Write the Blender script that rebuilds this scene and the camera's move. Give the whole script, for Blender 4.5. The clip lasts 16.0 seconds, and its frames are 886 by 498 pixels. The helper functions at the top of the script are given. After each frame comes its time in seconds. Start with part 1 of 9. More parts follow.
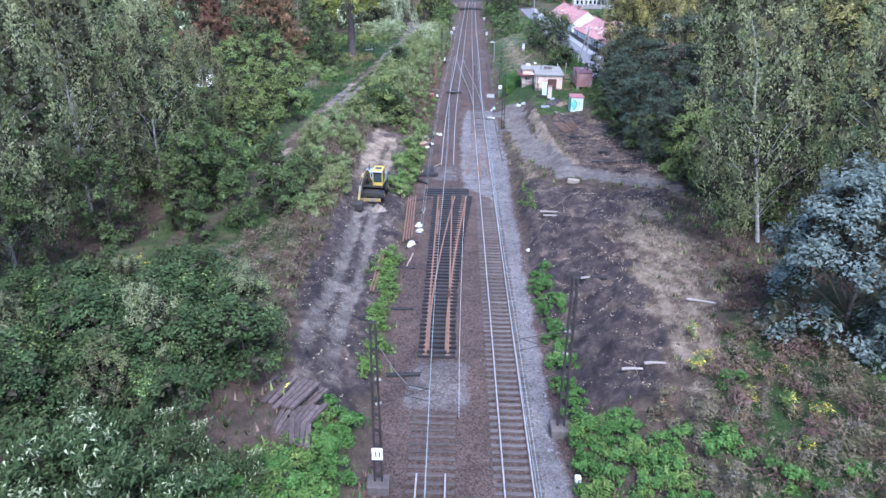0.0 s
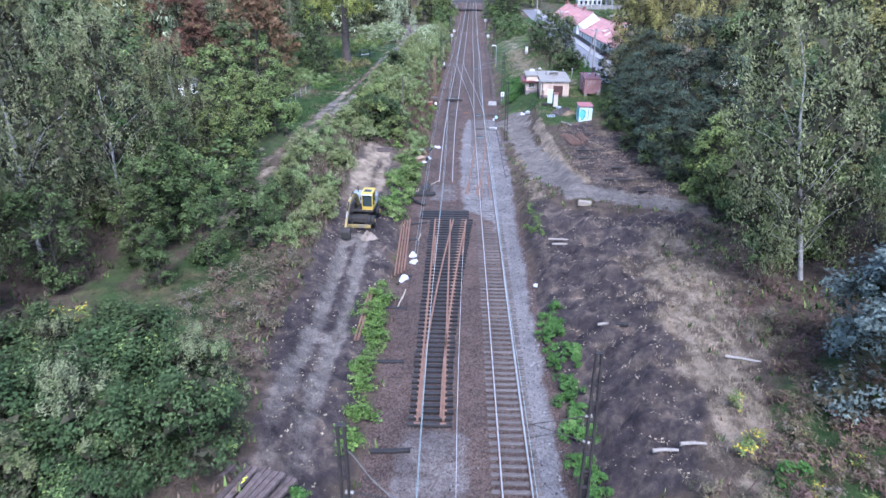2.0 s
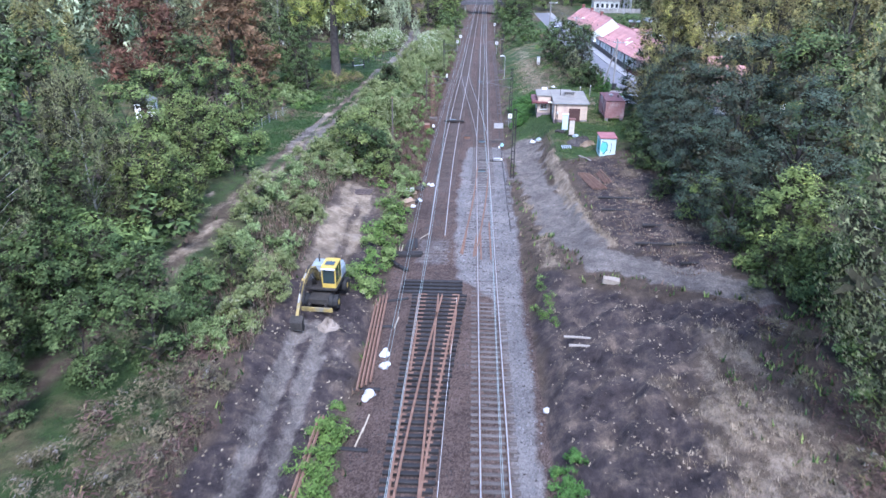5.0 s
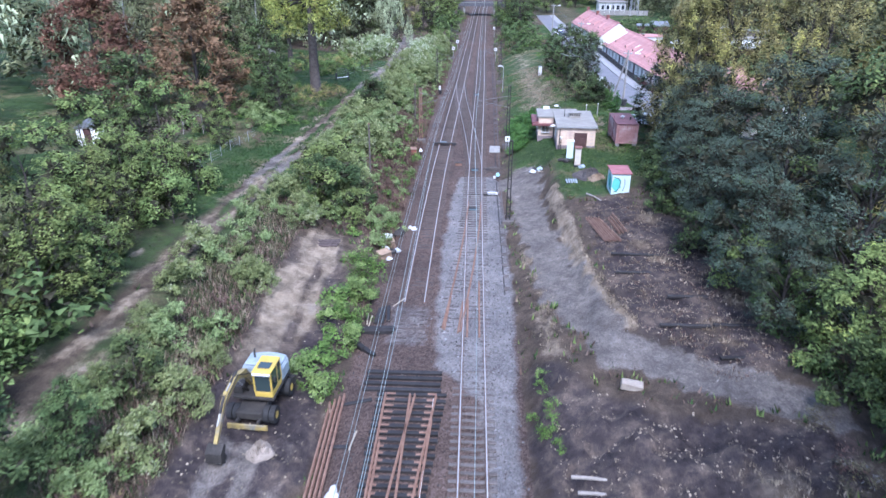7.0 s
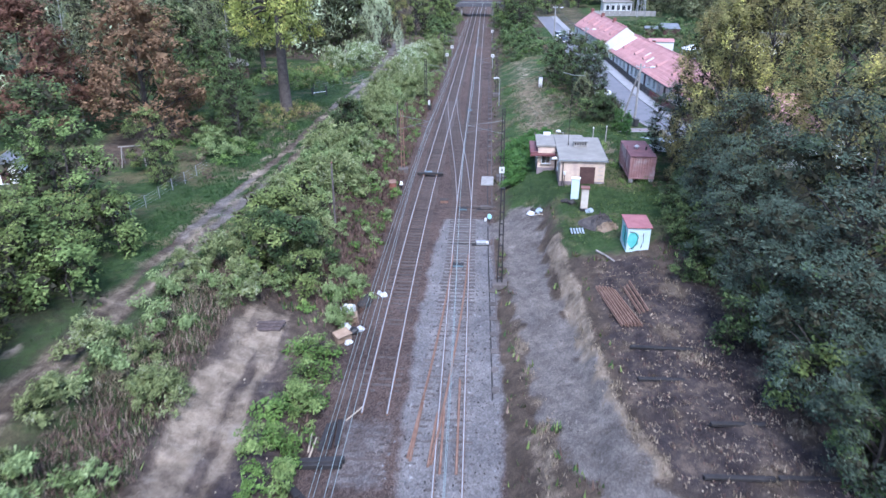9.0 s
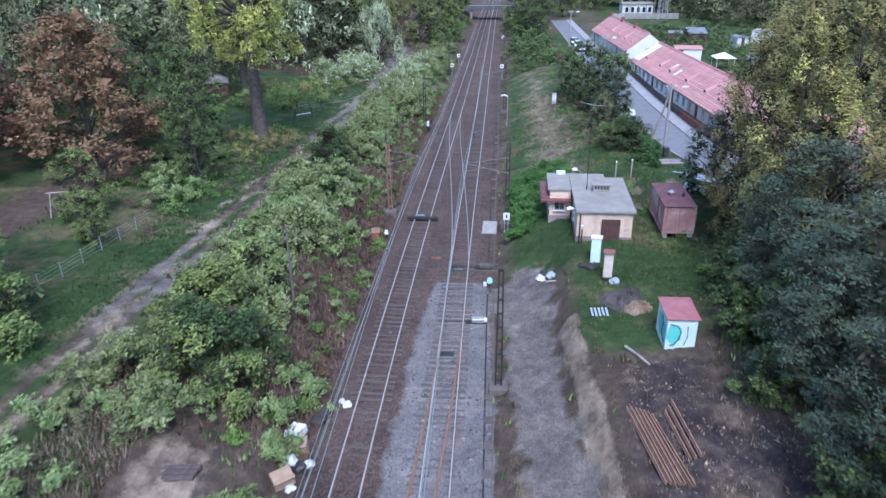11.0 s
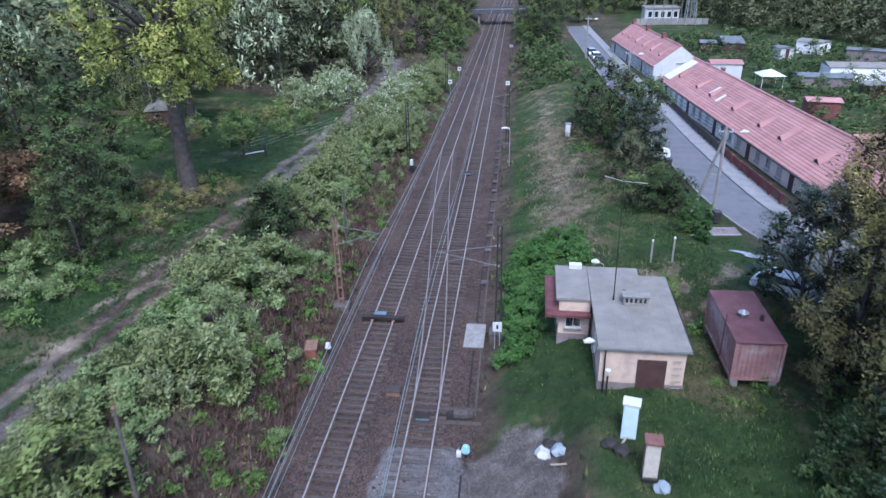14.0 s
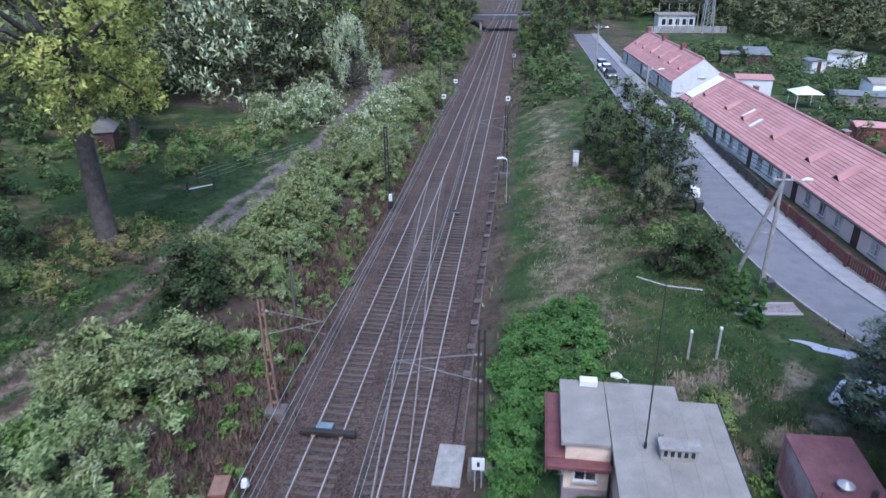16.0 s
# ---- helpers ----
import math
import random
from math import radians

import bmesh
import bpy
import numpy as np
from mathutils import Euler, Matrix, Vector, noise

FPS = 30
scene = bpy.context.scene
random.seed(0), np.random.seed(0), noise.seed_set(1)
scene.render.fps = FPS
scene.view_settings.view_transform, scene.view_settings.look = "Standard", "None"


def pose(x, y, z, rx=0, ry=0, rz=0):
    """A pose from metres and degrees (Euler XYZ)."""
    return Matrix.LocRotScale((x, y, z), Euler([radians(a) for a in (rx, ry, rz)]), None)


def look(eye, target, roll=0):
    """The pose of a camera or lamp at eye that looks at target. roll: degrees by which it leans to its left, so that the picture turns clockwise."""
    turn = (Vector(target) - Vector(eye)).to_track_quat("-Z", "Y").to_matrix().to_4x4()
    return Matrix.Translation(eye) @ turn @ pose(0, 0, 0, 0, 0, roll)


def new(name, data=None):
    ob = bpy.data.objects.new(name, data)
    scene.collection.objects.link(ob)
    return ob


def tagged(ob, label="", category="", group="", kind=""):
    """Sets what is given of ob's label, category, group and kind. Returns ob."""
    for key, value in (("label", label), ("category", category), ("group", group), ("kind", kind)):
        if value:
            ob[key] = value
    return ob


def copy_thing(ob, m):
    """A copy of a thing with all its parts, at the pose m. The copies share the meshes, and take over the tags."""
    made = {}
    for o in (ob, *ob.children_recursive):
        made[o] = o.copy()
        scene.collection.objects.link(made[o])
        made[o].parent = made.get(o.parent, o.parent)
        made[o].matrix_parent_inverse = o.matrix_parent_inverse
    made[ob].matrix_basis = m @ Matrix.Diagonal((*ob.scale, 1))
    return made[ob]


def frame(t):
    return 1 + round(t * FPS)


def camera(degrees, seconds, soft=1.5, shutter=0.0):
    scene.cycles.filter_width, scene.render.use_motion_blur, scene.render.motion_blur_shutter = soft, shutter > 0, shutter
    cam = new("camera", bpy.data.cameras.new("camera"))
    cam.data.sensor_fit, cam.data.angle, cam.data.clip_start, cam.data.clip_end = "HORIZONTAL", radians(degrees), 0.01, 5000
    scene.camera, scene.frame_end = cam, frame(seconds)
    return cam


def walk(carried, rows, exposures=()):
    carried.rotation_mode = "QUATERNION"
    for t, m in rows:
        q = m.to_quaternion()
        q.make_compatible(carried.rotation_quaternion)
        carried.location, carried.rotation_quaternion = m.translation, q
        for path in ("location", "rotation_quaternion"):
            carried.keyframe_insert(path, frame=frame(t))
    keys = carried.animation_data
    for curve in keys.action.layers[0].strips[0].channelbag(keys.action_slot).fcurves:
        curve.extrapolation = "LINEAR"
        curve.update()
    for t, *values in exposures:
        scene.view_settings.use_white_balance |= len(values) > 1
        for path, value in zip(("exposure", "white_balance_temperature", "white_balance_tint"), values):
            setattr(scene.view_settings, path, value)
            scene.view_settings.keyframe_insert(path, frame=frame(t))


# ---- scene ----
cam = camera(66.22, 16.0, soft=1.5, shutter=0.5)
# seconds, eye, heading to the left, pitch, lean to the left
ROWS = [
    (0.0, 0.255, -0.662, 26.092, 0.977, -24.412, 0.638),
    (0.5, 0.303, 0.980, 25.965, 1.068, -24.416, 0.416),
    (1.0, 0.388, 2.809, 25.866, 1.248, -24.416, 0.167),
    (1.5, 0.506, 4.818, 25.792, 1.308, -24.396, 0.103),
    (2.0, 0.657, 6.999, 25.741, 1.274, -24.353, 0.153),
    (2.5, 0.838, 9.342, 25.710, 1.695, -24.293, 0.198),
    (3.0, 1.047, 11.839, 25.698, 1.636, -24.326, 0.441),
    (5.5, 2.431, 26.247, 25.839, 2.303, -24.478, 0.399),
    (6.0, 2.761, 29.436, 25.891, 2.373, -24.475, 0.379),
    (6.5, 3.104, 32.701, 25.947, 2.426, -24.525, 0.300),
    (7.0, 3.456, 36.031, 26.003, 2.450, -24.603, 0.242),
    (7.5, 3.818, 39.416, 26.057, 2.492, -24.669, 0.229),
    (8.0, 4.185, 42.844, 26.108, 2.556, -24.772, 0.127),
    (8.5, 4.556, 46.306, 26.153, 2.619, -24.821, 0.150),
    (9.0, 4.928, 49.792, 26.190, 2.703, -24.857, -0.075),
    (11.5, 6.742, 67.311, 26.175, 4.360, -24.887, -0.934),
    (12.0, 7.079, 70.790, 26.116, 4.492, -24.902, -1.061),
    (12.5, 7.403, 74.252, 26.034, 4.872, -24.928, -1.172),
    (13.0, 7.711, 77.696, 25.926, 5.033, -24.952, -1.110),
    (13.5, 8.001, 81.121, 25.789, 5.084, -24.953, -1.051),
    (14.0, 8.271, 84.531, 25.623, 5.435, -24.926, -1.023),
    (14.5, 8.518, 87.927, 25.423, 5.615, -24.889, -0.908),
    (15.0, 8.742, 91.316, 25.189, 5.967, -24.772, -0.721),
    (15.5, 8.939, 94.705, 24.918, 5.933, -24.664, -0.644),
    (16.0, 9.107, 98.102, 24.608, 5.847, -24.583, -0.707),
]


def gaze(x, y, z, heading, pitch, lean):
    h, p = radians(heading), radians(pitch)
    ahead = Vector((-math.sin(h) * math.cos(p), math.cos(h) * math.cos(p), math.sin(p)))
    return look((x, y, z), Vector((x, y, z)) + ahead, lean)


walk(cam, [(t, gaze(*row)) for t, *row in ROWS], [(0.0, 2.25, 5700, 22), (6.0, 2.24, 5700, 21), (8.5, 2.13, 5700, 20), (10.5, 1.9, 5680, 18), (12.5, 1.65, 5650, 18), (16.0, 1.54, 5700, 19)])


# ---- light ----
world = bpy.data.worlds.new("overcast_sky")
scene.world = world
world.use_nodes = True
sky_nodes = world.node_tree.nodes
sky_links = world.node_tree.links
sky_nodes.clear()
sky = sky_nodes.new("ShaderNodeTexSky")
sky.sky_type = "NISHITA"
sky.sun_disc = False
sky.sun_elevation, sky.sun_rotation = radians(54), radians(170)
sky.air_density, sky.dust_density, sky.ozone_density = 1.2, 1.0, 1.5
backdrop = sky_nodes.new("ShaderNodeBackground")
backdrop.inputs["Strength"].default_value = 0.115
sky_out = sky_nodes.new("ShaderNodeOutputWorld")
sky_links.new(sky.outputs["Color"], backdrop.inputs["Color"])
sky_links.new(backdrop.outputs["Background"], sky_out.inputs["Surface"])

sun_data = bpy.data.lights.new("sun", "SUN")
sun_data.energy, sun_data.angle, sun_data.color = 1.5, radians(24), (0.95, 0.975, 1.0)
sun = new("sun", sun_data)
sun.matrix_world = look((0, 0, 80), (-4.5, 26, 42))
# ---- the lie of the land ----
def smooth(a, b, v):
    u = np.clip((v - a) / (b - a), 0, 1)
    return u * u * (3 - 2 * u)


def rail_level(y):
    return -1.5 * smooth(140, 240, y)


LEFT_AXIS = ((-50, -0.75), (90, -0.72), (108, -0.62), (126, -0.22), (145, 0.3), (170, 0.95), (210, 1.7), (260, 2.8), (325, 4.3), (420, 7.2), (900, 22))
RIGHT_AXIS = ((-50, 3.9), (90, 3.88), (112, 3.92), (126, 4.08), (150, 4.55), (180, 5.0), (210, 5.35), (260, 6.2), (325, 7.3), (420, 10.2), (900, 25))


def axis_at(axis, y):
    ys, xs = [p[0] for p in axis], [p[1] for p in axis]
    return sum(np.interp(np.asarray(y, float) + d, ys, xs) for d in (-12, -6, 0, 6, 12)) / 5


# stations along the line: y, then x and height from the far left to the far right
STATIONS = (
    (5, (-80, 5), (-30, 4), (-14, 3.5), (-9, 3.0), (-6, 1.0), (-4.6, 0.2), (-3.8, 0), (7, 0), (8.5, 0.8), (11, 2.5), (15, 3.5), (25, 5), (60, 6)),
    (35, (-80, 5), (-30, 3.6), (-14, 3.4), (-9.2, 2.6), (-6.2, 0.9), (-4.7, 0.15), (-3.8, 0), (7, 0), (8, 0.6), (11, 2.5), (14, 3.5), (22, 4.8), (60, 6)),
    (50, (-80, 5), (-30, 3.6), (-16, 3.2), (-11, 2.4), (-9, 1.4), (-5.6, 0.6), (-4.7, 0.1), (7, 0), (8.3, 1.2), (10.5, 2.1), (13, 2.9), (20, 4.0), (60, 5)),
    (65, (-80, 5), (-30, 4), (-16, 3.4), (-11, 2.2), (-9, 1.2), (-5.6, 0.7), (-4.7, 0.1), (7, 0), (8.5, 1.4), (10.5, 2.0), (13, 2.8), (20, 3.5), (60, 4.5)),
    (72, (-80, 5), (-30, 4), (-16, 3.4), (-11, 2.3), (-9, 1.5), (-6, 0.9), (-4.5, 0.1), (7, 0.1), (8.3, 1.4), (10.5, 2.3), (12.5, 2.8), (20, 3.4), (60, 4.5)),
    (82, (-80, 5), (-30, 4), (-18, 3.8), (-11, 2.6), (-9, 1.9), (-6, 1.3), (-4.4, 0.1), (7, 0.1), (8.2, 1.0), (10.5, 1.7), (11.8, 1.9), (12.6, 2.9), (20, 3.4), (60, 4)),
    (92, (-80, 5), (-30, 4), (-19, 4.0), (-11, 2.8), (-9, 2.1), (-6, 1.5), (-4.4, 0.1), (7, 0.1), (8.2, 0.7), (11, 1.0), (12, 1.2), (13, 2.6), (20, 3.5), (60, 4)),
    (104, (-80, 5), (-30, 3.6), (-16, 3.5), (-11, 3.1), (-7.5, 2.1), (-4.6, 0.3), (-3.8, 0), (7, 0.05), (8.2, 0.3), (10.6, 0.6), (11.3, 0.9), (12.2, 2.5), (19, 3.7), (60, 4)),
    (112, (-80, 5), (-30, 3.5), (-16, 3.4), (-11, 3.2), (-7.5, 2.2), (-4.6, 0.3), (-3.8, 0), (7, 0.05), (8.5, 0.4), (11, 1.3), (13, 2.9), (18, 3.5), (60, 3.6)),
    (120, (-80, 5), (-30, 3.6), (-16, 3.4), (-11, 3.2), (-7.5, 2.2), (-4.5, 0.3), (-3.6, 0), (7.2, 0.05), (8.6, 0.9), (11.5, 2.5), (13, 3.1), (18, 3.4), (60, 3.2)),
    (140, (-80, 5), (-30, 3.8), (-20, 3.7), (-12, 3.2), (-8, 2.2), (-4.2, 0.3), (-3.2, 0), (7.6, 0), (9, 0.6), (14, 2.2), (18, 2.8), (24, 3.0), (60, 3)),
    (168, (-80, 5), (-22, 3.3), (-14, 3.0), (-8, 1.8), (-3.4, -0.1), (-2.4, -0.4), (8, -0.3), (9.4, 0.2), (14, 1.5), (18, 2.4), (26, 2.8), (60, 2.8)),
    (215, (-80, 5), (-22, 3.0), (-13, 2.2), (-7, 1.0), (-2.2, -0.8), (-1.2, -1.3), (8.4, -1.3), (10, -0.8), (16, 1.5), (22, 2.4), (60, 2.4)),
    (260, (-80, 5), (-20, 3.5), (-12, 2.6), (-5, 0.8), (-1.2, -1.0), (-0.2, -1.5), (9.2, -1.5), (11, -0.9), (18, 2), (24, 2.5), (60, 2.4)),
    (330, (-80, 5), (-20, 5), (-8, 4.0), (-0.5, -0.8), (1.2, -1.5), (10.6, -1.5), (12.4, -0.6), (20, 4.2), (30, 4.0), (60, 3)),
    (430, (-80, 6), (-20, 5), (-6, 3.5), (3, -0.8), (4.4, -1.5), (14, -1.5), (16, -0.6), (24, 4.2), (40, 4.0), (60, 3)),
)


def land(x, y):
    """Height of the ground, for arrays of x and y."""
    x, y = np.broadcast_arrays(np.asarray(x, float), np.asarray(y, float))
    ys = [s[0] for s in STATIONS]
    rows = np.array([np.interp(x.ravel(), [p[0] for p in s[1:]], [p[1] for p in s[1:]]) for s in STATIONS])
    f = np.interp(y.ravel(), ys, np.arange(len(ys)))
    i = np.minimum(f.astype(int), len(ys) - 2)
    k = np.arange(x.size)
    u = smooth(0, 1, f - i)
    return (rows[i, k] * (1 - u) + rows[i + 1, k] * u).reshape(x.shape)


# ---- materials ----
class Nodes:
    """A node material with short calls for its nodes."""

    def __init__(self, name):
        self.mat = bpy.data.materials.new(name)
        self.mat.use_nodes = True
        self.tree = self.mat.node_tree
        self.bsdf = self.tree.nodes["Principled BSDF"]
        self.out = self.tree.nodes["Material Output"]

    def node(self, kind, **values):
        n = self.tree.nodes.new(kind)
        for k, v in values.items():
            n.inputs[k.replace("_", " ")].default_value = v
        return n

    def link(self, a, b):
        self.tree.links.new(a, b)

    def coords(self, world_space=False):
        if world_space:
            return self.tree.nodes.new("ShaderNodeNewGeometry").outputs["Position"]
        return self.tree.nodes.new("ShaderNodeTexCoord").outputs["Object"]

    def noise(self, where, scale, detail=4.0, rough=0.6):
        n = self.node("ShaderNodeTexNoise", Scale=scale, Detail=detail, Roughness=rough)
        self.link(where, n.inputs["Vector"])
        return n.outputs["Fac"]

    def ramp(self, fac, *stops):
        r = self.tree.nodes.new("ShaderNodeValToRGB")
        while len(r.color_ramp.elements) < len(stops):
            r.color_ramp.elements.new(0.5)
        for e, (p, c) in zip(r.color_ramp.elements, stops):
            e.position, e.color = p, (*c, 1) if len(c) == 3 else c
        self.link(fac, r.inputs["Fac"])
        return r.outputs["Color"]

    def mix(self, fac, a, b, mode="MIX"):
        m = self.tree.nodes.new("ShaderNodeMix")
        m.data_type, m.blend_type = "RGBA", mode
        for v, socket in ((fac, m.inputs["Factor"]), (a, m.inputs[6]), (b, m.inputs[7])):
            if hasattr(v, "is_output"):
                self.link(v, socket)
            elif socket.name == "Factor":
                socket.default_value = v
            else:
                socket.default_value = (*v, 1)
        return m.outputs[2]

    def math(self, op, a, b=0.0, clamp=False):
        m = self.tree.nodes.new("ShaderNodeMath")
        m.operation, m.use_clamp = op, clamp
        for v, socket in ((a, m.inputs[0]), (b, m.inputs[1])):
            if hasattr(v, "is_output"):
                self.link(v, socket)
            else:
                socket.default_value = v
        return m.outputs[0]

    def bump(self, height, strength=0.4, distance=0.05):
        b = self.node("ShaderNodeBump", Strength=strength, Distance=distance)
        self.link(height, b.inputs["Height"])
        self.link(b.outputs["Normal"], self.bsdf.inputs["Normal"])

    def done(self, colour, rough=0.8, metal=0.0, spec=0.3):
        if hasattr(colour, "is_output"):
            self.link(colour, self.bsdf.inputs["Base Color"])
        else:
            self.bsdf.inputs["Base Color"].default_value = (*colour, 1)
        if hasattr(rough, "is_output"):
            self.link(rough, self.bsdf.inputs["Roughness"])
        else:
            self.bsdf.inputs["Roughness"].default_value = rough
        self.bsdf.inputs["Metallic"].default_value = metal
        self.bsdf.inputs["Specular IOR Level"].default_value = spec
        return self.mat


def mottled(name, dark, light, scale=3.0, fine=30.0, rough=0.8, metal=0.0, bump=0.3, depth=0.02, vary=0.0, stain=None, world_space=False, spec=0.3):
    """Two colours mixed by noise at two scales, with relief; vary: how far objects differ in value; stain: a third colour in patches."""
    n = Nodes(name)
    p = n.coords(world_space)
    a, b = n.noise(p, scale, 5.0), n.noise(p, fine, 3.0)
    both = n.math("ADD", n.math("MULTIPLY", a, 0.6), n.math("MULTIPLY", b, 0.4))
    colour = n.ramp(both, (0.34, dark), (0.66, light))
    if stain:
        colour = n.mix(n.ramp(n.noise(p, scale * 0.37, 6.0, 0.7), (0.5, (0, 0, 0)), (0.62, (1, 1, 1))), colour, stain)
    if vary:
        info = n.tree.nodes.new("ShaderNodeObjectInfo")
        value = n.math("ADD", n.math("MULTIPLY", info.outputs["Random"], 2 * vary), 1 - vary)
        hsv = n.node("ShaderNodeHueSaturation")
        n.link(value, hsv.inputs["Value"])
        n.link(colour, hsv.inputs["Color"])
        colour = hsv.outputs["Color"]
    n.bump(both, bump, depth)
    return n.done(colour, rough, metal, spec)


def leafy(name, dark, light, tip=None, scale=0.75, vary=0.12, rough=0.65, gloss=0.08):
    """Foliage: each leaf takes its own shade, with slow drifts of tone through the crown; light passes through."""
    n = Nodes(name)
    geo = n.tree.nodes.new("ShaderNodeNewGeometry")
    info = n.tree.nodes.new("ShaderNodeObjectInfo")
    drift = n.noise(n.coords(), scale, 3.0)
    f = n.math("ADD", n.math("MULTIPLY", geo.outputs["Random Per Island"], 0.26), n.math("MULTIPLY", drift, 0.74))
    dark = tuple(0.52 * c for c in dark)
    stops = [(0.26, dark), (0.58, light)] + ([(0.8, tip)] if tip else [])
    colour = n.ramp(f, *stops)
    hsv = n.node("ShaderNodeHueSaturation")
    n.link(n.math("ADD", n.math("MULTIPLY", info.outputs["Random"], 2 * vary), 1 - vary), hsv.inputs["Value"])
    n.link(n.math("ADD", n.math("MULTIPLY", info.outputs["Random"], 0.03), 0.485), hsv.inputs["Hue"])
    n.link(colour, hsv.inputs["Color"])
    colour = hsv.outputs["Color"]
    mat = n.done(colour, rough, 0.0, gloss)
    through_leaf = n.tree.nodes.new("ShaderNodeBsdfTranslucent")
    n.link(colour, through_leaf.inputs["Color"])
    both = n.tree.nodes.new("ShaderNodeMixShader")
    both.inputs["Fac"].default_value = 0.13
    n.link(n.bsdf.outputs["BSDF"], both.inputs[1])
    n.link(through_leaf.outputs["BSDF"], both.inputs[2])
    n.link(both.outputs["Shader"], n.out.inputs["Surface"])
    return mat


def ground_material():
    """Soil, ballast, sand, grass and gravel, mixed by the maps of surface kinds laid on the sheet."""
    n = Nodes("ground")
    p = n.coords(True)
    kinds_a = n.tree.nodes.new("ShaderNodeAttribute")
    kinds_a.attribute_name = "kinds_a"
    kinds_b = n.tree.nodes.new("ShaderNodeAttribute")
    kinds_b.attribute_name = "kinds_b"
    sa = n.tree.nodes.new("ShaderNodeSeparateColor")
    n.link(kinds_a.outputs["Color"], sa.inputs["Color"])
    sb = n.tree.nodes.new("ShaderNodeSeparateColor")
    n.link(kinds_b.outputs["Color"], sb.inputs["Color"])
    slow, mid, fine = n.noise(p, 0.22, 5.0), n.noise(p, 1.1, 9.0, 0.72), n.noise(p, 14.0, 3.0, 0.7)
    stones = n.node("ShaderNodeTexVoronoi", Scale=12.5)
    n.link(p, stones.inputs["Vector"])
    stone = n.node("ShaderNodeSeparateColor")
    n.link(stones.outputs["Color"], stone.inputs["Color"])
    grit = stone.outputs[0]
    blend = n.math("ADD", n.math("MULTIPLY", mid, 0.6), n.math("MULTIPLY", fine, 0.4))
    litter = n.ramp(blend, (0.3, (0.032, 0.026, 0.02)), (0.5, (0.086, 0.066, 0.05)), (0.72, (0.19, 0.15, 0.115)))
    ballast = n.ramp(n.math("ADD", n.math("MULTIPLY", grit, 0.5), n.math("MULTIPLY", mid, 0.5)), (0.15, (0.036, 0.024, 0.019)), (0.5, (0.094, 0.067, 0.056)), (0.9, (0.18, 0.138, 0.12)))
    fresh = n.ramp(n.math("ADD", n.math("MULTIPLY", grit, 0.34), n.math("MULTIPLY", mid, 0.66)), (0.2, (0.092, 0.087, 0.084)), (0.5, (0.18, 0.171, 0.166)), (0.82, (0.29, 0.278, 0.27)))
    grass = n.ramp(blend, (0.28, (0.012, 0.026, 0.01)), (0.48, (0.034, 0.066, 0.022)), (0.62, (0.062, 0.095, 0.034)), (0.78, (0.13, 0.13, 0.062)))
    patches = n.noise(p, 0.55, 7.0, 0.66)
    tired = n.ramp(blend, (0.3, (0.06, 0.05, 0.03)), (0.5, (0.135, 0.115, 0.064)), (0.72, (0.25, 0.21, 0.13)))
    grass = n.mix(n.ramp(n.noise(p, 0.19, 6.0, 0.62), (0.5, (0, 0, 0)), (0.63, (0.8, 0.8, 0.8))), grass, tired)
    dug_tone = n.math("ADD", n.math("MULTIPLY", patches, 0.55), n.math("MULTIPLY", blend, 0.45))
    earth = n.ramp(dug_tone, (0.34, (0.019, 0.016, 0.018)), (0.48, (0.052, 0.043, 0.044)), (0.56, (0.095, 0.076, 0.066)), (0.66, (0.19, 0.148, 0.112)))
    straw = n.ramp(dug_tone, (0.33, (0.065, 0.054, 0.043)), (0.46, (0.19, 0.153, 0.113)), (0.57, (0.295, 0.243, 0.182)), (0.68, (0.41, 0.35, 0.275)))
    gravel = n.ramp(n.math("ADD", n.math("MULTIPLY", grit, 0.14), n.math("MULTIPLY", dug_tone, 0.86)), (0.33, (0.075, 0.067, 0.06)), (0.5, (0.152, 0.136, 0.122)), (0.66, (0.26, 0.236, 0.212)))
    colour = litter
    ragged = n.math("MULTIPLY", n.math("SUBTRACT", blend, 0.5), 1.3)
    for weight, tone in ((sa.outputs[1], grass), (sb.outputs[0], straw), (sa.outputs[2], earth), (sb.outputs[1], ballast), (sb.outputs[2], gravel), (sa.outputs[0], fresh)):
        edge = n.math("ADD", weight, n.math("MULTIPLY", ragged, n.math("MULTIPLY", n.math("SUBTRACT", 1.0, weight), n.math("MULTIPLY", weight, 4.0))))
        colour = n.mix(n.ramp(edge, (0.3, (0, 0, 0)), (0.7, (1, 1, 1))), colour, tone)
    tone = n.ramp(slow, (0.32, (0.72, 0.71, 0.72)), (0.68, (1.25, 1.22, 1.18)))
    colour = n.mix(1.0, colour, tone, "MULTIPLY")
    n.bump(n.math("ADD", n.math("MULTIPLY", grit, 0.4), n.math("ADD", n.math("MULTIPLY", mid, 2.2), fine)), 0.9, 0.16)
    return n.done(colour, 0.95, 0.0, 0.15)


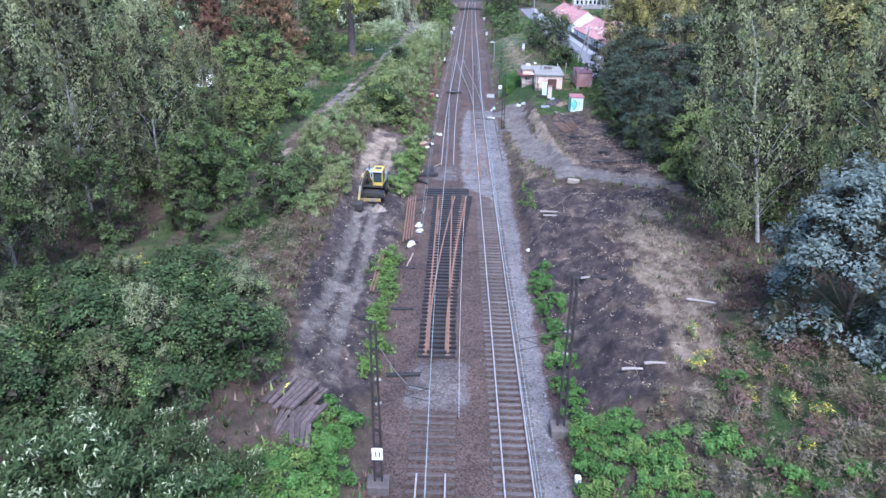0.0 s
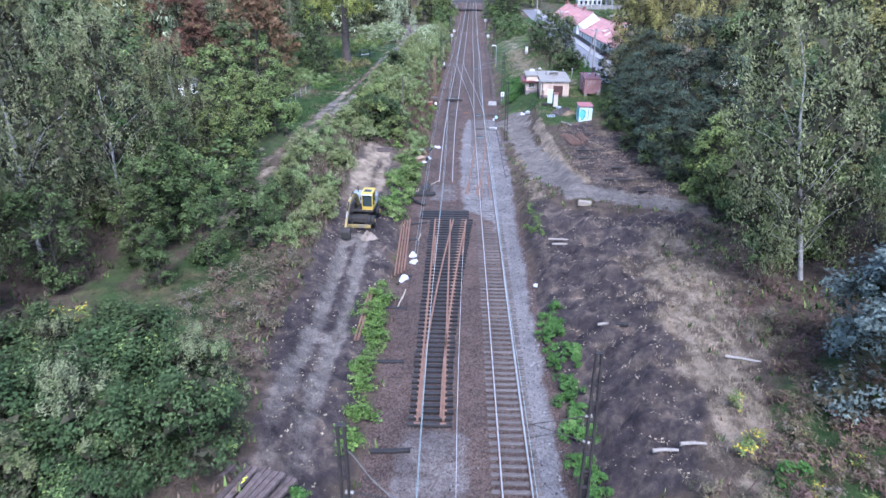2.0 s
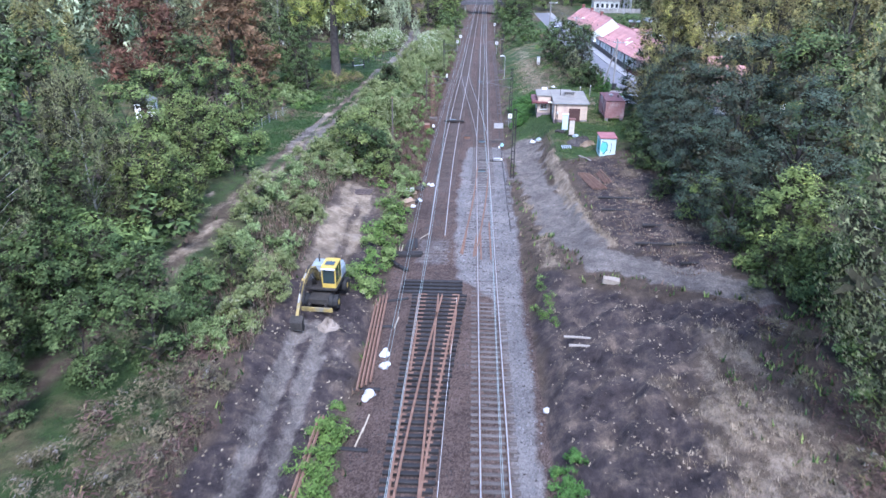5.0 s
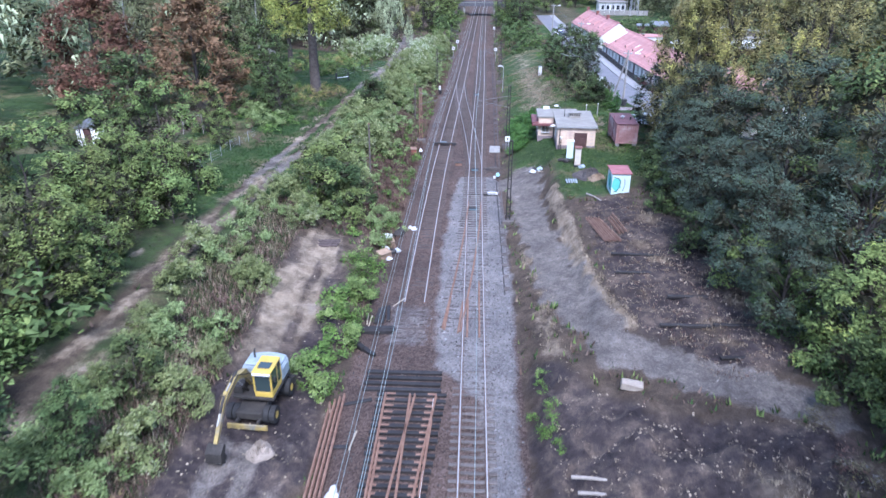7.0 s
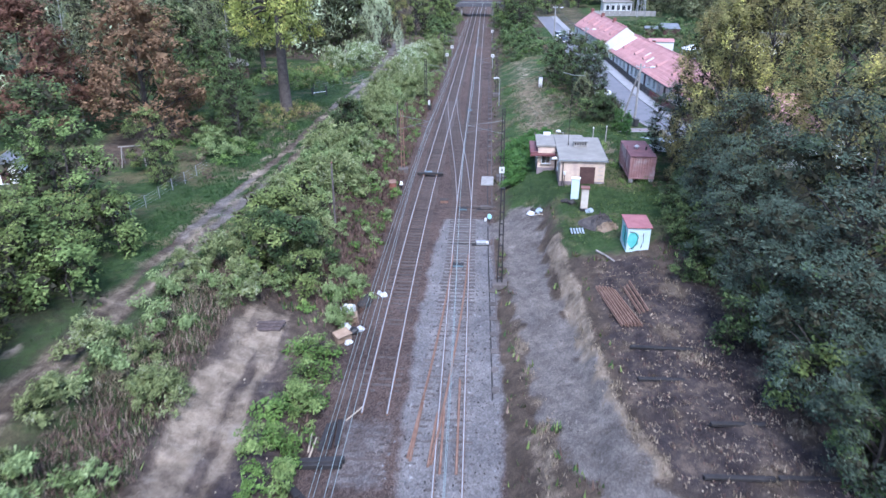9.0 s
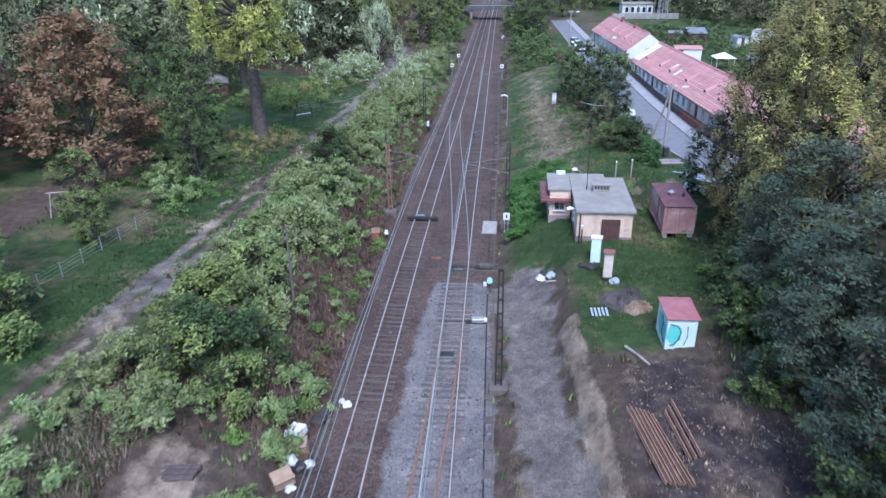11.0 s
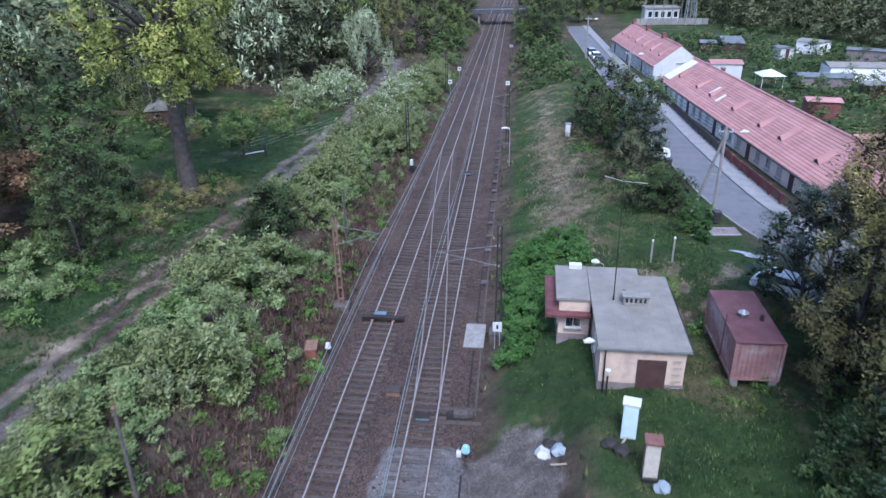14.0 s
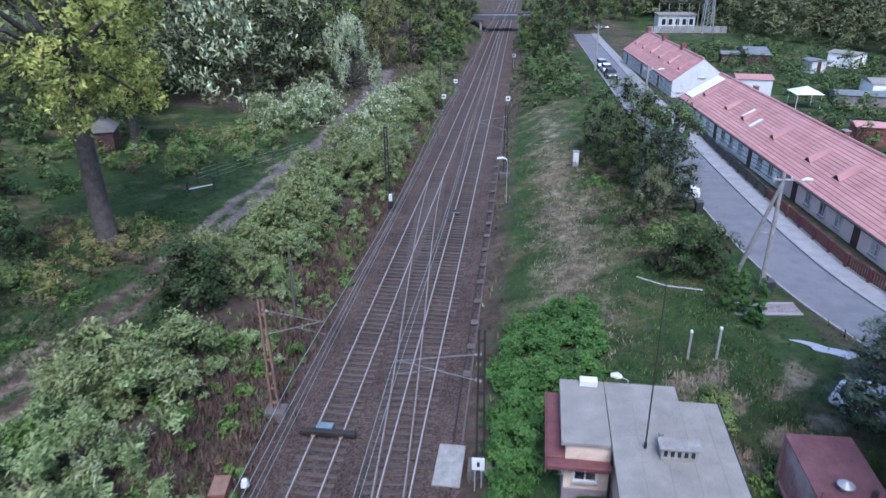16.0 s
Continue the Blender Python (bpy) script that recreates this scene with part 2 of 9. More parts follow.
GROUND = ground_material()
RAIL_STEEL = mottled("rail_rust", (0.10, 0.055, 0.035), (0.20, 0.12, 0.085), 2.0, 25, 0.75, 0.2)
RAIL_HEAD = mottled("rail_head", (0.22, 0.215, 0.21), (0.38, 0.373, 0.365), 4.0, 40, 0.5, 0.3, 0.05)
RUST = mottled("rusty_rail", (0.13, 0.07, 0.048), (0.26, 0.16, 0.115), 2.5, 30, 0.8, 0.15)
CONCRETE = mottled("concrete", (0.15, 0.142, 0.13), (0.29, 0.28, 0.26), 3.0, 40, 0.85, 0, 0.3, 0.01, 0.15)
SLEEPER_CONCRETE = mottled("sleeper_concrete", (0.058, 0.05, 0.045), (0.12, 0.104, 0.095), 3.0, 30, 0.9, 0, 0.3, 0.01, 0.2)
STACK_WOOD = mottled("stacked_sleeper_wood", (0.045, 0.033, 0.03), (0.115, 0.09, 0.084), 3.0, 40, 0.85, 0, 0.4, 0.01, 0.3)
SLEEPER_WOOD = mottled("old_sleeper_wood", (0.038, 0.03, 0.026), (0.09, 0.071, 0.062), 3.0, 40, 0.85, 0, 0.4, 0.01, 0.2)
TARRED = mottled("tarred_timber", (0.010, 0.0095, 0.0095), (0.034, 0.031, 0.031), 2.0, 35, 0.65, 0, 0.3, 0.01, 0.25)
BARK = mottled("bark", (0.025, 0.021, 0.019), (0.085, 0.073, 0.064), 2.0, 14, 0.95, 0, 0.8, 0.05)
BIRCH_BARK = mottled("birch_bark", (0.16, 0.155, 0.145), (0.46, 0.45, 0.43), 1.5, 9, 0.8, 0, 0.3, 0.02, 0, (0.06, 0.055, 0.05))
MAST_STEEL = mottled("mast_steel", (0.018, 0.017, 0.017), (0.05, 0.044, 0.04), 2.0, 25, 0.7, 0.3)
GALVANISED = mottled("galvanised_steel", (0.24, 0.25, 0.255), (0.38, 0.39, 0.395), 3.0, 30, 0.5, 0.5)
WHITE_PAINT = mottled("white_paint", (0.45, 0.46, 0.45), (0.62, 0.62, 0.6), 3.0, 30, 0.6, 0, 0.1)
BLACK_PAINT = mottled("black_paint", (0.012, 0.012, 0.013), (0.035, 0.035, 0.035), 3.0, 30, 0.5, 0, 0.1)
WIRE = mottled("copper_wire", (0.16, 0.2, 0.19), (0.3, 0.36, 0.34), 2.0, 20, 0.5, 0.4)
LEAF_GREEN = leafy("leaf_green", (0.056, 0.083, 0.026), (0.155, 0.207, 0.066), (0.28, 0.335, 0.12))
LEAF_DARK = leafy("leaf_dark", (0.027, 0.045, 0.017), (0.087, 0.128, 0.047), (0.161, 0.209, 0.083))
LEAF_BLUE = leafy("leaf_blue_green", (0.024, 0.039, 0.028), (0.08, 0.112, 0.078), (0.14, 0.172, 0.12))
LEAF_SILVER = leafy("leaf_silver", (0.08, 0.105, 0.092), (0.135, 0.17, 0.15), (0.2, 0.232, 0.205))
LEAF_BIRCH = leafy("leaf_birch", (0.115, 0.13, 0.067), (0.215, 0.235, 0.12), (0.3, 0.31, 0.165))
LEAF_LIME = leafy("leaf_lime", (0.109, 0.149, 0.039), (0.313, 0.372, 0.097), (0.554, 0.569, 0.169))
LEAF_YELLOW = leafy("leaf_yellowing", (0.149, 0.155, 0.044), (0.46, 0.437, 0.115), (0.759, 0.575, 0.149))
LEAF_OCHRE = leafy("leaf_ochre", (0.095, 0.09, 0.036), (0.235, 0.21, 0.082), (0.36, 0.31, 0.115))
LEAF_RED = leafy("leaf_red_brown", (0.062, 0.037, 0.024), (0.185, 0.108, 0.066), (0.3, 0.185, 0.11))
LEAF_BRIGHT = leafy("leaf_bright", (0.048, 0.088, 0.022), (0.112, 0.188, 0.048), (0.192, 0.272, 0.08))
LEAF_KNOT = leafy("knotweed_leaf", (0.082, 0.115, 0.042), (0.205, 0.26, 0.105), (0.35, 0.395, 0.2))
BLOSSOM = leafy("cream_blossom", (0.38, 0.42, 0.29), (0.58, 0.61, 0.45), (0.76, 0.76, 0.63))
RAIL_DULL = mottled("dull_rail_head", (0.15, 0.14, 0.135), (0.27, 0.26, 0.25), 4.0, 40, 0.5, 0.3, 0.05)
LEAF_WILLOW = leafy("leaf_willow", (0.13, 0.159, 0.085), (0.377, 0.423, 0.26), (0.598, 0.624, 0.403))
DRY_STEM = leafy("dry_stem", (0.056, 0.037, 0.03), (0.142, 0.094, 0.074), (0.25, 0.185, 0.145))
STRAW_BLADE = leafy("straw_blade", (0.16, 0.13, 0.085), (0.30, 0.25, 0.175), (0.44, 0.38, 0.28))
GRASS_BLADE = leafy("grass_blade", (0.02, 0.044, 0.015), (0.046, 0.088, 0.03), (0.09, 0.122, 0.05), scale=0.3)
FLOWER = leafy("yellow_flower", (0.3, 0.24, 0.04), (0.55, 0.44, 0.06), (0.75, 0.62, 0.1))

# twigs in crown hearts: shade inside the crown put into a dark colour
SHADE_TWIG = mottled("twigs", (0.02, 0.021, 0.013), (0.06, 0.058, 0.037), 1.5, 9, 0.95, 0, 0.5, 0.05, spec=0.1)
LEAF_DEEP = leafy("leaf_deep_green", (0.018, 0.031, 0.013), (0.055, 0.086, 0.034), (0.115, 0.15, 0.062))
LEAF_OLIVE = leafy("leaf_olive", (0.066, 0.077, 0.038), (0.18, 0.198, 0.102), (0.3, 0.312, 0.168))
LEAF_SPRAY = leafy("pale_spray", (0.17, 0.21, 0.11), (0.3, 0.34, 0.2), (0.44, 0.47, 0.33))
LEAF_SCRUB = leafy("withered_herb", (0.06, 0.058, 0.035), (0.16, 0.145, 0.085), (0.27, 0.235, 0.14))
LEAF_SEED = leafy("pale_seed_head", (0.12, 0.112, 0.095), (0.23, 0.212, 0.185), (0.34, 0.315, 0.28))
LEAF_LUSH = leafy("lush_leaf", (0.03, 0.072, 0.018), (0.075, 0.155, 0.04), (0.13, 0.22, 0.07))

# ---- mesh tools ----
def mesh_of(name, verts, faces, mats, smooth_shade=False, slots=None):
    me = bpy.data.meshes.new(name)
    me.from_pydata([tuple(v) for v in verts], [], [tuple(f) for f in faces])
    for m in mats if isinstance(mats, (list, tuple)) else [mats]:
        me.materials.append(m)
    if slots is not None:
        me.polygons.foreach_set("material_index", slots)
    if smooth_shade:
        me.polygons.foreach_set("use_smooth", [True] * len(me.polygons))
    me.update()
    return me


def thing(name, label, category, m=None, group="", kind=""):
    ob = new(name)
    ob.empty_display_size = 0.2
    if m is not None:
        ob.matrix_world = m
    return tagged(ob, label, category, group, kind)


def part(name, bm, material, parent, label="", smooth_shade=False, kind=""):
    me = bpy.data.meshes.new(name)
    bm.to_mesh(me)
    bm.free()
    for m in material if isinstance(material, (list, tuple)) else [material]:
        me.materials.append(m)
    if smooth_shade:
        me.polygons.foreach_set("use_smooth", [True] * len(me.polygons))
    return child(name, me, parent, label, kind)


def child(name, me, parent, label="", kind=""):
    ob = new(name, me)
    ob.parent = parent
    return tagged(ob, label, "", "", kind)


def box(bm, lo, hi, bevel=0.0, m=None):
    """A box from corner to corner, its edges bevelled, into bm."""
    lo, hi = Vector(lo), Vector(hi)
    made = bmesh.ops.create_cube(bm, size=1.0, matrix=(m or Matrix()) @ Matrix.Translation((lo + hi) / 2) @ Matrix.Diagonal((*(hi - lo), 1)))
    if bevel:
        edges = list({e for v in made["verts"] for e in v.link_edges})
        bmesh.ops.bevel(bm, geom=edges, offset=bevel, segments=1, affect="EDGES")
    return bm


def rod(bm, a, b, r, r2=None, sides=8):
    """A tapered rod from a to b, into bm."""
    a, b = Vector(a), Vector(b)
    d = b - a
    m = Matrix.Translation((a + b) / 2) @ d.to_track_quat("Z", "Y").to_matrix().to_4x4()
    bmesh.ops.create_cone(bm, cap_ends=True, segments=sides, radius1=r, radius2=r if r2 is None else r2, depth=d.length, matrix=m)
    return bm


def pipe(bm, points, radii, sides=6):
    """A bent tapered tube through points, into bm."""
    rings = []
    points = [Vector(p) for p in points]
    for i, p in enumerate(points):
        d = (points[min(i + 1, len(points) - 1)] - points[max(i - 1, 0)]).normalized()
        q = Vector((0, 0, 1)).rotation_difference(d).to_matrix()
        rings.append([bm.verts.new(p + q @ Vector((radii[i] * math.cos(6.2832 * k / sides), radii[i] * math.sin(6.2832 * k / sides), 0))) for k in range(sides)])
    for r0, r1 in zip(rings, rings[1:]):
        for k in range(sides):
            bm.faces.new((r0[k], r0[(k + 1) % sides], r1[(k + 1) % sides], r1[k]))
    bm.faces.new(rings[-1])
    bm.faces.new(list(reversed(rings[0])))
    return bm


def prism(bm, outline, z0, z1, m=None):
    """An upright prism on a flat outline, into bm."""
    m = m or Matrix()
    low = [bm.verts.new(m @ Vector((x, y, z0))) for x, y in outline]
    top = [bm.verts.new(m @ Vector((x, y, z1))) for x, y in outline]
    k = len(outline)
    bm.faces.new(list(reversed(low)))
    bm.faces.new(top)
    for i in range(k):
        bm.faces.new((low[i], low[(i + 1) % k], top[(i + 1) % k], top[i]))
    return bm


def sweep(axis_points, profile, closed=True):
    """Vertices and faces of a profile (sideways, up) drawn along points that run mostly along y."""
    pts = np.array(axis_points, float)
    d = np.gradient(pts, axis=0)
    d /= np.linalg.norm(d[:, :2], axis=1)[:, None]
    side = np.stack([d[:, 1], -d[:, 0], np.zeros(len(d))], 1)
    k = len(profile)
    verts = np.concatenate([pts[:, None, :] + side[:, None, :] * np.array(profile)[None, :, 0:1] + np.array([0, 0, 1.0]) * np.array(profile)[None, :, 1:2]]).reshape(-1, 3)
    faces = []
    for i in range(len(pts) - 1):
        for j in range(k if closed else k - 1):
            a, b = i * k + j, i * k + (j + 1) % k
            faces.append((a, b, b + k, a + k))
    if closed:
        faces += [tuple(range(k)), tuple(range((len(pts) - 1) * k, len(pts) * k))[::-1]]
    return verts, faces


RNG = np.random.default_rng(7)


def leaves(centres, spread, count, size, droop=0.0, flat=0.5, rng=None, slim=0.55, lead=None, squash=(1, 1, 0.8)):
    """Leaf blades scattered round centres: arrays of vertices and faces. spread: radius of each clump; droop: how far they hang; lead: the way each clump faces; squash: the clump's shape."""
    rng = rng or RNG
    centres = np.asarray(centres, float)
    spread = np.broadcast_to(np.asarray(spread, float).reshape(-1, 1), (len(centres), 1)) if np.ndim(spread) else np.full((len(centres), 1), spread)
    c, s = np.repeat(centres, count, 0), np.repeat(spread, count, 0)
    n = len(c)
    d = rng.normal(size=(n, 3))
    d /= np.linalg.norm(d, axis=1)[:, None]
    r = rng.random((n, 1)) ** 0.45
    p = c + d * r * s * np.array(squash)
    p[:, 2] -= droop * s[:, 0] * rng.random(n) ** 2
    face = d if lead is None else 0.45 * d + 0.75 * np.repeat(np.asarray(lead), count, 0)
    up = face * (1 - flat) * 0.9 + np.array([0, 0, flat + 0.15]) + rng.normal(size=(n, 3)) * 0.24
    up /= np.linalg.norm(up, axis=1)[:, None]
    along = np.cross(up, rng.normal(size=(n, 3)))
    if droop:
        along += np.array([0, 0, -droop])
    along /= np.linalg.norm(along, axis=1)[:, None] + 1e-9
    across = np.cross(up, along)
    across /= np.linalg.norm(across, axis=1)[:, None] + 1e-9
    up = np.cross(along, across)
    size = size * (0.6 + 0.8 * rng.random((n, 1)))
    a = p - along * size * 0.5 - across * size * slim * 0.5
    b = p - along * size * 0.5 + across * size * slim * 0.5
    e = p + along * size * 0.5 - up * size * 0.1
    verts = np.stack([a, b, e], 1).reshape(-1, 3)
    faces = np.arange(3 * n).reshape(-1, 3)
    return verts, faces


def quick_mesh(name, verts, faces, mats, slots=None):
    """A mesh of faces with equal numbers of sides, from arrays."""
    me = bpy.data.meshes.new(name)
    verts, faces = np.asarray(verts, np.float32), np.asarray(faces, np.int32)
    me.vertices.add(len(verts))
    me.vertices.foreach_set("co", verts.ravel())
    me.loops.add(faces.size)
    me.loops.foreach_set("vertex_index", faces.ravel())
    me.polygons.add(len(faces))
    me.polygons.foreach_set("loop_start", np.arange(0, faces.size, faces.shape[1], dtype=np.int32))
    for m in mats if isinstance(mats, (list, tuple)) else [mats]:
        me.materials.append(m)
    if slots is not None:
        me.polygons.foreach_set("material_index", np.asarray(slots, np.int32))
    me.update(calc_edges=True)
    return me


def join_leaves(*groups):
    """One set of arrays, with the material slot of each face, from sets of arrays."""
    verts, faces, slots, base = [], [], [], 0
    for slot, (v, f) in enumerate(groups):
        verts.append(v)
        faces.append(np.asarray(f) + base)
        slots.append(np.full(len(f), slot))
        base += len(v)
    return np.concatenate(verts), np.concatenate(faces), np.concatenate(slots)

# ---- ground sheet ----
def along(points, x, y):
    """Distance of x, y from a line of points."""
    best = np.full(x.shape, 1e9)
    for (ax, ay), (bx, by) in zip(points, points[1:]):
        dx, dy = bx - ax, by - ay
        u = np.clip(((x - ax) * dx + (y - ay) * dy) / (dx * dx + dy * dy), 0, 1)
        best = np.minimum(best, np.hypot(x - ax - u * dx, y - ay - u * dy))
    return best


def inside(points, x, y, soft=0.8):
    """1 inside an outline, 0 outside, with a soft edge."""
    odd = np.zeros(x.shape, bool)
    for (ax, ay), (bx, by) in zip(points, points[1:] + points[:1]):
        if ay != by:
            odd ^= ((ay > y) != (by > y)) & (x < (bx - ax) * (y - ay) / (by - ay) + ax)
    d = along(points + points[:1], x, y)
    return np.clip(0.5 + np.where(odd, d, -d) / (2 * soft), 0, 1)


LEFT_PATH = [(-22.5, 50), (-20.6, 60), (-20.1, 71), (-19.4, 80), (-18.3, 92), (-17.8, 104), (-17.2, 112), (-16.2, 122), (-15.2, 138), (-14.6, 152), (-13.6, 163), (-12.7, 173), (-12.8, 195), (-14, 225)]
GRAVEL_WAY = [(9.6, 113), (9.4, 104), (9.9, 94), (10.6, 85), (11.4, 77.5), (13.2, 72.5), (16.5, 69.5), (22, 66)]
EARTH_LEFT = [(-5.3, 31.5), (-7.6, 30.5), (-9.4, 31.5), (-10.2, 38), (-11.0, 46), (-11.2, 58), (-11.5, 70), (-11.8, 84), (-11.2, 90), (-8.4, 91), (-6.2, 88), (-5.4, 74), (-5.0, 60), (-5.2, 40)]
SAND_LEFT = [(-10.9, 70), (-11.6, 86), (-10.8, 91), (-7.6, 91), (-6.4, 86), (-7.4, 76), (-9.0, 69)]
EARTH_RIGHT = [(7.2, 32), (7.2, 66), (8.0, 74), (9.8, 70), (13.5, 66), (22, 64), (22, 60), (15.6, 58), (15.4, 48), (13.8, 36), (12.4, 31)]
YARD_RIGHT = [(13.2, 76), (13.6, 98), (18, 99), (22, 92), (24, 70), (18, 68)]
STRAW_RIGHT = [(13.4, 29), (13.6, 38), (14.0, 48), (14.6, 56), (16, 62), (19.6, 62), (19.8, 52), (18.6, 43), (17.0, 36), (15.8, 29)]
SPUR_RIGHT = [(8.6, 74), (8.4, 80), (8.2, 90), (8.4, 96), (9.0, 92), (9.6, 80), (10, 72)]
GRASS_RIGHT = [(8.2, 113), (8.6, 122), (9.0, 150), (9.6, 190), (13, 250), (28, 250), (28, 120), (24, 104), (17, 99), (12.4, 100), (12.4, 112)]
DRY_SLOPE = [(11.2, 133), (11.4, 150), (11.8, 178), (12.6, 205), (15.5, 205), (16.8, 178), (17.0, 160), (16.8, 142), (14.6, 131)]
GRASS_LEFT = [(-30, 92), (-13.5, 88), (-12.5, 104), (-11.8, 130), (-10.5, 150), (-10, 175), (-18, 186), (-30, 180), (-28, 140), (-34, 110)]
GRASS_PATCH = [(-24, 36), (-13, 40), (-12.5, 52), (-17, 60), (-26, 58)]

gx = np.unique(np.concatenate([np.arange(-30, 32, 0.4), np.arange(-90, -30, 2.5), np.arange(32, 110, 2.0), np.geomspace(110, 3000, 14), -np.geomspace(90, 3000, 14)]))
gy = np.unique(np.concatenate([np.arange(14, 130, 0.48), np.arange(130, 260, 0.9), np.arange(260, 460, 4.0), np.arange(-40, 14, 4.0), np.geomspace(460, 3000, 14), -np.geomspace(40, 1500, 10)]))
GX, GY = np.meshgrid(gx, gy)
GZ = land(GX, GY)


def rough_field(x, y, scale, seed):
    """Smooth random relief, made of turned waves."""
    r = np.random.default_rng(seed)
    out = np.zeros_like(x)
    for k in range(14):
        a, f, ph = r.random() * 6.283, (0.4 + 1.6 * r.random()) / scale, r.random() * 6.283
        out += np.sin((x * math.cos(a) + y * math.sin(a)) * f * 6.283 + ph)
    return out / 14 ** 0.5


bed = smooth(-4.6, -3.4, GX - (axis_at(LEFT_AXIS, GY) + 0.6)) * (1 - smooth(2.6, 3.4, GX - axis_at(RIGHT_AXIS, GY)))
dug = np.maximum(np.maximum(inside(EARTH_LEFT, GX, GY), inside(EARTH_RIGHT, GX, GY)), inside(YARD_RIGHT, GX, GY))
near = (1 - smooth(150, 300, np.hypot(GX, GY - 80))) * (1 - smooth(22, 24, GX) * smooth(116, 122, GY))
GZ = GZ + near * (1 - bed) * (0.10 * rough_field(GX, GY, 6.0, 1) + (0.05 + 0.06 * dug) * rough_field(GX, GY, 1.7, 2)) + near * inside(EARTH_RIGHT, GX, GY, 1.5) * (0.28 * rough_field(GX, GY, 4.2, 8) + 0.17 * rough_field(GX, GY, 1.5, 10) + 0.10 * np.sin(GX * 4.2 + 1.3 * rough_field(GX, GY, 7.0, 12))) + near * inside(EARTH_LEFT, GX, GY, 1.0) * 0.10 * rough_field(GX, GY, 3.0, 9) + near * 0.012 * rough_field(GX, GY, 0.9, 3)
# wheel ruts on the dug ground and the left path
for rut in ([(-7.0, 24), (-7.6, 40), (-7.4, 52), (-7.8, 64)], [(-8.9, 26), (-9.3, 40), (-9.0, 52), (-9.4, 64)]):
    GZ -= 0.2 * np.exp(-(along(rut, GX, GY) / 0.4) ** 2) - 0.08 * np.exp(-((along(rut, GX, GY) - 0.6) / 0.2) ** 2)
path_gap = along(LEFT_PATH, GX, GY)
GZ -= 0.10 * np.exp(-((path_gap - 0.85) / 0.35) ** 2)
way_gap = along(GRAVEL_WAY, GX, GY)
GZ -= 0.09 * np.exp(-((way_gap - 0.85) / 0.3) ** 2)
# tyre ridges across the worked strip on the left
GZ += 0.05 * np.sin(GY * 5.5) * np.exp(-((GX + 8.2) / 1.7) ** 2) * (GY < 66) * (GY > 24) * near

n_axis, m_axis = axis_at(LEFT_AXIS, GY), axis_at(RIGHT_AXIS, GY)
wob = 0.35 * rough_field(GX, GY, 5.0, 5)
ballast_w = np.clip(bed * 1.4, 0, 1)
fresh_w = inside([(1.3, 74), (1.0, 90), (1.2, 100), (2.0, 113.5), (6.4, 113.5), (6.9, 100), (7.0, 84), (6.6, 72), (6.3, 40), (6.6, 14), (4.9, 14), (4.9, 60), (4.4, 70), (2.2, 73)], GX + wob * 0.4, GY, 0.5)
fresh_w = np.maximum(fresh_w, 0.5 * inside([(-3.0, 33), (-2.6, 38.6), (1.5, 38.6), (1.7, 33.2), (0.5, 32.6)], GX + wob * 0.3, GY, 0.5))
fresh_w = np.maximum(fresh_w, 0.5 * inside([(-2.6, 76), (-2.6, 82), (0.9, 82), (0.8, 76)], GX, GY, 0.6))
rut_w = np.maximum(smooth(0.72, 0.28, np.abs(path_gap - 0.85) + 0.5 * wob), (0.1 + 0.45 * smooth(118, 108, GY) + 0.4 * smooth(144, 156, GY)) * smooth(2.0, 1.2, path_gap + 0.5 * wob))
gravel_w = np.maximum(smooth(2.4, 0.9, way_gap + 0.9 * wob + 0.25 * rough_field(GX, GY, 1.6, 24)), (0.8 - 0.52 * smooth(110, 120, GY) + 0.5 * smooth(142, 152, GY)) * smooth(88, 108, GY) * rut_w)
worked = inside(EARTH_LEFT, GX, GY, 1.0) * np.clip(0.16 + 0.14 * rough_field(GX, GY * 0.35, 2.0, 25), 0, 0.4)
for rut in ([(-7.0, 24), (-7.6, 40), (-7.4, 52), (-7.8, 64)], [(-8.9, 26), (-9.3, 40), (-9.0, 52), (-9.4, 64)]):
    worked = np.maximum(worked, smooth(0.85, 0.3, along(rut, GX, GY) + 0.45 * wob) * inside(EARTH_LEFT, GX, GY, 1.0) * (0.45 + 0.3 * smooth(34, 42, GY)))
gravel_w = np.maximum(gravel_w, worked)
gravel_w = np.maximum(gravel_w, smooth(2.9, 1.5, along([(9.2, 108), (9.0, 112.2)], GX, GY) + 1.2 * wob))
earth_w = np.maximum(np.maximum(inside(EARTH_LEFT, GX + wob, GY), inside(EARTH_RIGHT, GX + wob, GY)), 0.75 * inside(YARD_RIGHT, GX + wob, GY, 1.2))
straw_w = np.maximum(np.maximum(inside(STRAW_RIGHT, GX + 1.6 * wob, GY, 1.3) * (0.42 + 0.5 * smooth(-0.5, 0.7, rough_field(GX + 0.12 * GY, GY * 0.16, 1.3, 23))) * (1 - 0.35 * smooth(47, 56, GY)), 0.62 * inside(DRY_SLOPE, GX + 2.5 * wob, GY, 3.0)), inside(SAND_LEFT, GX + 0.5 * wob, GY, 0.7) * (0.38 + 0.55 * smooth(-1.2, 0.9, rough_field(GX, GY * 0.18, 1.9, 31))))
straw_w = np.maximum(straw_w, 0.45 * inside(EARTH_RIGHT, GX, GY, 1.5) * smooth(0.5, 1.3, rough_field(GX, GY, 5.5, 21)))
straw_w = np.maximum(straw_w, 0.5 * inside(YARD_RIGHT, GX, GY, 1.5) * smooth(0.4, 1.2, rough_field(GX, GY, 5.0, 22)))
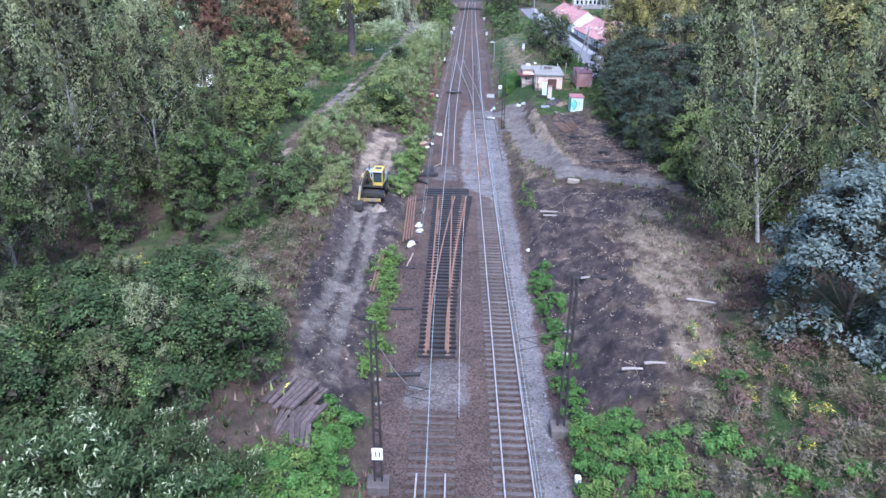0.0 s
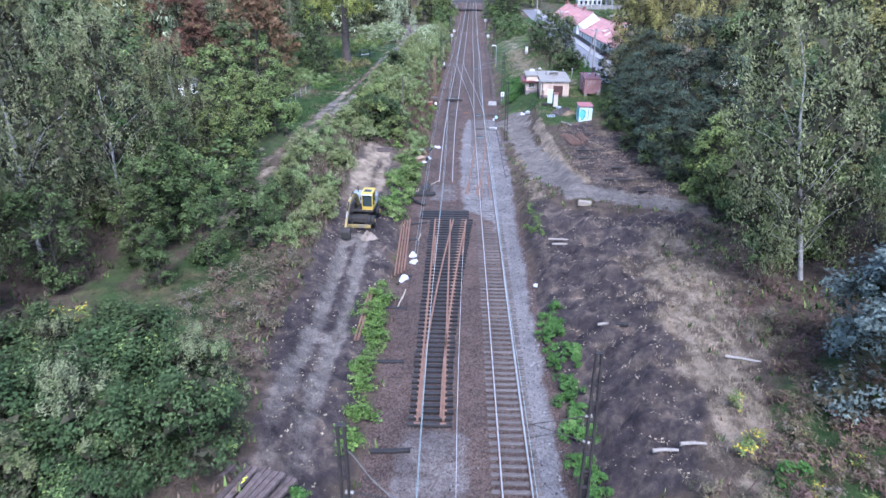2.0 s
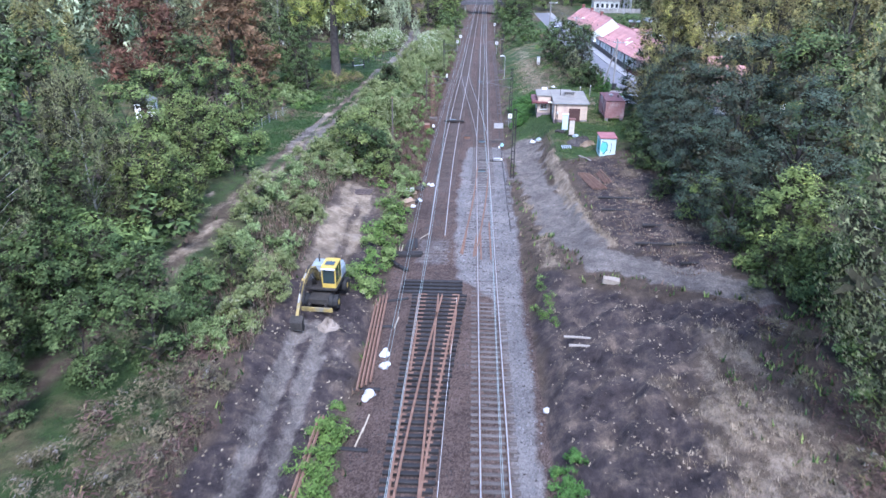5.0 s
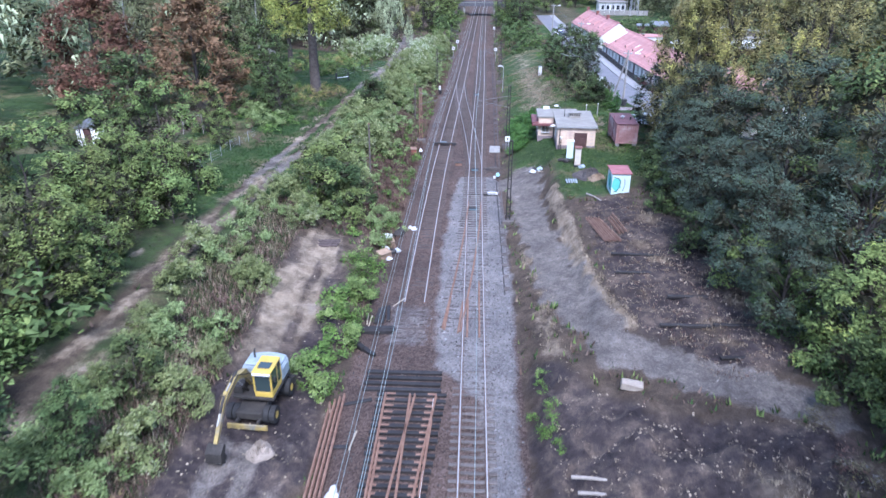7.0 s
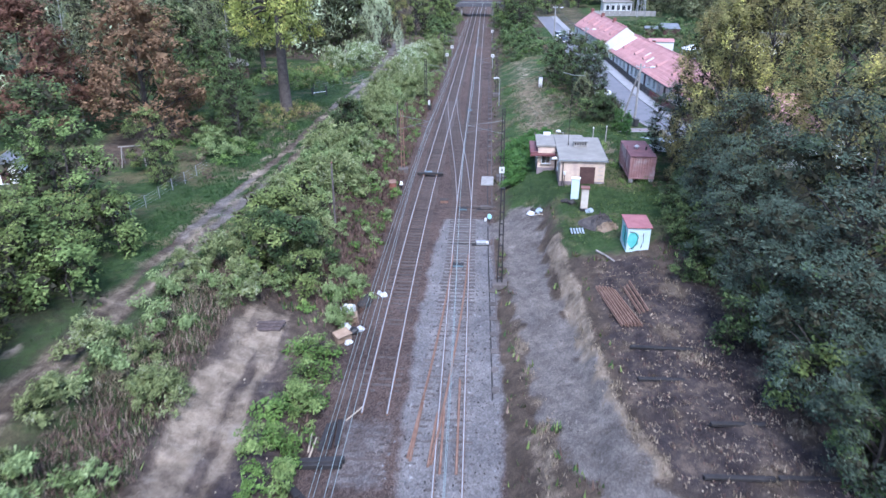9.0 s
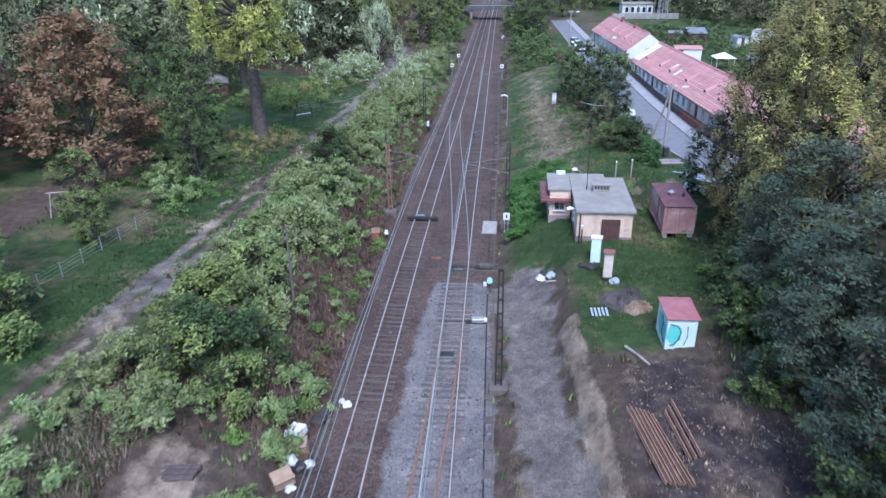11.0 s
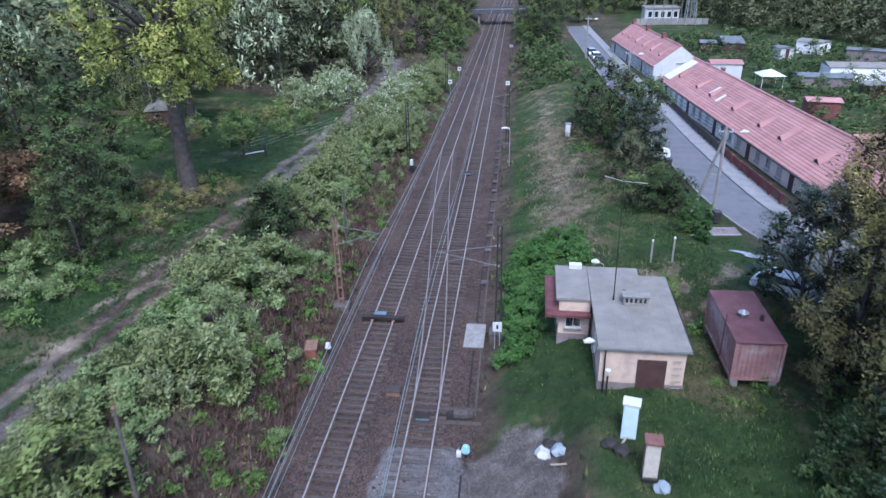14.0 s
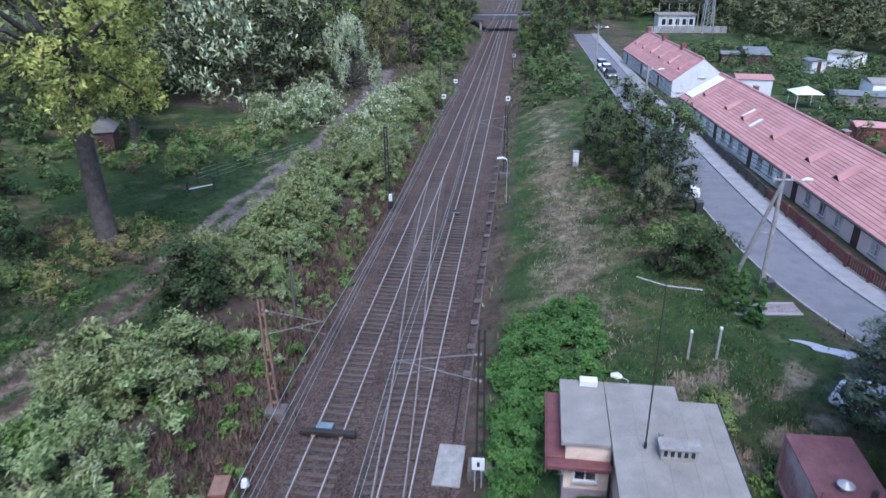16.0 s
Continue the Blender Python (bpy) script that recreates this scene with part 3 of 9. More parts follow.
straw_w = np.maximum(straw_w, 0.7 * inside(SPUR_RIGHT, GX + wob, GY, 0.8))
bare_yard = inside([(17, 121.5), (17.6, 130), (22, 134), (27.5, 131.5), (26, 124), (21, 120.5)], GX + wob, GY, 1.5)
straw_w = np.maximum(straw_w, 0.62 * bare_yard * smooth(-0.7, 0.9, rough_field(GX, GY, 4.5, 41)))
sand_bank = smooth(0.9, 0.2, along([(11.9, 104), (12.3, 96), (12.3, 88), (12.6, 80), (14.2, 75)], GX, GY) + 0.3 * wob)
straw_w = np.maximum(np.maximum(straw_w, sand_bank), 0.3 * smooth(104, 116, GY) * smooth(2.0, 0.9, path_gap + wob))
verge = smooth(50, 62, GY) * smooth(3.6, 1.4, path_gap + 1.6 * wob) * (0.35 + 0.3 * rough_field(GX, GY * 0.4, 2.2, 43))
straw_w = np.maximum(straw_w, np.clip(verge, 0, 0.65))
earth_w = np.maximum(earth_w * (1 - np.clip(straw_w * 1.2, 0, 1)), 0.25 * rut_w)
grass_w = np.maximum(np.maximum(inside(GRASS_RIGHT, GX + wob, GY, 1.5), inside(GRASS_LEFT, GX + wob, GY, 2.0)), 0.7 * inside(GRASS_PATCH, GX + wob, GY, 2.0))
grass_w = grass_w * (1 - 0.8 * smooth(0.65, 0.35, np.abs(path_gap - 0.85))) * (1 - 0.3 * smooth(112, 96, GY) * smooth(2.0, 1.0, path_gap))
grass_w = np.maximum(grass_w, 0.62 * inside([(-26, 46), (-14, 52), (-13, 97), (-26, 97)], GX + wob, GY, 1.0) * (1 - 0.5 * smooth(1.5, 0.7, path_gap + 0.5 * wob)))
grass_w = np.maximum(grass_w, 0.75 * np.maximum(smooth(-34, -42, GX), np.maximum(smooth(34, 42, GX), smooth(8, 0, GY) * (1 - bed))))
grass_w = np.maximum(grass_w, 0.8 * inside([(-60, 138), (-25, 138), (-20, 186), (-60, 195)], GX + wob, GY, 2.0))
grass_w = np.maximum(grass_w, 0.8 * inside([(12, 8), (13.5, 30), (18, 38), (24, 42), (34, 40), (34, 8)], GX + wob, GY, 1.5))
grass_w = np.maximum(grass_w, 0.7 * inside([(-9.5, 10), (-5.0, 10), (-5.0, 31.5), (-8.6, 30)], GX, GY, 0.8))
grass_w = np.maximum(grass_w, 0.45 * (GX > 24) * (GY > 110))

nx, ny = len(gx), len(gy)
idx = np.arange(nx * ny).reshape(ny, nx)
quads = np.stack([idx[:-1, :-1], idx[:-1, 1:], idx[1:, 1:], idx[1:, :-1]], -1).reshape(-1, 4)
ground_mesh = quick_mesh("ground", np.stack([GX, GY, GZ], -1).reshape(-1, 3), quads, GROUND)
for name, layers in (("kinds_a", (fresh_w, grass_w, earth_w)), ("kinds_b", (straw_w, ballast_w, gravel_w))):
    attr = ground_mesh.color_attributes.new(name, "FLOAT_COLOR", "POINT")
    attr.data.foreach_set("color", np.stack([*layers, np.ones_like(GX)], -1).astype(np.float32).ravel())
ground_mesh.polygons.foreach_set("use_smooth", [True] * len(ground_mesh.polygons))
tagged(new("ground", ground_mesh), "uneven ground of ballast, dug dark earth, sand and grass", "ground", kind="structure")


def surface(x, y):
    """Height of the built sheet at x, y."""
    i, j = int(np.searchsorted(gx, x)) - 1, int(np.searchsorted(gy, y)) - 1
    i, j = min(max(i, 0), nx - 2), min(max(j, 0), ny - 2)
    u, v = (x - gx[i]) / (gx[i + 1] - gx[i]), (y - gy[j]) / (gy[j + 1] - gy[j])
    return float((GZ[j, i] * (1 - u) + GZ[j, i + 1] * u) * (1 - v) + (GZ[j + 1, i] * (1 - u) + GZ[j + 1, i + 1] * u) * v)

# ---- railway ----
RAIL_PROFILE = [(-0.075, 0.0), (0.075, 0.0), (0.06, 0.02), (0.012, 0.035), (0.012, 0.10), (0.038, 0.115), (0.038, 0.155), (-0.038, 0.155), (-0.038, 0.115), (-0.012, 0.10), (-0.012, 0.035), (-0.06, 0.02)]
HALF_GAUGE = 0.765


def rail_mesh(name, pts, mats, head_from=True):
    verts, faces = sweep(pts, RAIL_PROFILE)
    k = len(RAIL_PROFILE)
    slots = [1 if i < (len(pts) - 1) * k and i % k in (5, 6, 7) and head_from else 0 for i in range(len(faces))]
    return mesh_of(name, verts, faces, mats, slots=slots)


def track_points(axis, y0, y1, side=0.0, lift=0.12, step=3.0):
    ys = np.linspace(y0, y1, max(2, int((y1 - y0) / step)))
    xs = axis_at(axis, ys)
    dx = np.gradient(xs, ys)
    return [(x + side / math.hypot(1, d), y - side * d, rail_level(y) + lift) for x, y, d in zip(xs, ys, dx)]


def sleeper_mesh(name, length, width, height, mat, plates=True):
    bm = bmesh.new()
    box(bm, (-length / 2, -width / 2, -height), (length / 2, width / 2, 0), 0.015)
    if plates:
        for s in (-1, 1):
            box(bm, (s * HALF_GAUGE - 0.17, -0.08, 0.001), (s * HALF_GAUGE + 0.17, 0.08, 0.02))
    me = bpy.data.meshes.new(name)
    bm.to_mesh(me)
    bm.free()
    me.materials.append(mat)
    if plates and mat is TARRED:
        me.materials.append(RUST)
        me.polygons.foreach_set("material_index", [1 if p.center.z > 0.0005 else 0 for p in me.polygons])
    return me


def split_right(y):
    """How far the left-hand branch of the turnout in the right line has left it."""
    return 1.62 * np.clip((105 - np.asarray(y, float)) / 26.5, 0, None) ** 1.55 * (np.asarray(y) > 78)


def lay_track(name, label, axis, rail_runs, y0, y1, wood, singles, branch=None, old_from=1e9):
    t = thing(name, label, "railway track", kind="structure")
    for a, b in rail_runs:
        for s in (-1, 1):
            child("rail", rail_mesh("rail", track_points(axis, a, b, s * HALF_GAUGE), [RAIL_STEEL, RAIL_HEAD]), t)
    me = sleeper_mesh("sleeper", 2.6, 0.25, 0.18, SLEEPER_WOOD if wood else SLEEPER_CONCRETE)
    me_old = sleeper_mesh("sleeper", 2.6, 0.25, 0.18, SLEEPER_WOOD)
    far_v, far_f = [], []
    for a, b in (y0, y1) if isinstance(y0, tuple) else ((y0, y1),):
        for y in np.arange(a + 0.3, b, 0.62):
            x = float(axis_at(axis, y))
            d = float(axis_at(axis, y + 1) - axis_at(axis, y - 1)) / 2
            extra = float(branch(y)) if branch else 0.0
            m = pose(x - extra / 2, y, float(rail_level(y)) + 0.095 + RNG.normal() * 0.006, 0, 0, -math.degrees(math.atan(d)) + RNG.normal() * 0.5) @ Matrix.Diagonal((1 + extra / 2.6, 1, 1, 1))
            if singles[0] <= y <= singles[1]:
                o = child("sleeper", me if y < old_from else me_old, t)
                o.matrix_local = m
            else:
                base = len(far_v)
                far_v += [tuple(m @ v.co) for v in me.vertices]
                far_f += [tuple(i + base for i in p.vertices) for p in me.polygons]
    if far_v:
        child("far_sleepers", mesh_of("far_sleepers", far_v, far_f, me.materials[0] if old_from > 1e8 else SLEEPER_WOOD), t, kind="stuff")
    return t


right_line = lay_track("railway_track", "single line with bright rail heads on grey sleepers in ballast", RIGHT_AXIS, [(-20, 430)], -20, 430, False, (16, 190), split_right, 113)
left_line = lay_track("railway_track", "line broken by a dug gap, bright rails on weathered sleepers", LEFT_AXIS, [(-20, 27.3), (82.2, 430)], (-20, 33), (76.3, 430), True, (16, 215))


def branch_rail(parent, pts, mats=None, label=""):
    return child("branch_rail", rail_mesh("branch_rail", pts, mats or [RUST, RUST]), parent, label)


# the turnout in the right line, its branch cut off short
ys = np.linspace(78.3, 105, 22)
for s, y_low in ((-1, 78.6), (1, 78.2)):
    yy = np.linspace(y_low, 104.6, 22)
    branch_rail(right_line, [(float(axis_at(RIGHT_AXIS, y)) + s * HALF_GAUGE - float(split_right(y)) - 0.08 * s, y, 0.122) for y in yy], None, "rusty branch rail")
for x, y0, y1 in ((4.30, 77.5, 86), (3.42, 77.5, 83), (1.75, 78.4, 84), (2.75, 78.0, 82.5)):
    branch_rail(right_line, [(x + (0.11 if x < 3 else 0.0) * (y - y0) * 0.55, y, 0.122) for y in np.linspace(y0, y1, 6)], None, "rusty check rail")


# the crossover between the two lines farther on
def cross_axis(y):
    u = np.clip((y - 117) / 55.0, 0, 1)
    e = np.where(u < 0.5, 2 * u * u * (1.35 - 0.7 * u), 0)
    e = smooth(0.0, 1.0, u) * 0.5 + u * 0.5
    return axis_at(RIGHT_AXIS, y) * (1 - e) + axis_at(LEFT_AXIS, y) * e


crossover = thing("railway_crossover", "dull crossover rails joining two railway lines", "railway track", kind="structure")
for s in (-1, 1):
    yy = np.linspace(118, 171, 40)
    child("rail", rail_mesh("rail", [(float(cross_axis(y)) + s * HALF_GAUGE, y, float(rail_level(y)) + 0.121) for y in yy], [RAIL_STEEL, RAIL_DULL]), crossover)
me_cross = sleeper_mesh("sleeper", 2.6, 0.25, 0.18, SLEEPER_WOOD)
for y in np.arange(121, 168, 0.62):
    child("sleeper", me_cross, crossover).matrix_local = pose(float(cross_axis(y)), y, float(rail_level(y)) + 0.082, 0, 0, 3)

# the lifted turnout panel on the bed of the left line
panel = thing("turnout_panel", "new turnout panel of black tarred sleepers with rusty rails", "turnout panel")


def split_left(y):
    return 1.72 * np.clip((np.asarray(y, float) - 43) / 27.4, 0, None) ** 1.5


me_tar = sleeper_mesh("sleeper", 2.6, 0.26, 0.2, TARRED)
for y in np.arange(38.75, 70.6, 0.6):
    d = float(split_left(y))
    o = child("sleeper", me_tar, panel)
    o.matrix_local = pose(-0.78 + d / 2 + RNG.normal() * 0.02, y, 0.24, 0, 0, RNG.normal() * 0.6) @ Matrix.Diagonal((1 + d / 2.6 + RNG.normal() * 0.012, 1, 1, 1))
for s in (-1, 1):
    child("rail", rail_mesh("rail", [(-0.78 + s * HALF_GAUGE, y, 0.262) for y in np.linspace(38.9, 70.4, 14)], [RUST, RUST]), panel)
    child("rail", rail_mesh("rail", [(-0.78 + s * HALF_GAUGE + float(split_left(y)) - (0.11 + 0.05 * max(0.0, (46 - y) / 7)) * s, y, 0.262) for y in np.linspace(39.3, 70.4, 26)], [RUST, RUST]), panel)
for x, y0, y1 in ((-1.36, 60, 66), (1.16, 62, 68)):
    child("check_rail", rail_mesh("check_rail", [(x, y0, 0.262), (x + (0.28 if x > 0 else 0), y1, 0.262)], [RUST, RUST]), panel)

# ---- plants ----
def tree_mesh(seed, height, radius, base, clumps, clump_r, leaf, per, droop=0.0, trunk_r=0.2, bark=None, mats=None, accent=0.0, shape="round", lean=0.0, slim=0.55, flat=0.45, lobes=0, lobe_r=0.4, core=0.6, heart=34, squash=(1, 1, 0.8), tall=0.8, fork=0.12, limb=0.5, shade_heart=True):
    """Trunk with a limb to each bough; a crown of boughs, each a heart of leaves, or of twigs coloured dark as shade,
    under clumps of leaf blades. Returns the two meshes.
    """
    rng = np.random.default_rng(seed)
    bm = bmesh.new()
    top = height * (0.82 if shape != "spire" else 0.97)
    spine = [Vector((lean * height * u * u + rng.normal() * 0.12 * u, rng.normal() * 0.12 * u, u * top)) for u in np.linspace(0, 1, 7)]
    pipe(bm, [Vector((0, 0, -0.3))] + spine, [trunk_r * 1.35] + [trunk_r * (1 - 0.85 * u) for u in np.linspace(0, 1, 7)], 7)
    lobes = lobes or max(4, clumps // 9)
    boughs, sizes = [], []
    for k in range(lobes):
        u = (k + 0.2 + 0.6 * rng.random()) / lobes
        if shape == "round":
            w = radius * (max(0.0, 1 - (2 * u - 0.9) ** 2 / 1.35)) ** 0.5
        elif shape == "spire":
            w = radius * (1 - u) ** 0.8 + 0.1
        elif shape == "dome":
            w = radius * (1 - u ** 2.2) ** 0.6
        else:
            w = radius * (0.55 + 0.45 * math.sin(u * 3.1)) * (1 - 0.35 * u)
        size = radius * lobe_r * (0.7 + 0.6 * rng.random()) * (1.0 if shape != "spire" else 0.45 + 0.8 * (1 - u))
        a, r = k * 2.4 + rng.normal() * 0.5, max(0.0, w - 0.55 * size) * (0.55 + 0.45 * rng.random() ** 0.5)
        z = base + (height - base) * u
        z = min(max(z, base + size * 0.4), height - size * 0.5 * tall)
        c = Vector((lean * z * z / height + r * math.cos(a), r * math.sin(a), z))
        boughs.append(c)
        sizes.append(size)
        if r > 0.4 and (trunk_r > 0.05 or k % 5 == 0):
            f = min(0.92, max(fork, (z - 0.9 * r) / top))
            j = Vector((lean * height * f * f, 0, f * top))
            mid = j.lerp(c, 0.55) + Vector((0, 0, 0.1 * r))
            pipe(bm, [j, mid, c], [trunk_r * limb * (1.1 - f), trunk_r * 0.56 * limb * (1.1 - f), 0.02], 5)
    me_trunk = bpy.data.meshes.new("trunk")
    bm.to_mesh(me_trunk)
    bm.free()
    me_trunk.materials.append(bark or BARK)
    me_trunk.polygons.foreach_set("use_smooth", [True] * len(me_trunk.polygons))
    boughs, sizes = np.array(boughs), np.array(sizes)
    stretch = np.array([1, 1, tall]) * (0.72 + 0.6 * rng.random((lobes, 3)))
    # clumps over the upper and outer side of each bough
    pick = rng.choice(lobes, clumps, p=sizes ** 2 / (sizes ** 2).sum())
    out = boughs[pick] - np.array([0, 0, base + (height - base) * 0.4])
    out /= np.linalg.norm(out, axis=1)[:, None] + 1e-6
    d = rng.normal(size=(clumps, 3))
    d /= np.linalg.norm(d, axis=1)[:, None]
    d = d + 0.45 * out + np.array([0, 0, 0.3])
    d /= np.linalg.norm(d, axis=1)[:, None]
    centres = boughs[pick] + d * sizes[pick][:, None] * (0.5 + 0.62 * rng.random((clumps, 1))) * stretch[pick]
    radii = clump_r * (0.65 + 0.7 * rng.random(clumps))
    groups = [leaves(centres, radii, per, leaf, droop, flat, rng, slim, d, squash)]
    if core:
        # the dense heart of each bough: twigs and leaf stalks at all angles; woody ones coloured dark as inner shade
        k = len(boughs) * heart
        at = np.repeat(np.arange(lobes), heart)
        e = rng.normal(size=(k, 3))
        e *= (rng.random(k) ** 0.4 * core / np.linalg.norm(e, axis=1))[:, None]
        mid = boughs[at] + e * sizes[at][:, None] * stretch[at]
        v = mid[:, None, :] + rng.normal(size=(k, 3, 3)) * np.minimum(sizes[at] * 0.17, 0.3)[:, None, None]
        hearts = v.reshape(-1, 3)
    if accent:
        few = rng.random(lobes) < accent
        chosen = (few[pick] & (rng.random(clumps) < 0.8)) | (rng.random(clumps) < accent * 0.35)
        if chosen.any():
            high = centres[chosen] + d[chosen] * radii[chosen][:, None] * 0.3
            groups.append(leaves(high, radii[chosen] * 0.9, max(4, per // 2), leaf * 0.85, droop, flat, rng, slim, d[chosen], squash))
    else:
        chosen = np.zeros(1, bool)
    if not chosen.any():
        groups.append((np.zeros((0, 3)), np.zeros((0, 3), int)))
    if core and not shade_heart:
        v = np.concatenate([groups[0][0], hearts])
        groups[0] = (v, np.arange(len(v)).reshape(-1, 3))
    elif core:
        # crown shade painted in: these hearts take the dark twig slot
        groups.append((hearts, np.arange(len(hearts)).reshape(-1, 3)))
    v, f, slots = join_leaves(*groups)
    return me_trunk, quick_mesh("crown", v, f, [*mats, SHADE_TWIG], slots)


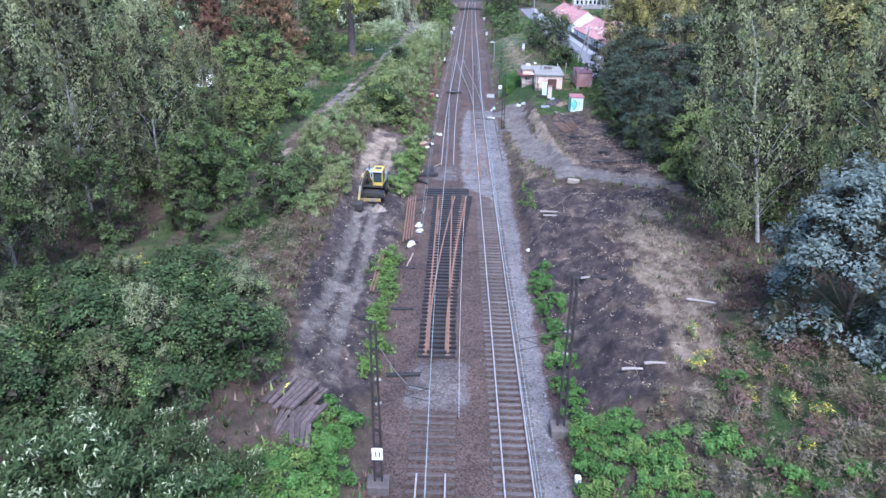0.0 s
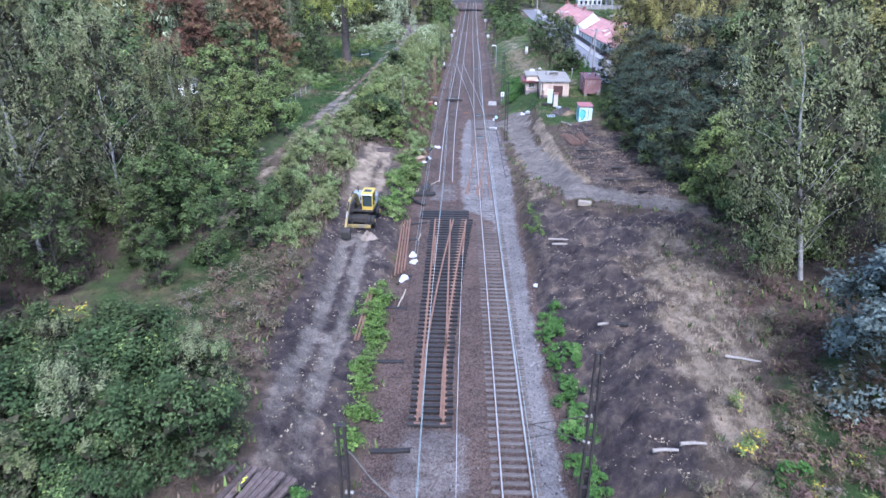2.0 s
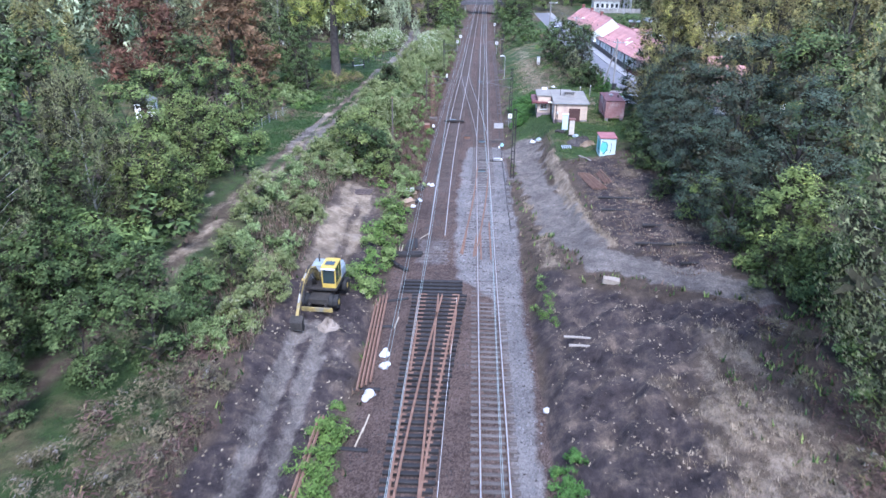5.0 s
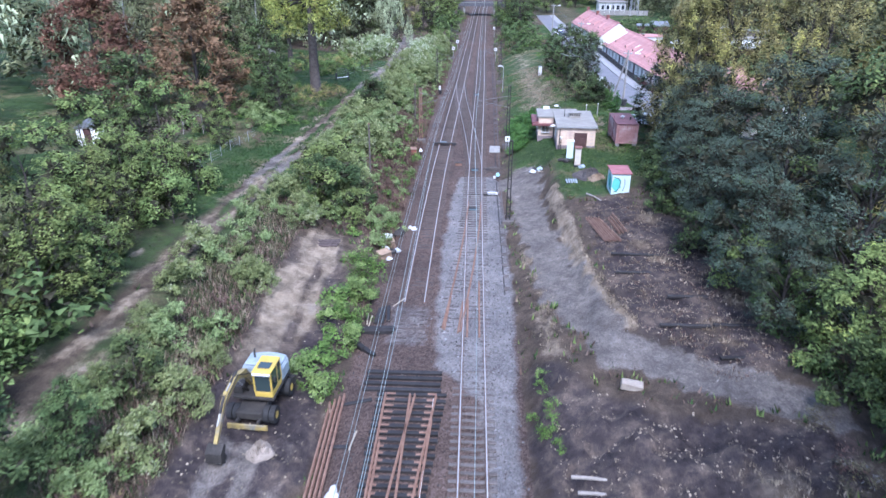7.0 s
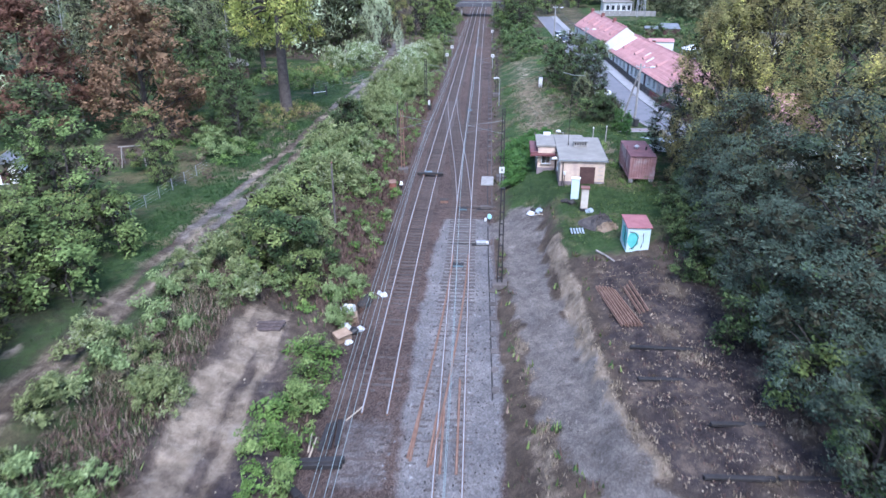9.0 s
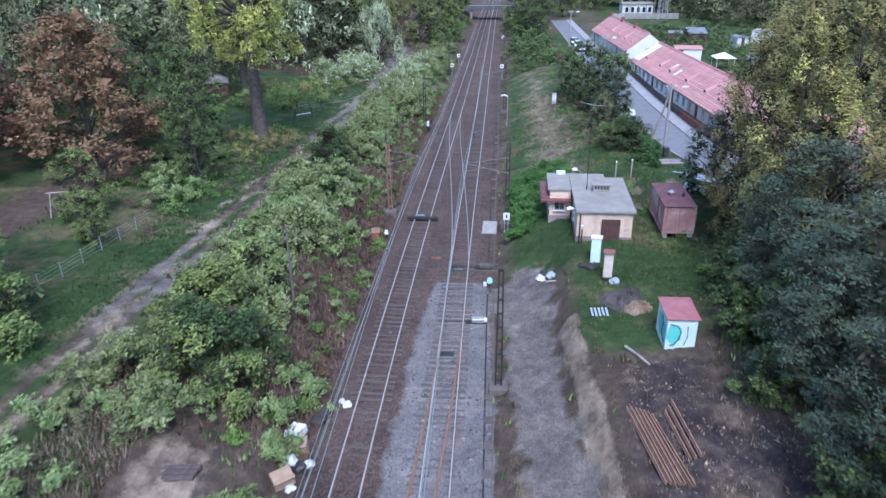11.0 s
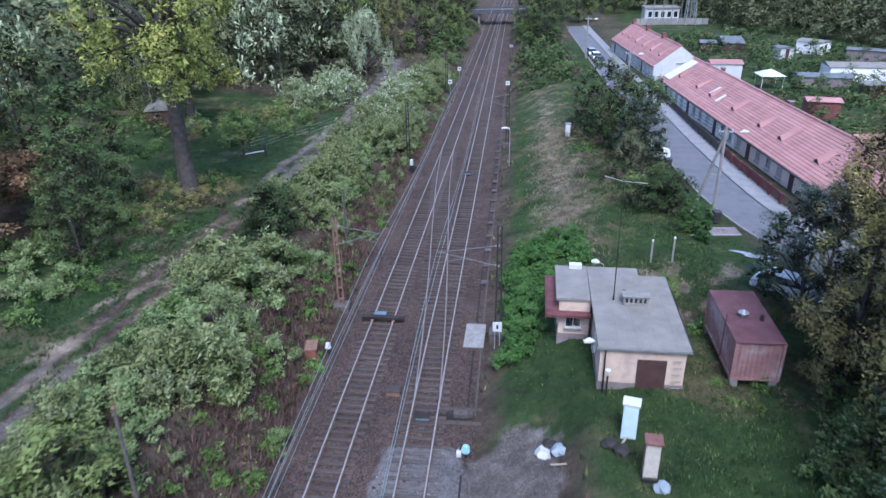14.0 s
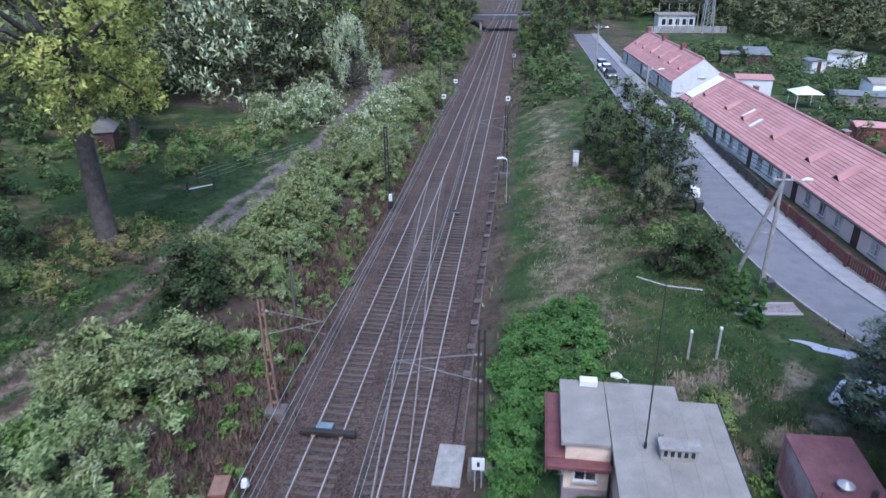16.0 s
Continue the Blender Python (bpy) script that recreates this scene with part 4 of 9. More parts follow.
KINDS = {
    # name, label, keyword arguments
    "birch": ("birch_tree", "tall birch with white bark and hanging grey-green twigs", dict(limb=0.22, heart=22, height=21, radius=6.2, base=3.0, clumps=560, clump_r=0.9, leaf=0.2, per=32, droop=1.5, trunk_r=0.17, bark=BIRCH_BARK, mats=[LEAF_BIRCH, LEAF_GREEN], accent=0.2, shape="oval", slim=0.45, flat=0.2, lobes=60, lobe_r=0.27, core=0.5, squash=(0.5, 0.5, 1.0), tall=1.5)),
    "broad": ("broadleaf_tree", "full mid green broadleaf tree at the wood's edge", dict(heart=28, height=14, radius=5.0, base=1.5, clumps=190, clump_r=0.85, leaf=0.34, per=28, trunk_r=0.25, mats=[LEAF_GREEN, LEAF_OCHRE], accent=0.05, shape="round", lobes=26, lobe_r=0.33)),
    "dark": ("broadleaf_tree", "dense dark green tree with shaded crown", dict(heart=28, height=15, radius=5.0, base=1.2, clumps=190, clump_r=0.85, leaf=0.34, per=28, trunk_r=0.28, mats=[LEAF_DARK, LEAF_GREEN], accent=0.12, shape="round", lobes=26, lobe_r=0.33)),
    "robinia": ("robinia_tree", "blue-green feathery tree with layered boughs", dict(heart=26, height=14, radius=5.8, base=1.2, clumps=300, clump_r=0.95, leaf=0.24, per=44, trunk_r=0.24, mats=[LEAF_BLUE, LEAF_DARK], accent=0.12, shape="round", flat=0.7, slim=0.42, lobes=40, lobe_r=0.27, core=0.6, squash=(1.1, 1.1, 0.42), tall=0.7)),
    "poplar": ("poplar_tree", "tall thinning tree with ochre autumn leaves", dict(heart=14, height=20, radius=4.8, base=1.2, clumps=420, clump_r=0.72, leaf=0.19, per=40, trunk_r=0.28, mats=[LEAF_OCHRE, LEAF_YELLOW], accent=0.07, shape="oval", lobes=60, lobe_r=0.22, core=0.45, squash=(0.7, 0.7, 1.1), tall=1.7)),
    "yellow": ("poplar_tree", "old thick-trunked tree with yellowing crown", dict(limb=0.7, fork=0.6, heart=12, height=28, radius=8.8, base=10.5, clumps=420, clump_r=0.95, leaf=0.32, per=46, trunk_r=0.9, mats=[LEAF_LIME, LEAF_YELLOW], accent=0.3, shape="oval", lean=0.0, lobes=44, lobe_r=0.22, core=0.45, droop=0.5)),
    "chestnut": ("chestnut_tree", "round chestnut tree with red-brown withered leaves", dict(shade_heart=False, core=0.62, limb=0.25, heart=34, height=13, radius=6.4, base=1.6, clumps=400, clump_r=0.8, leaf=0.27, per=32, trunk_r=0.32, mats=[LEAF_RED, LEAF_OCHRE], accent=0.04, shape="dome", lobes=46, lobe_r=0.27, flat=0.65, squash=(1, 1, 0.6))),
    "willow": ("willow_tree", "pale weeping willow with hanging boughs", dict(heart=14, height=13, radius=6.6, base=2.0, clumps=220, clump_r=1.2, leaf=0.4, per=40, droop=2.0, trunk_r=0.4, mats=[LEAF_WILLOW, LEAF_BIRCH], accent=0.1, shape="dome", slim=0.3, flat=0.1, lobes=34, lobe_r=0.27, squash=(0.5, 0.5, 0.9))),
    "young": ("young_tree", "young dark green tree, bushy to the ground", dict(heart=30, height=7.2, radius=2.3, base=0.2, clumps=130, clump_r=0.5, leaf=0.2, per=34, trunk_r=0.11, mats=[LEAF_DARK, LEAF_DEEP], accent=0.3, shape="oval", lobes=16, lobe_r=0.42)),
    "bush": ("shrub", "thick green shrub on the bank", dict(heart=24, height=3.6, radius=2.3, base=0.2, clumps=60, clump_r=0.55, leaf=0.24, per=28, trunk_r=0.06, mats=[LEAF_GREEN, LEAF_BRIGHT], accent=0.1, shape="dome", lobes=8)),
    "darkbush": ("shrub", "dense dark green shrub", dict(heart=24, height=4.2, radius=2.1, base=0.2, clumps=64, clump_r=0.55, leaf=0.24, per=28, trunk_r=0.07, mats=[LEAF_DARK, LEAF_GREEN], accent=0.2, shape="dome", lobes=9)),
    "nearbush": ("shrub", "leafy mid-green shrub with fine leaves", dict(heart=30, height=3.8, radius=2.4, base=0.2, clumps=86, clump_r=0.5, leaf=0.16, per=44, trunk_r=0.06, mats=[LEAF_DEEP, LEAF_GREEN], accent=0.1, shape="dome", flat=0.35, lobes=9)),
    "olivebush": ("shrub", "tall olive willow shrub with fine upright twigs", dict(heart=30, height=5.6, radius=2.6, base=0.2, clumps=150, clump_r=0.5, leaf=0.14, per=44, trunk_r=0.06, mats=[LEAF_OLIVE, LEAF_GREEN], accent=0.1, shape="dome", flat=0.3, lobes=15, lobe_r=0.36, slim=0.35, squash=(0.55, 0.55, 1.1), tall=1.2)),
    "silver": ("shrub", "wide silvery grey-green shrub", dict(limb=0.2, core=0.66, heart=44, height=8.6, radius=5.2, base=0.3, clumps=600, clump_r=0.62, leaf=0.22, per=40, trunk_r=0.15, mats=[LEAF_SILVER, LEAF_BLUE], accent=0.1, shape="dome", lobes=44, lobe_r=0.26)),
    "knot": ("knotweed", "flowering knotweed thicket with cream blossom", dict(shade_heart=False, heart=20, height=2.6, radius=2.0, base=0.2, clumps=64, clump_r=0.42, leaf=0.22, per=38, droop=0.4, trunk_r=0.03, mats=[LEAF_KNOT, LEAF_SPRAY], accent=0.22, shape="dome", flat=0.65, slim=0.4, lobes=9, core=0.6)),
    "knot_bloom": ("knotweed", "tall knotweed thicket covered with cream-white blossom", dict(shade_heart=False, heart=12, height=3.2, radius=2.6, base=0.2, clumps=70, clump_r=0.6, leaf=0.28, per=28, droop=0.5, trunk_r=0.03, mats=[LEAF_KNOT, BLOSSOM], accent=0.9, shape="dome", flat=0.7, slim=0.35, lobes=10, core=0.6)),
    "knot_near": ("knotweed", "spreading knotweed with narrow leaves and cream sprays", dict(shade_heart=False, heart=22, height=2.6, radius=2.0, base=0.2, clumps=70, clump_r=0.55, leaf=0.24, per=32, droop=0.5, trunk_r=0.03, mats=[LEAF_DEEP, LEAF_SPRAY], accent=0.15, shape="dome", flat=0.65, slim=0.32, lobes=10, core=0.6, squash=(1.2, 1.2, 0.5))),
    "yellow_weed": ("weed_patch", "tall yellow and rust-coloured autumn weeds", dict(height=1.3, radius=1.4, base=0.05, clumps=22, clump_r=0.4, leaf=0.26, per=11, trunk_r=0.015, mats=[LEAF_OCHRE, LEAF_YELLOW], accent=0.2, shape="dome", slim=0.3, core=0)),
    "garden_bush": ("shrub", "dark garden shrub behind the houses", dict(heart=8, height=3.0, radius=2.0, base=0.1, clumps=22, clump_r=0.7, leaf=0.5, per=8, trunk_r=0.06, mats=[LEAF_DARK, LEAF_GREEN], accent=0.15, shape="dome", lobes=5)),
    "weed": ("weed_patch", "low bright green weeds", dict(height=0.9, radius=1.3, base=0.05, clumps=18, clump_r=0.42, leaf=0.22, per=13, trunk_r=0.015, mats=[LEAF_BRIGHT, LEAF_GREEN], accent=0.2, shape="dome", core=0)),
    "dryweed": ("weed_patch", "dead brown stems and withered weeds", dict(height=0.8, radius=1.3, base=0.05, clumps=16, clump_r=0.5, leaf=0.38, per=8, trunk_r=0.015, mats=[DRY_STEM, LEAF_OCHRE], accent=0.15, shape="dome", slim=0.16, core=0)),
    "scrub": ("weed_patch", "grey-brown withered herbs with pale seed heads", dict(height=1.1, radius=1.2, base=0.05, clumps=26, clump_r=0.34, leaf=0.2, per=12, trunk_r=0.015, mats=[LEAF_SCRUB, LEAF_SEED], accent=0.22, shape="dome", slim=0.3, core=0)),
    "thuja": ("thuja", "narrow clipped dark green thuja", dict(heart=10, height=3.4, radius=0.55, base=0.1, clumps=170, clump_r=0.14, leaf=0.1, per=34, trunk_r=0.06, mats=[LEAF_LUSH, LEAF_DEEP], accent=0.3, shape="spire", lobes=14, lobe_r=0.6)),
    "bush_small": ("shrub", "low green shrub on the bank", dict(shade_heart=False, heart=14, height=1.7, radius=1.3, base=0.1, clumps=22, clump_r=0.42, leaf=0.25, per=18, trunk_r=0.04, mats=[LEAF_GREEN, LEAF_KNOT], accent=0.2, shape="dome", lobes=5)),
    "knot_green": ("knotweed", "leafy green knotweed thicket", dict(shade_heart=False, heart=14, height=1.9, radius=1.6, base=0.15, clumps=36, clump_r=0.4, leaf=0.22, per=30, droop=0.3, trunk_r=0.03, mats=[LEAF_KNOT, LEAF_GREEN], accent=0.25, shape="dome", flat=0.65, slim=0.42, lobes=6)),
    "weed_bright": ("weed_patch", "fresh bright green leafy weeds", dict(height=0.8, radius=1.1, base=0.05, clumps=20, clump_r=0.4, leaf=0.24, per=14, trunk_r=0.015, mats=[LEAF_BRIGHT, LEAF_BRIGHT], accent=0.0, shape="dome", flat=0.6, slim=0.7, core=0)),
    "lush": ("weed_patch", "lush deep green butterbur leaves", dict(height=1.1, radius=1.1, base=0.05, clumps=24, clump_r=0.34, leaf=0.17, per=24, trunk_r=0.015, mats=[LEAF_LUSH, LEAF_BRIGHT], accent=0.12, shape="dome", flat=0.6, slim=0.8, core=0)),
    # next three far kinds: distance haze put into pale leaf colours
    "far_dark": ("forest_tree", "tree of the far wood, pale olive leaves in place of haze", dict(heart=9, height=16, radius=5.5, base=1.0, clumps=60, clump_r=1.3, leaf=0.7, per=12, trunk_r=0.25, mats=[LEAF_OLIVE, LEAF_BIRCH], accent=0.3, shape="round", lobes=16, lobe_r=0.34)),
    "far_grey": ("forest_tree", "grey-green birch of the far wood, leaves paled as haze", dict(heart=9, lobe_r=0.34, height=19, radius=4.6, base=2.0, clumps=60, clump_r=1.3, leaf=0.7, per=12, droop=1.2, trunk_r=0.2, bark=BIRCH_BARK, mats=[LEAF_WILLOW, LEAF_BIRCH], accent=0.1, shape="oval", slim=0.4, lobes=16, tall=1.2)),
    "far_green": ("forest_tree", "broadleaf tree of the far wood, olive leaves paled as haze", dict(heart=9, height=14, radius=5.5, base=1.0, clumps=60, clump_r=1.3, leaf=0.7, per=12, trunk_r=0.25, mats=[LEAF_OLIVE, LEAF_BIRCH], accent=0.3, shape="round", lobes=16, lobe_r=0.34)),
    "lime": ("broadleaf_tree", "yellow-green bushy tree at the wood's edge", dict(heart=24, height=9, radius=3.6, base=0.3, clumps=170, clump_r=0.65, leaf=0.26, per=36, trunk_r=0.16, mats=[LEAF_GREEN, LEAF_LIME], accent=0.25, shape="dome", lobes=18, lobe_r=0.36)),
    "flower": ("flowering_weed", "yellow-flowering goldenrod in rough grass", dict(height=1.0, radius=0.7, base=0.2, clumps=12, clump_r=0.35, leaf=0.2, per=14, trunk_r=0.012, mats=[LEAF_GREEN, FLOWER], accent=0.7, shape="dome", slim=0.35, core=0)),
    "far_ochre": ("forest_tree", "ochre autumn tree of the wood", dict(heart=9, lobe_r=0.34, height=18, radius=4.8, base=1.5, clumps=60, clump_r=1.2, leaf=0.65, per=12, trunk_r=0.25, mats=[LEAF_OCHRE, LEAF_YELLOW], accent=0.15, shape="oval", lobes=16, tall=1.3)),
}
PROTOS = {}


def plant(kind, x, y, size=1.0, turn=None, tall=1.0, sink=0.05, variants=3, tilt=0.0):
    turn = RNG.random() * 360 if turn is None else turn
    name, label, kw = KINDS[kind]
    key = (kind, int(RNG.integers(variants)))
    m = pose(x, y, surface(x, y) - sink, 0, tilt, 0) @ Matrix.Rotation(radians(turn), 4, "Z") @ Matrix.Diagonal((size, size, size * tall, 1))
    if key not in PROTOS:
        t = thing(name, label, name.replace("_", " "))
        trunk, crown = tree_mesh(sum(map(ord, kind)) * 7 + key[1] * 101, **kw)
        stem = "stem" if kw["trunk_r"] < 0.1 else "trunk"
        child(stem, trunk, t)
        child("crown" if kw["trunk_r"] > 0.1 else "foliage", crown, t)
        PROTOS[key] = t
        t.matrix_basis = m
        return t
    c = copy_thing(PROTOS[key], Matrix())
    c.matrix_basis = m
    return c


STUFF = {}


def strew(kind, x, y, size=1.0, tall=1.0, variants=3):
    """Adds a plant to the joined mass of its kind."""
    name, label, kw = KINDS[kind]
    key = (kind, int(RNG.integers(variants)))
    if key not in STUFF:
        trunk, crown = tree_mesh(sum(map(ord, kind)) * 7 + key[1] * 101, **kw)
        co = np.empty(len(crown.vertices) * 3, np.float32)
        crown.vertices.foreach_get("co", co)
        slot = np.empty(len(crown.polygons), np.int32)
        crown.polygons.foreach_get("material_index", slot)
        STUFF[key] = (co.reshape(-1, 3), slot, [])
        bpy.data.meshes.remove(trunk)
        bpy.data.meshes.remove(crown)
    a = RNG.random() * 6.283
    STUFF[key][2].append((x, y, surface(x, y) - 0.05, size, size * tall, a))


def gather():
    """Makes one object of each strewn kind."""
    kinds = {}
    for (kind, _), (co, slot, spots) in STUFF.items():
        for x, y, z, s, t, a in spots:
            c, d = math.cos(a), math.sin(a)
            v = np.stack([co[:, 0] * c - co[:, 1] * d, co[:, 0] * d + co[:, 1] * c, co[:, 2]], 1) * (s, s, t) + (x, y, z)
            kinds.setdefault(kind, ([], []))
            kinds[kind][0].append(v)
            kinds[kind][1].append(slot)
    for kind, (vs, slots) in kinds.items():
        v = np.concatenate(vs)
        name, label, kw = KINDS[kind]
        me = quick_mesh(name, v, np.arange(len(v)).reshape(-1, 3), [*kw["mats"], SHADE_TWIG], np.concatenate(slots))
        tagged(new(name + "_mass", me), "spreading mass of " + label, name.replace("_", " "), kind="stuff")

# the wood on the left, front to back
for x, y, kind, s in (
    (-31.5, 43, "birch", 1.05), (-30.5, 52.5, "birch", 0.95), (-27, 59, "birch", 0.8), (-33, 35, "birch", 1.0), (-27.2, 49, "dark", 0.5), (-29, 39, "dark", 0.55),
    (-26, 98, "broad", 0.7), (-23.6, 92, "broad", 0.42), (-30, 102, "dark", 0.8), (-26.5, 71, "birch", 0.62), (-24, 82, "broad", 0.55), (-22, 77, "broad", 0.4), (-36, 52, "dark", 1.1), (-30, 64, "dark", 0.95), (-25, 65, "dark", 0.6),
    (-38, 66, "birch", 1.0), (-34, 78, "dark", 1.0), (-27, 79, "broad", 0.75), (-23.5, 73, "broad", 0.6), (-29, 90, "broad", 0.7), (-25, 88, "broad", 0.55),
    (-39, 90, "poplar", 0.9), (-46, 80, "birch", 1.05), (-48, 96, "dark", 1.0), (-44, 60, "dark", 1.0), (-40, 38, "dark", 1.1), (-33, 28, "broad", 0.9), (-44, 26, "birch", 1.0),
    (-52, 45, "birch", 1.1), (-56, 70, "dark", 1.1), (-60, 100, "dark", 1.2), (-34.8, 130, "chestnut", 1.2), (-47.5, 128, "chestnut", 1.2),
    (-25.7, 112.5, "broad", 0.32), (-29, 117, "broad", 0.45), (-22.8, 127.5, "dark", 0.45), (-25, 132, "dark", 0.6), (-27, 138, "dark", 0.75), (-36, 142, "dark", 0.9), (-46, 135, "birch", 1.0), (-52, 150, "dark", 1.2),
     (-31, 166, "yellow", 0.6), (-38, 170, "birch", 1.0), (-46, 180, "dark", 1.2), (-16.5, 206, "willow", 0.85), (-15, 226, "poplar", 0.75), (-20, 232, "lime", 1.4), (-11, 236, "broad", 0.9),
    # paler kinds among these far trees stand in for haze
    (-24, 212, "broad", 1.0), (-30, 200, "birch", 1.0), (-36, 215, "broad", 1.2), (-28, 228, "birch", 1.1), (-44, 205, "birch", 1.1), (-20, 245, "birch", 0.9), (-34, 240, "broad", 1.2), (-9, 255, "broad", 0.9), (-5, 268, "lime", 0.9), (-7, 282, "broad", 0.9), (-12, 270, "birch", 0.9), (-22, 270, "broad", 1.2),
    (-4, 296, "broad", 0.8), (-10, 300, "dark", 1.0), (-20, 300, "dark", 1.2), (-4, 320, "dark", 0.9),
):
    plant(kind, x, y, s)
plant("yellow", -21.3, 143.0, 1.0, 0, 1.0, variants=1)
# the wood on the right
for x, y, kind, s in (
    (23.8, 35.0, "silver", 1.1), (29.5, 31, "silver", 1.1), (33, 44, "poplar", 1.0), (36, 56, "poplar", 1.0), (30, 60, "dark", 0.9),
    (26, 58, "dark", 0.8), (26.4, 63, "broad", 0.6), (25.4, 69.5, "lime", 0.85), (28, 76, "robinia", 0.9), (25.6, 83, "robinia", 0.8), (29, 90, "robinia", 1.0), (25.6, 95, "robinia", 0.75), (26, 103, "robinia", 0.8), (31, 82, "dark", 1.0),
    (33, 96, "poplar", 1.0), (29, 108, "poplar", 0.95), (33, 116, "poplar", 1.0), (28.5, 118, "poplar", 0.85), (36, 106, "poplar", 1.1), (38, 92, "poplar", 1.1), (40, 76, "poplar", 1.1), (42, 60, "poplar", 1.0), (40, 118, "poplar", 1.0),
    (38, 40, "birch", 1.1), (44, 48, "dark", 1.1), (48, 70, "poplar", 1.1), (50, 95, "dark", 1.1), (35, 24, "birch", 0.9), (45, 28, "dark", 1.0),
    (20.0, 168.5, "dark", 0.6), (21.8, 163, "dark", 0.58), (20.8, 151.6, "olivebush", 0.82), (19.0, 173, "dark", 0.45), (21.3, 142.4, "nearbush", 0.95), (23.3, 142.0, "nearbush", 0.95), (22.2, 143.4, "darkbush", 0.85), (22.6, 161.5, "dark", 0.5), (20.4, 147.4, "lime", 0.24), (21.4, 147.0, "lime", 0.2),
    (17, 250, "dark", 0.85), (16, 262, "broad", 0.9), (20, 270, "dark", 1.0), (14, 285, "broad", 0.8), (22, 290, "dark", 1.0), (28, 282, "broad", 1.0), (18, 305, "dark", 1.0), (30, 310, "dark", 1.1), (40, 300, "broad", 1.0), (52, 310, "dark", 1.2), (64, 300, "dark", 1.2), (76, 290, "broad", 1.2), (86, 275, "dark", 1.2), (95, 255, "dark", 1.2), (70, 320, "dark", 1.3), (60, 335, "dark", 1.3), (100, 230, "dark", 1.2), (45, 330, "birch", 1.2), (90, 300, "dark", 1.3), (105, 280, "dark", 1.3), (112, 250, "dark", 1.3), (84, 320, "dark", 1.3), (104, 205, "broad", 1.0),
):
    plant(kind, x, y, s)
plant("dark", 23.3, 157.4, 0.58)
plant("robinia", 22.6, 155.4, 0.5)
plant("birch", 24.9, 50.3, 1.02, 40, 1.0, tilt=-12)
plant("birch", 30.5, 45, 0.95)
for x, y in ((23.1, 137.2), (24.3, 135.3), (23.8, 137.0)):
    plant("thuja", x, y, 0.95)
# undergrowth near the line on the left
for x, y, s in ((-20, 31, 1.3), (-14.5, 31, 1.1), (-17, 35, 1.1), (-22, 38, 1.0),  (-26, 33, 1.2), (-12.6, 37, 0.9)):
    plant("nearbush", x, y, s)
for x, y, s in ((-13, 23, 1.2), (-10.6, 23.4, 1.0), (-15.5, 24.4, 1.2), (-9.6, 25.6, 0.75), (-12.2, 25.6, 1.0), (-18, 24, 1.2), (-20.5, 23, 1.2), (-16.8, 26.6, 1.0), (-14.2, 20.5, 1.2), (-17.5, 20.5, 1.2), (-11, 20.5, 1.1), (-14.4, 27, 0.9)):
    plant("knot_near", x, y - 2.3, s)
for x, y, s in ((-15.8, 56.0, 1.0), (-18.3, 53.4, 0.78), (-14.8, 60.5, 0.66), (-22.4, 57.5, 1.0), (-22.8, 52.5, 0.9), (-20.4, 49.5, 0.6)):
    plant("young", x, y, s)
for x, y, s in ((-14.6, 66, 0.8), (-21.4, 61, 1.1), (-28, 70, 1.0)):
    plant("darkbush", x, y, s)
for x, y, s in ((-16.2, 31.2, 1.0), (-12.4, 35.6, 0.85), (-20.2, 36.4, 0.8), (-24.5, 31, 0.9), (-17.4, 27.8, 0.75)):
    plant("olivebush", x, y, s)
for k in range(22):
    y = 116 + 99 * (k / 22) + RNG.normal() * 1.0
    x = -8.6 - 3.0 * RNG.random() + 0.045 * (y - 96)
    if math.hypot(x + 11.4, y - 134.8) > 4.2:
        plant("knot", x, y, 0.7 + 0.45 * RNG.random())
for x, y, s in ((-11.4, 134.6, 1.2), (-11.0, 136.2, 1.0), (-9.2, 96.4, 1.25), (-8.0, 98, 1.0), (-10.6, 97, 1.1)):
    plant("nearbush", x, y, s)
for x, y, s in ((-15.3, 184, 1.25), (-18.5, 184, 1.2), (-21.6, 182, 1.0), (-17, 180, 1.1), (-20, 179.6, 0.9), (-16.4, 188, 1.2), (-23.6, 184, 0.9), (-8.4, 172, 1.0), (-8.8, 177, 1.15), (-7.6, 182, 1.1), (-8.8, 187, 1.2), (-8, 193, 1.2), (-7.2, 199, 1.1), (-9.4, 198, 1.0), (-6.6, 206, 1.0)):
    plant("knot_bloom", x, y, s)

# ---- filling of the woods and banks ----
# no undergrowth round the lone shrub, the thujas and the puddle
CLEAR = [(-11.4, 134.0, 3.6), (23.8, 136.2, 2.6), (27.3, 132.7, 3.0), (22.4, 141.5, 3.2)]


def fill(kinds, outline, gap, low, high, jitter=0.35, single=()):
    """Plants on a loose grid inside an outline."""
    xs, ys = [q[0] for q in outline], [q[1] for q in outline]
    for x in np.arange(min(xs), max(xs), gap):
        for y in np.arange(min(ys), max(ys), gap):
            px, py = x + RNG.normal() * gap * jitter, y + RNG.normal() * gap * jitter
            if inside(outline, np.array([px]), np.array([py]), 0.01)[0] > 0.5 and not any(math.hypot(px - cx, py - cy) < cr for cx, cy, cr in CLEAR):
                kind = kinds[int(RNG.integers(len(kinds)))]
                (plant if kind in single else strew)(kind, px, py, low + (high - low) * RNG.random())


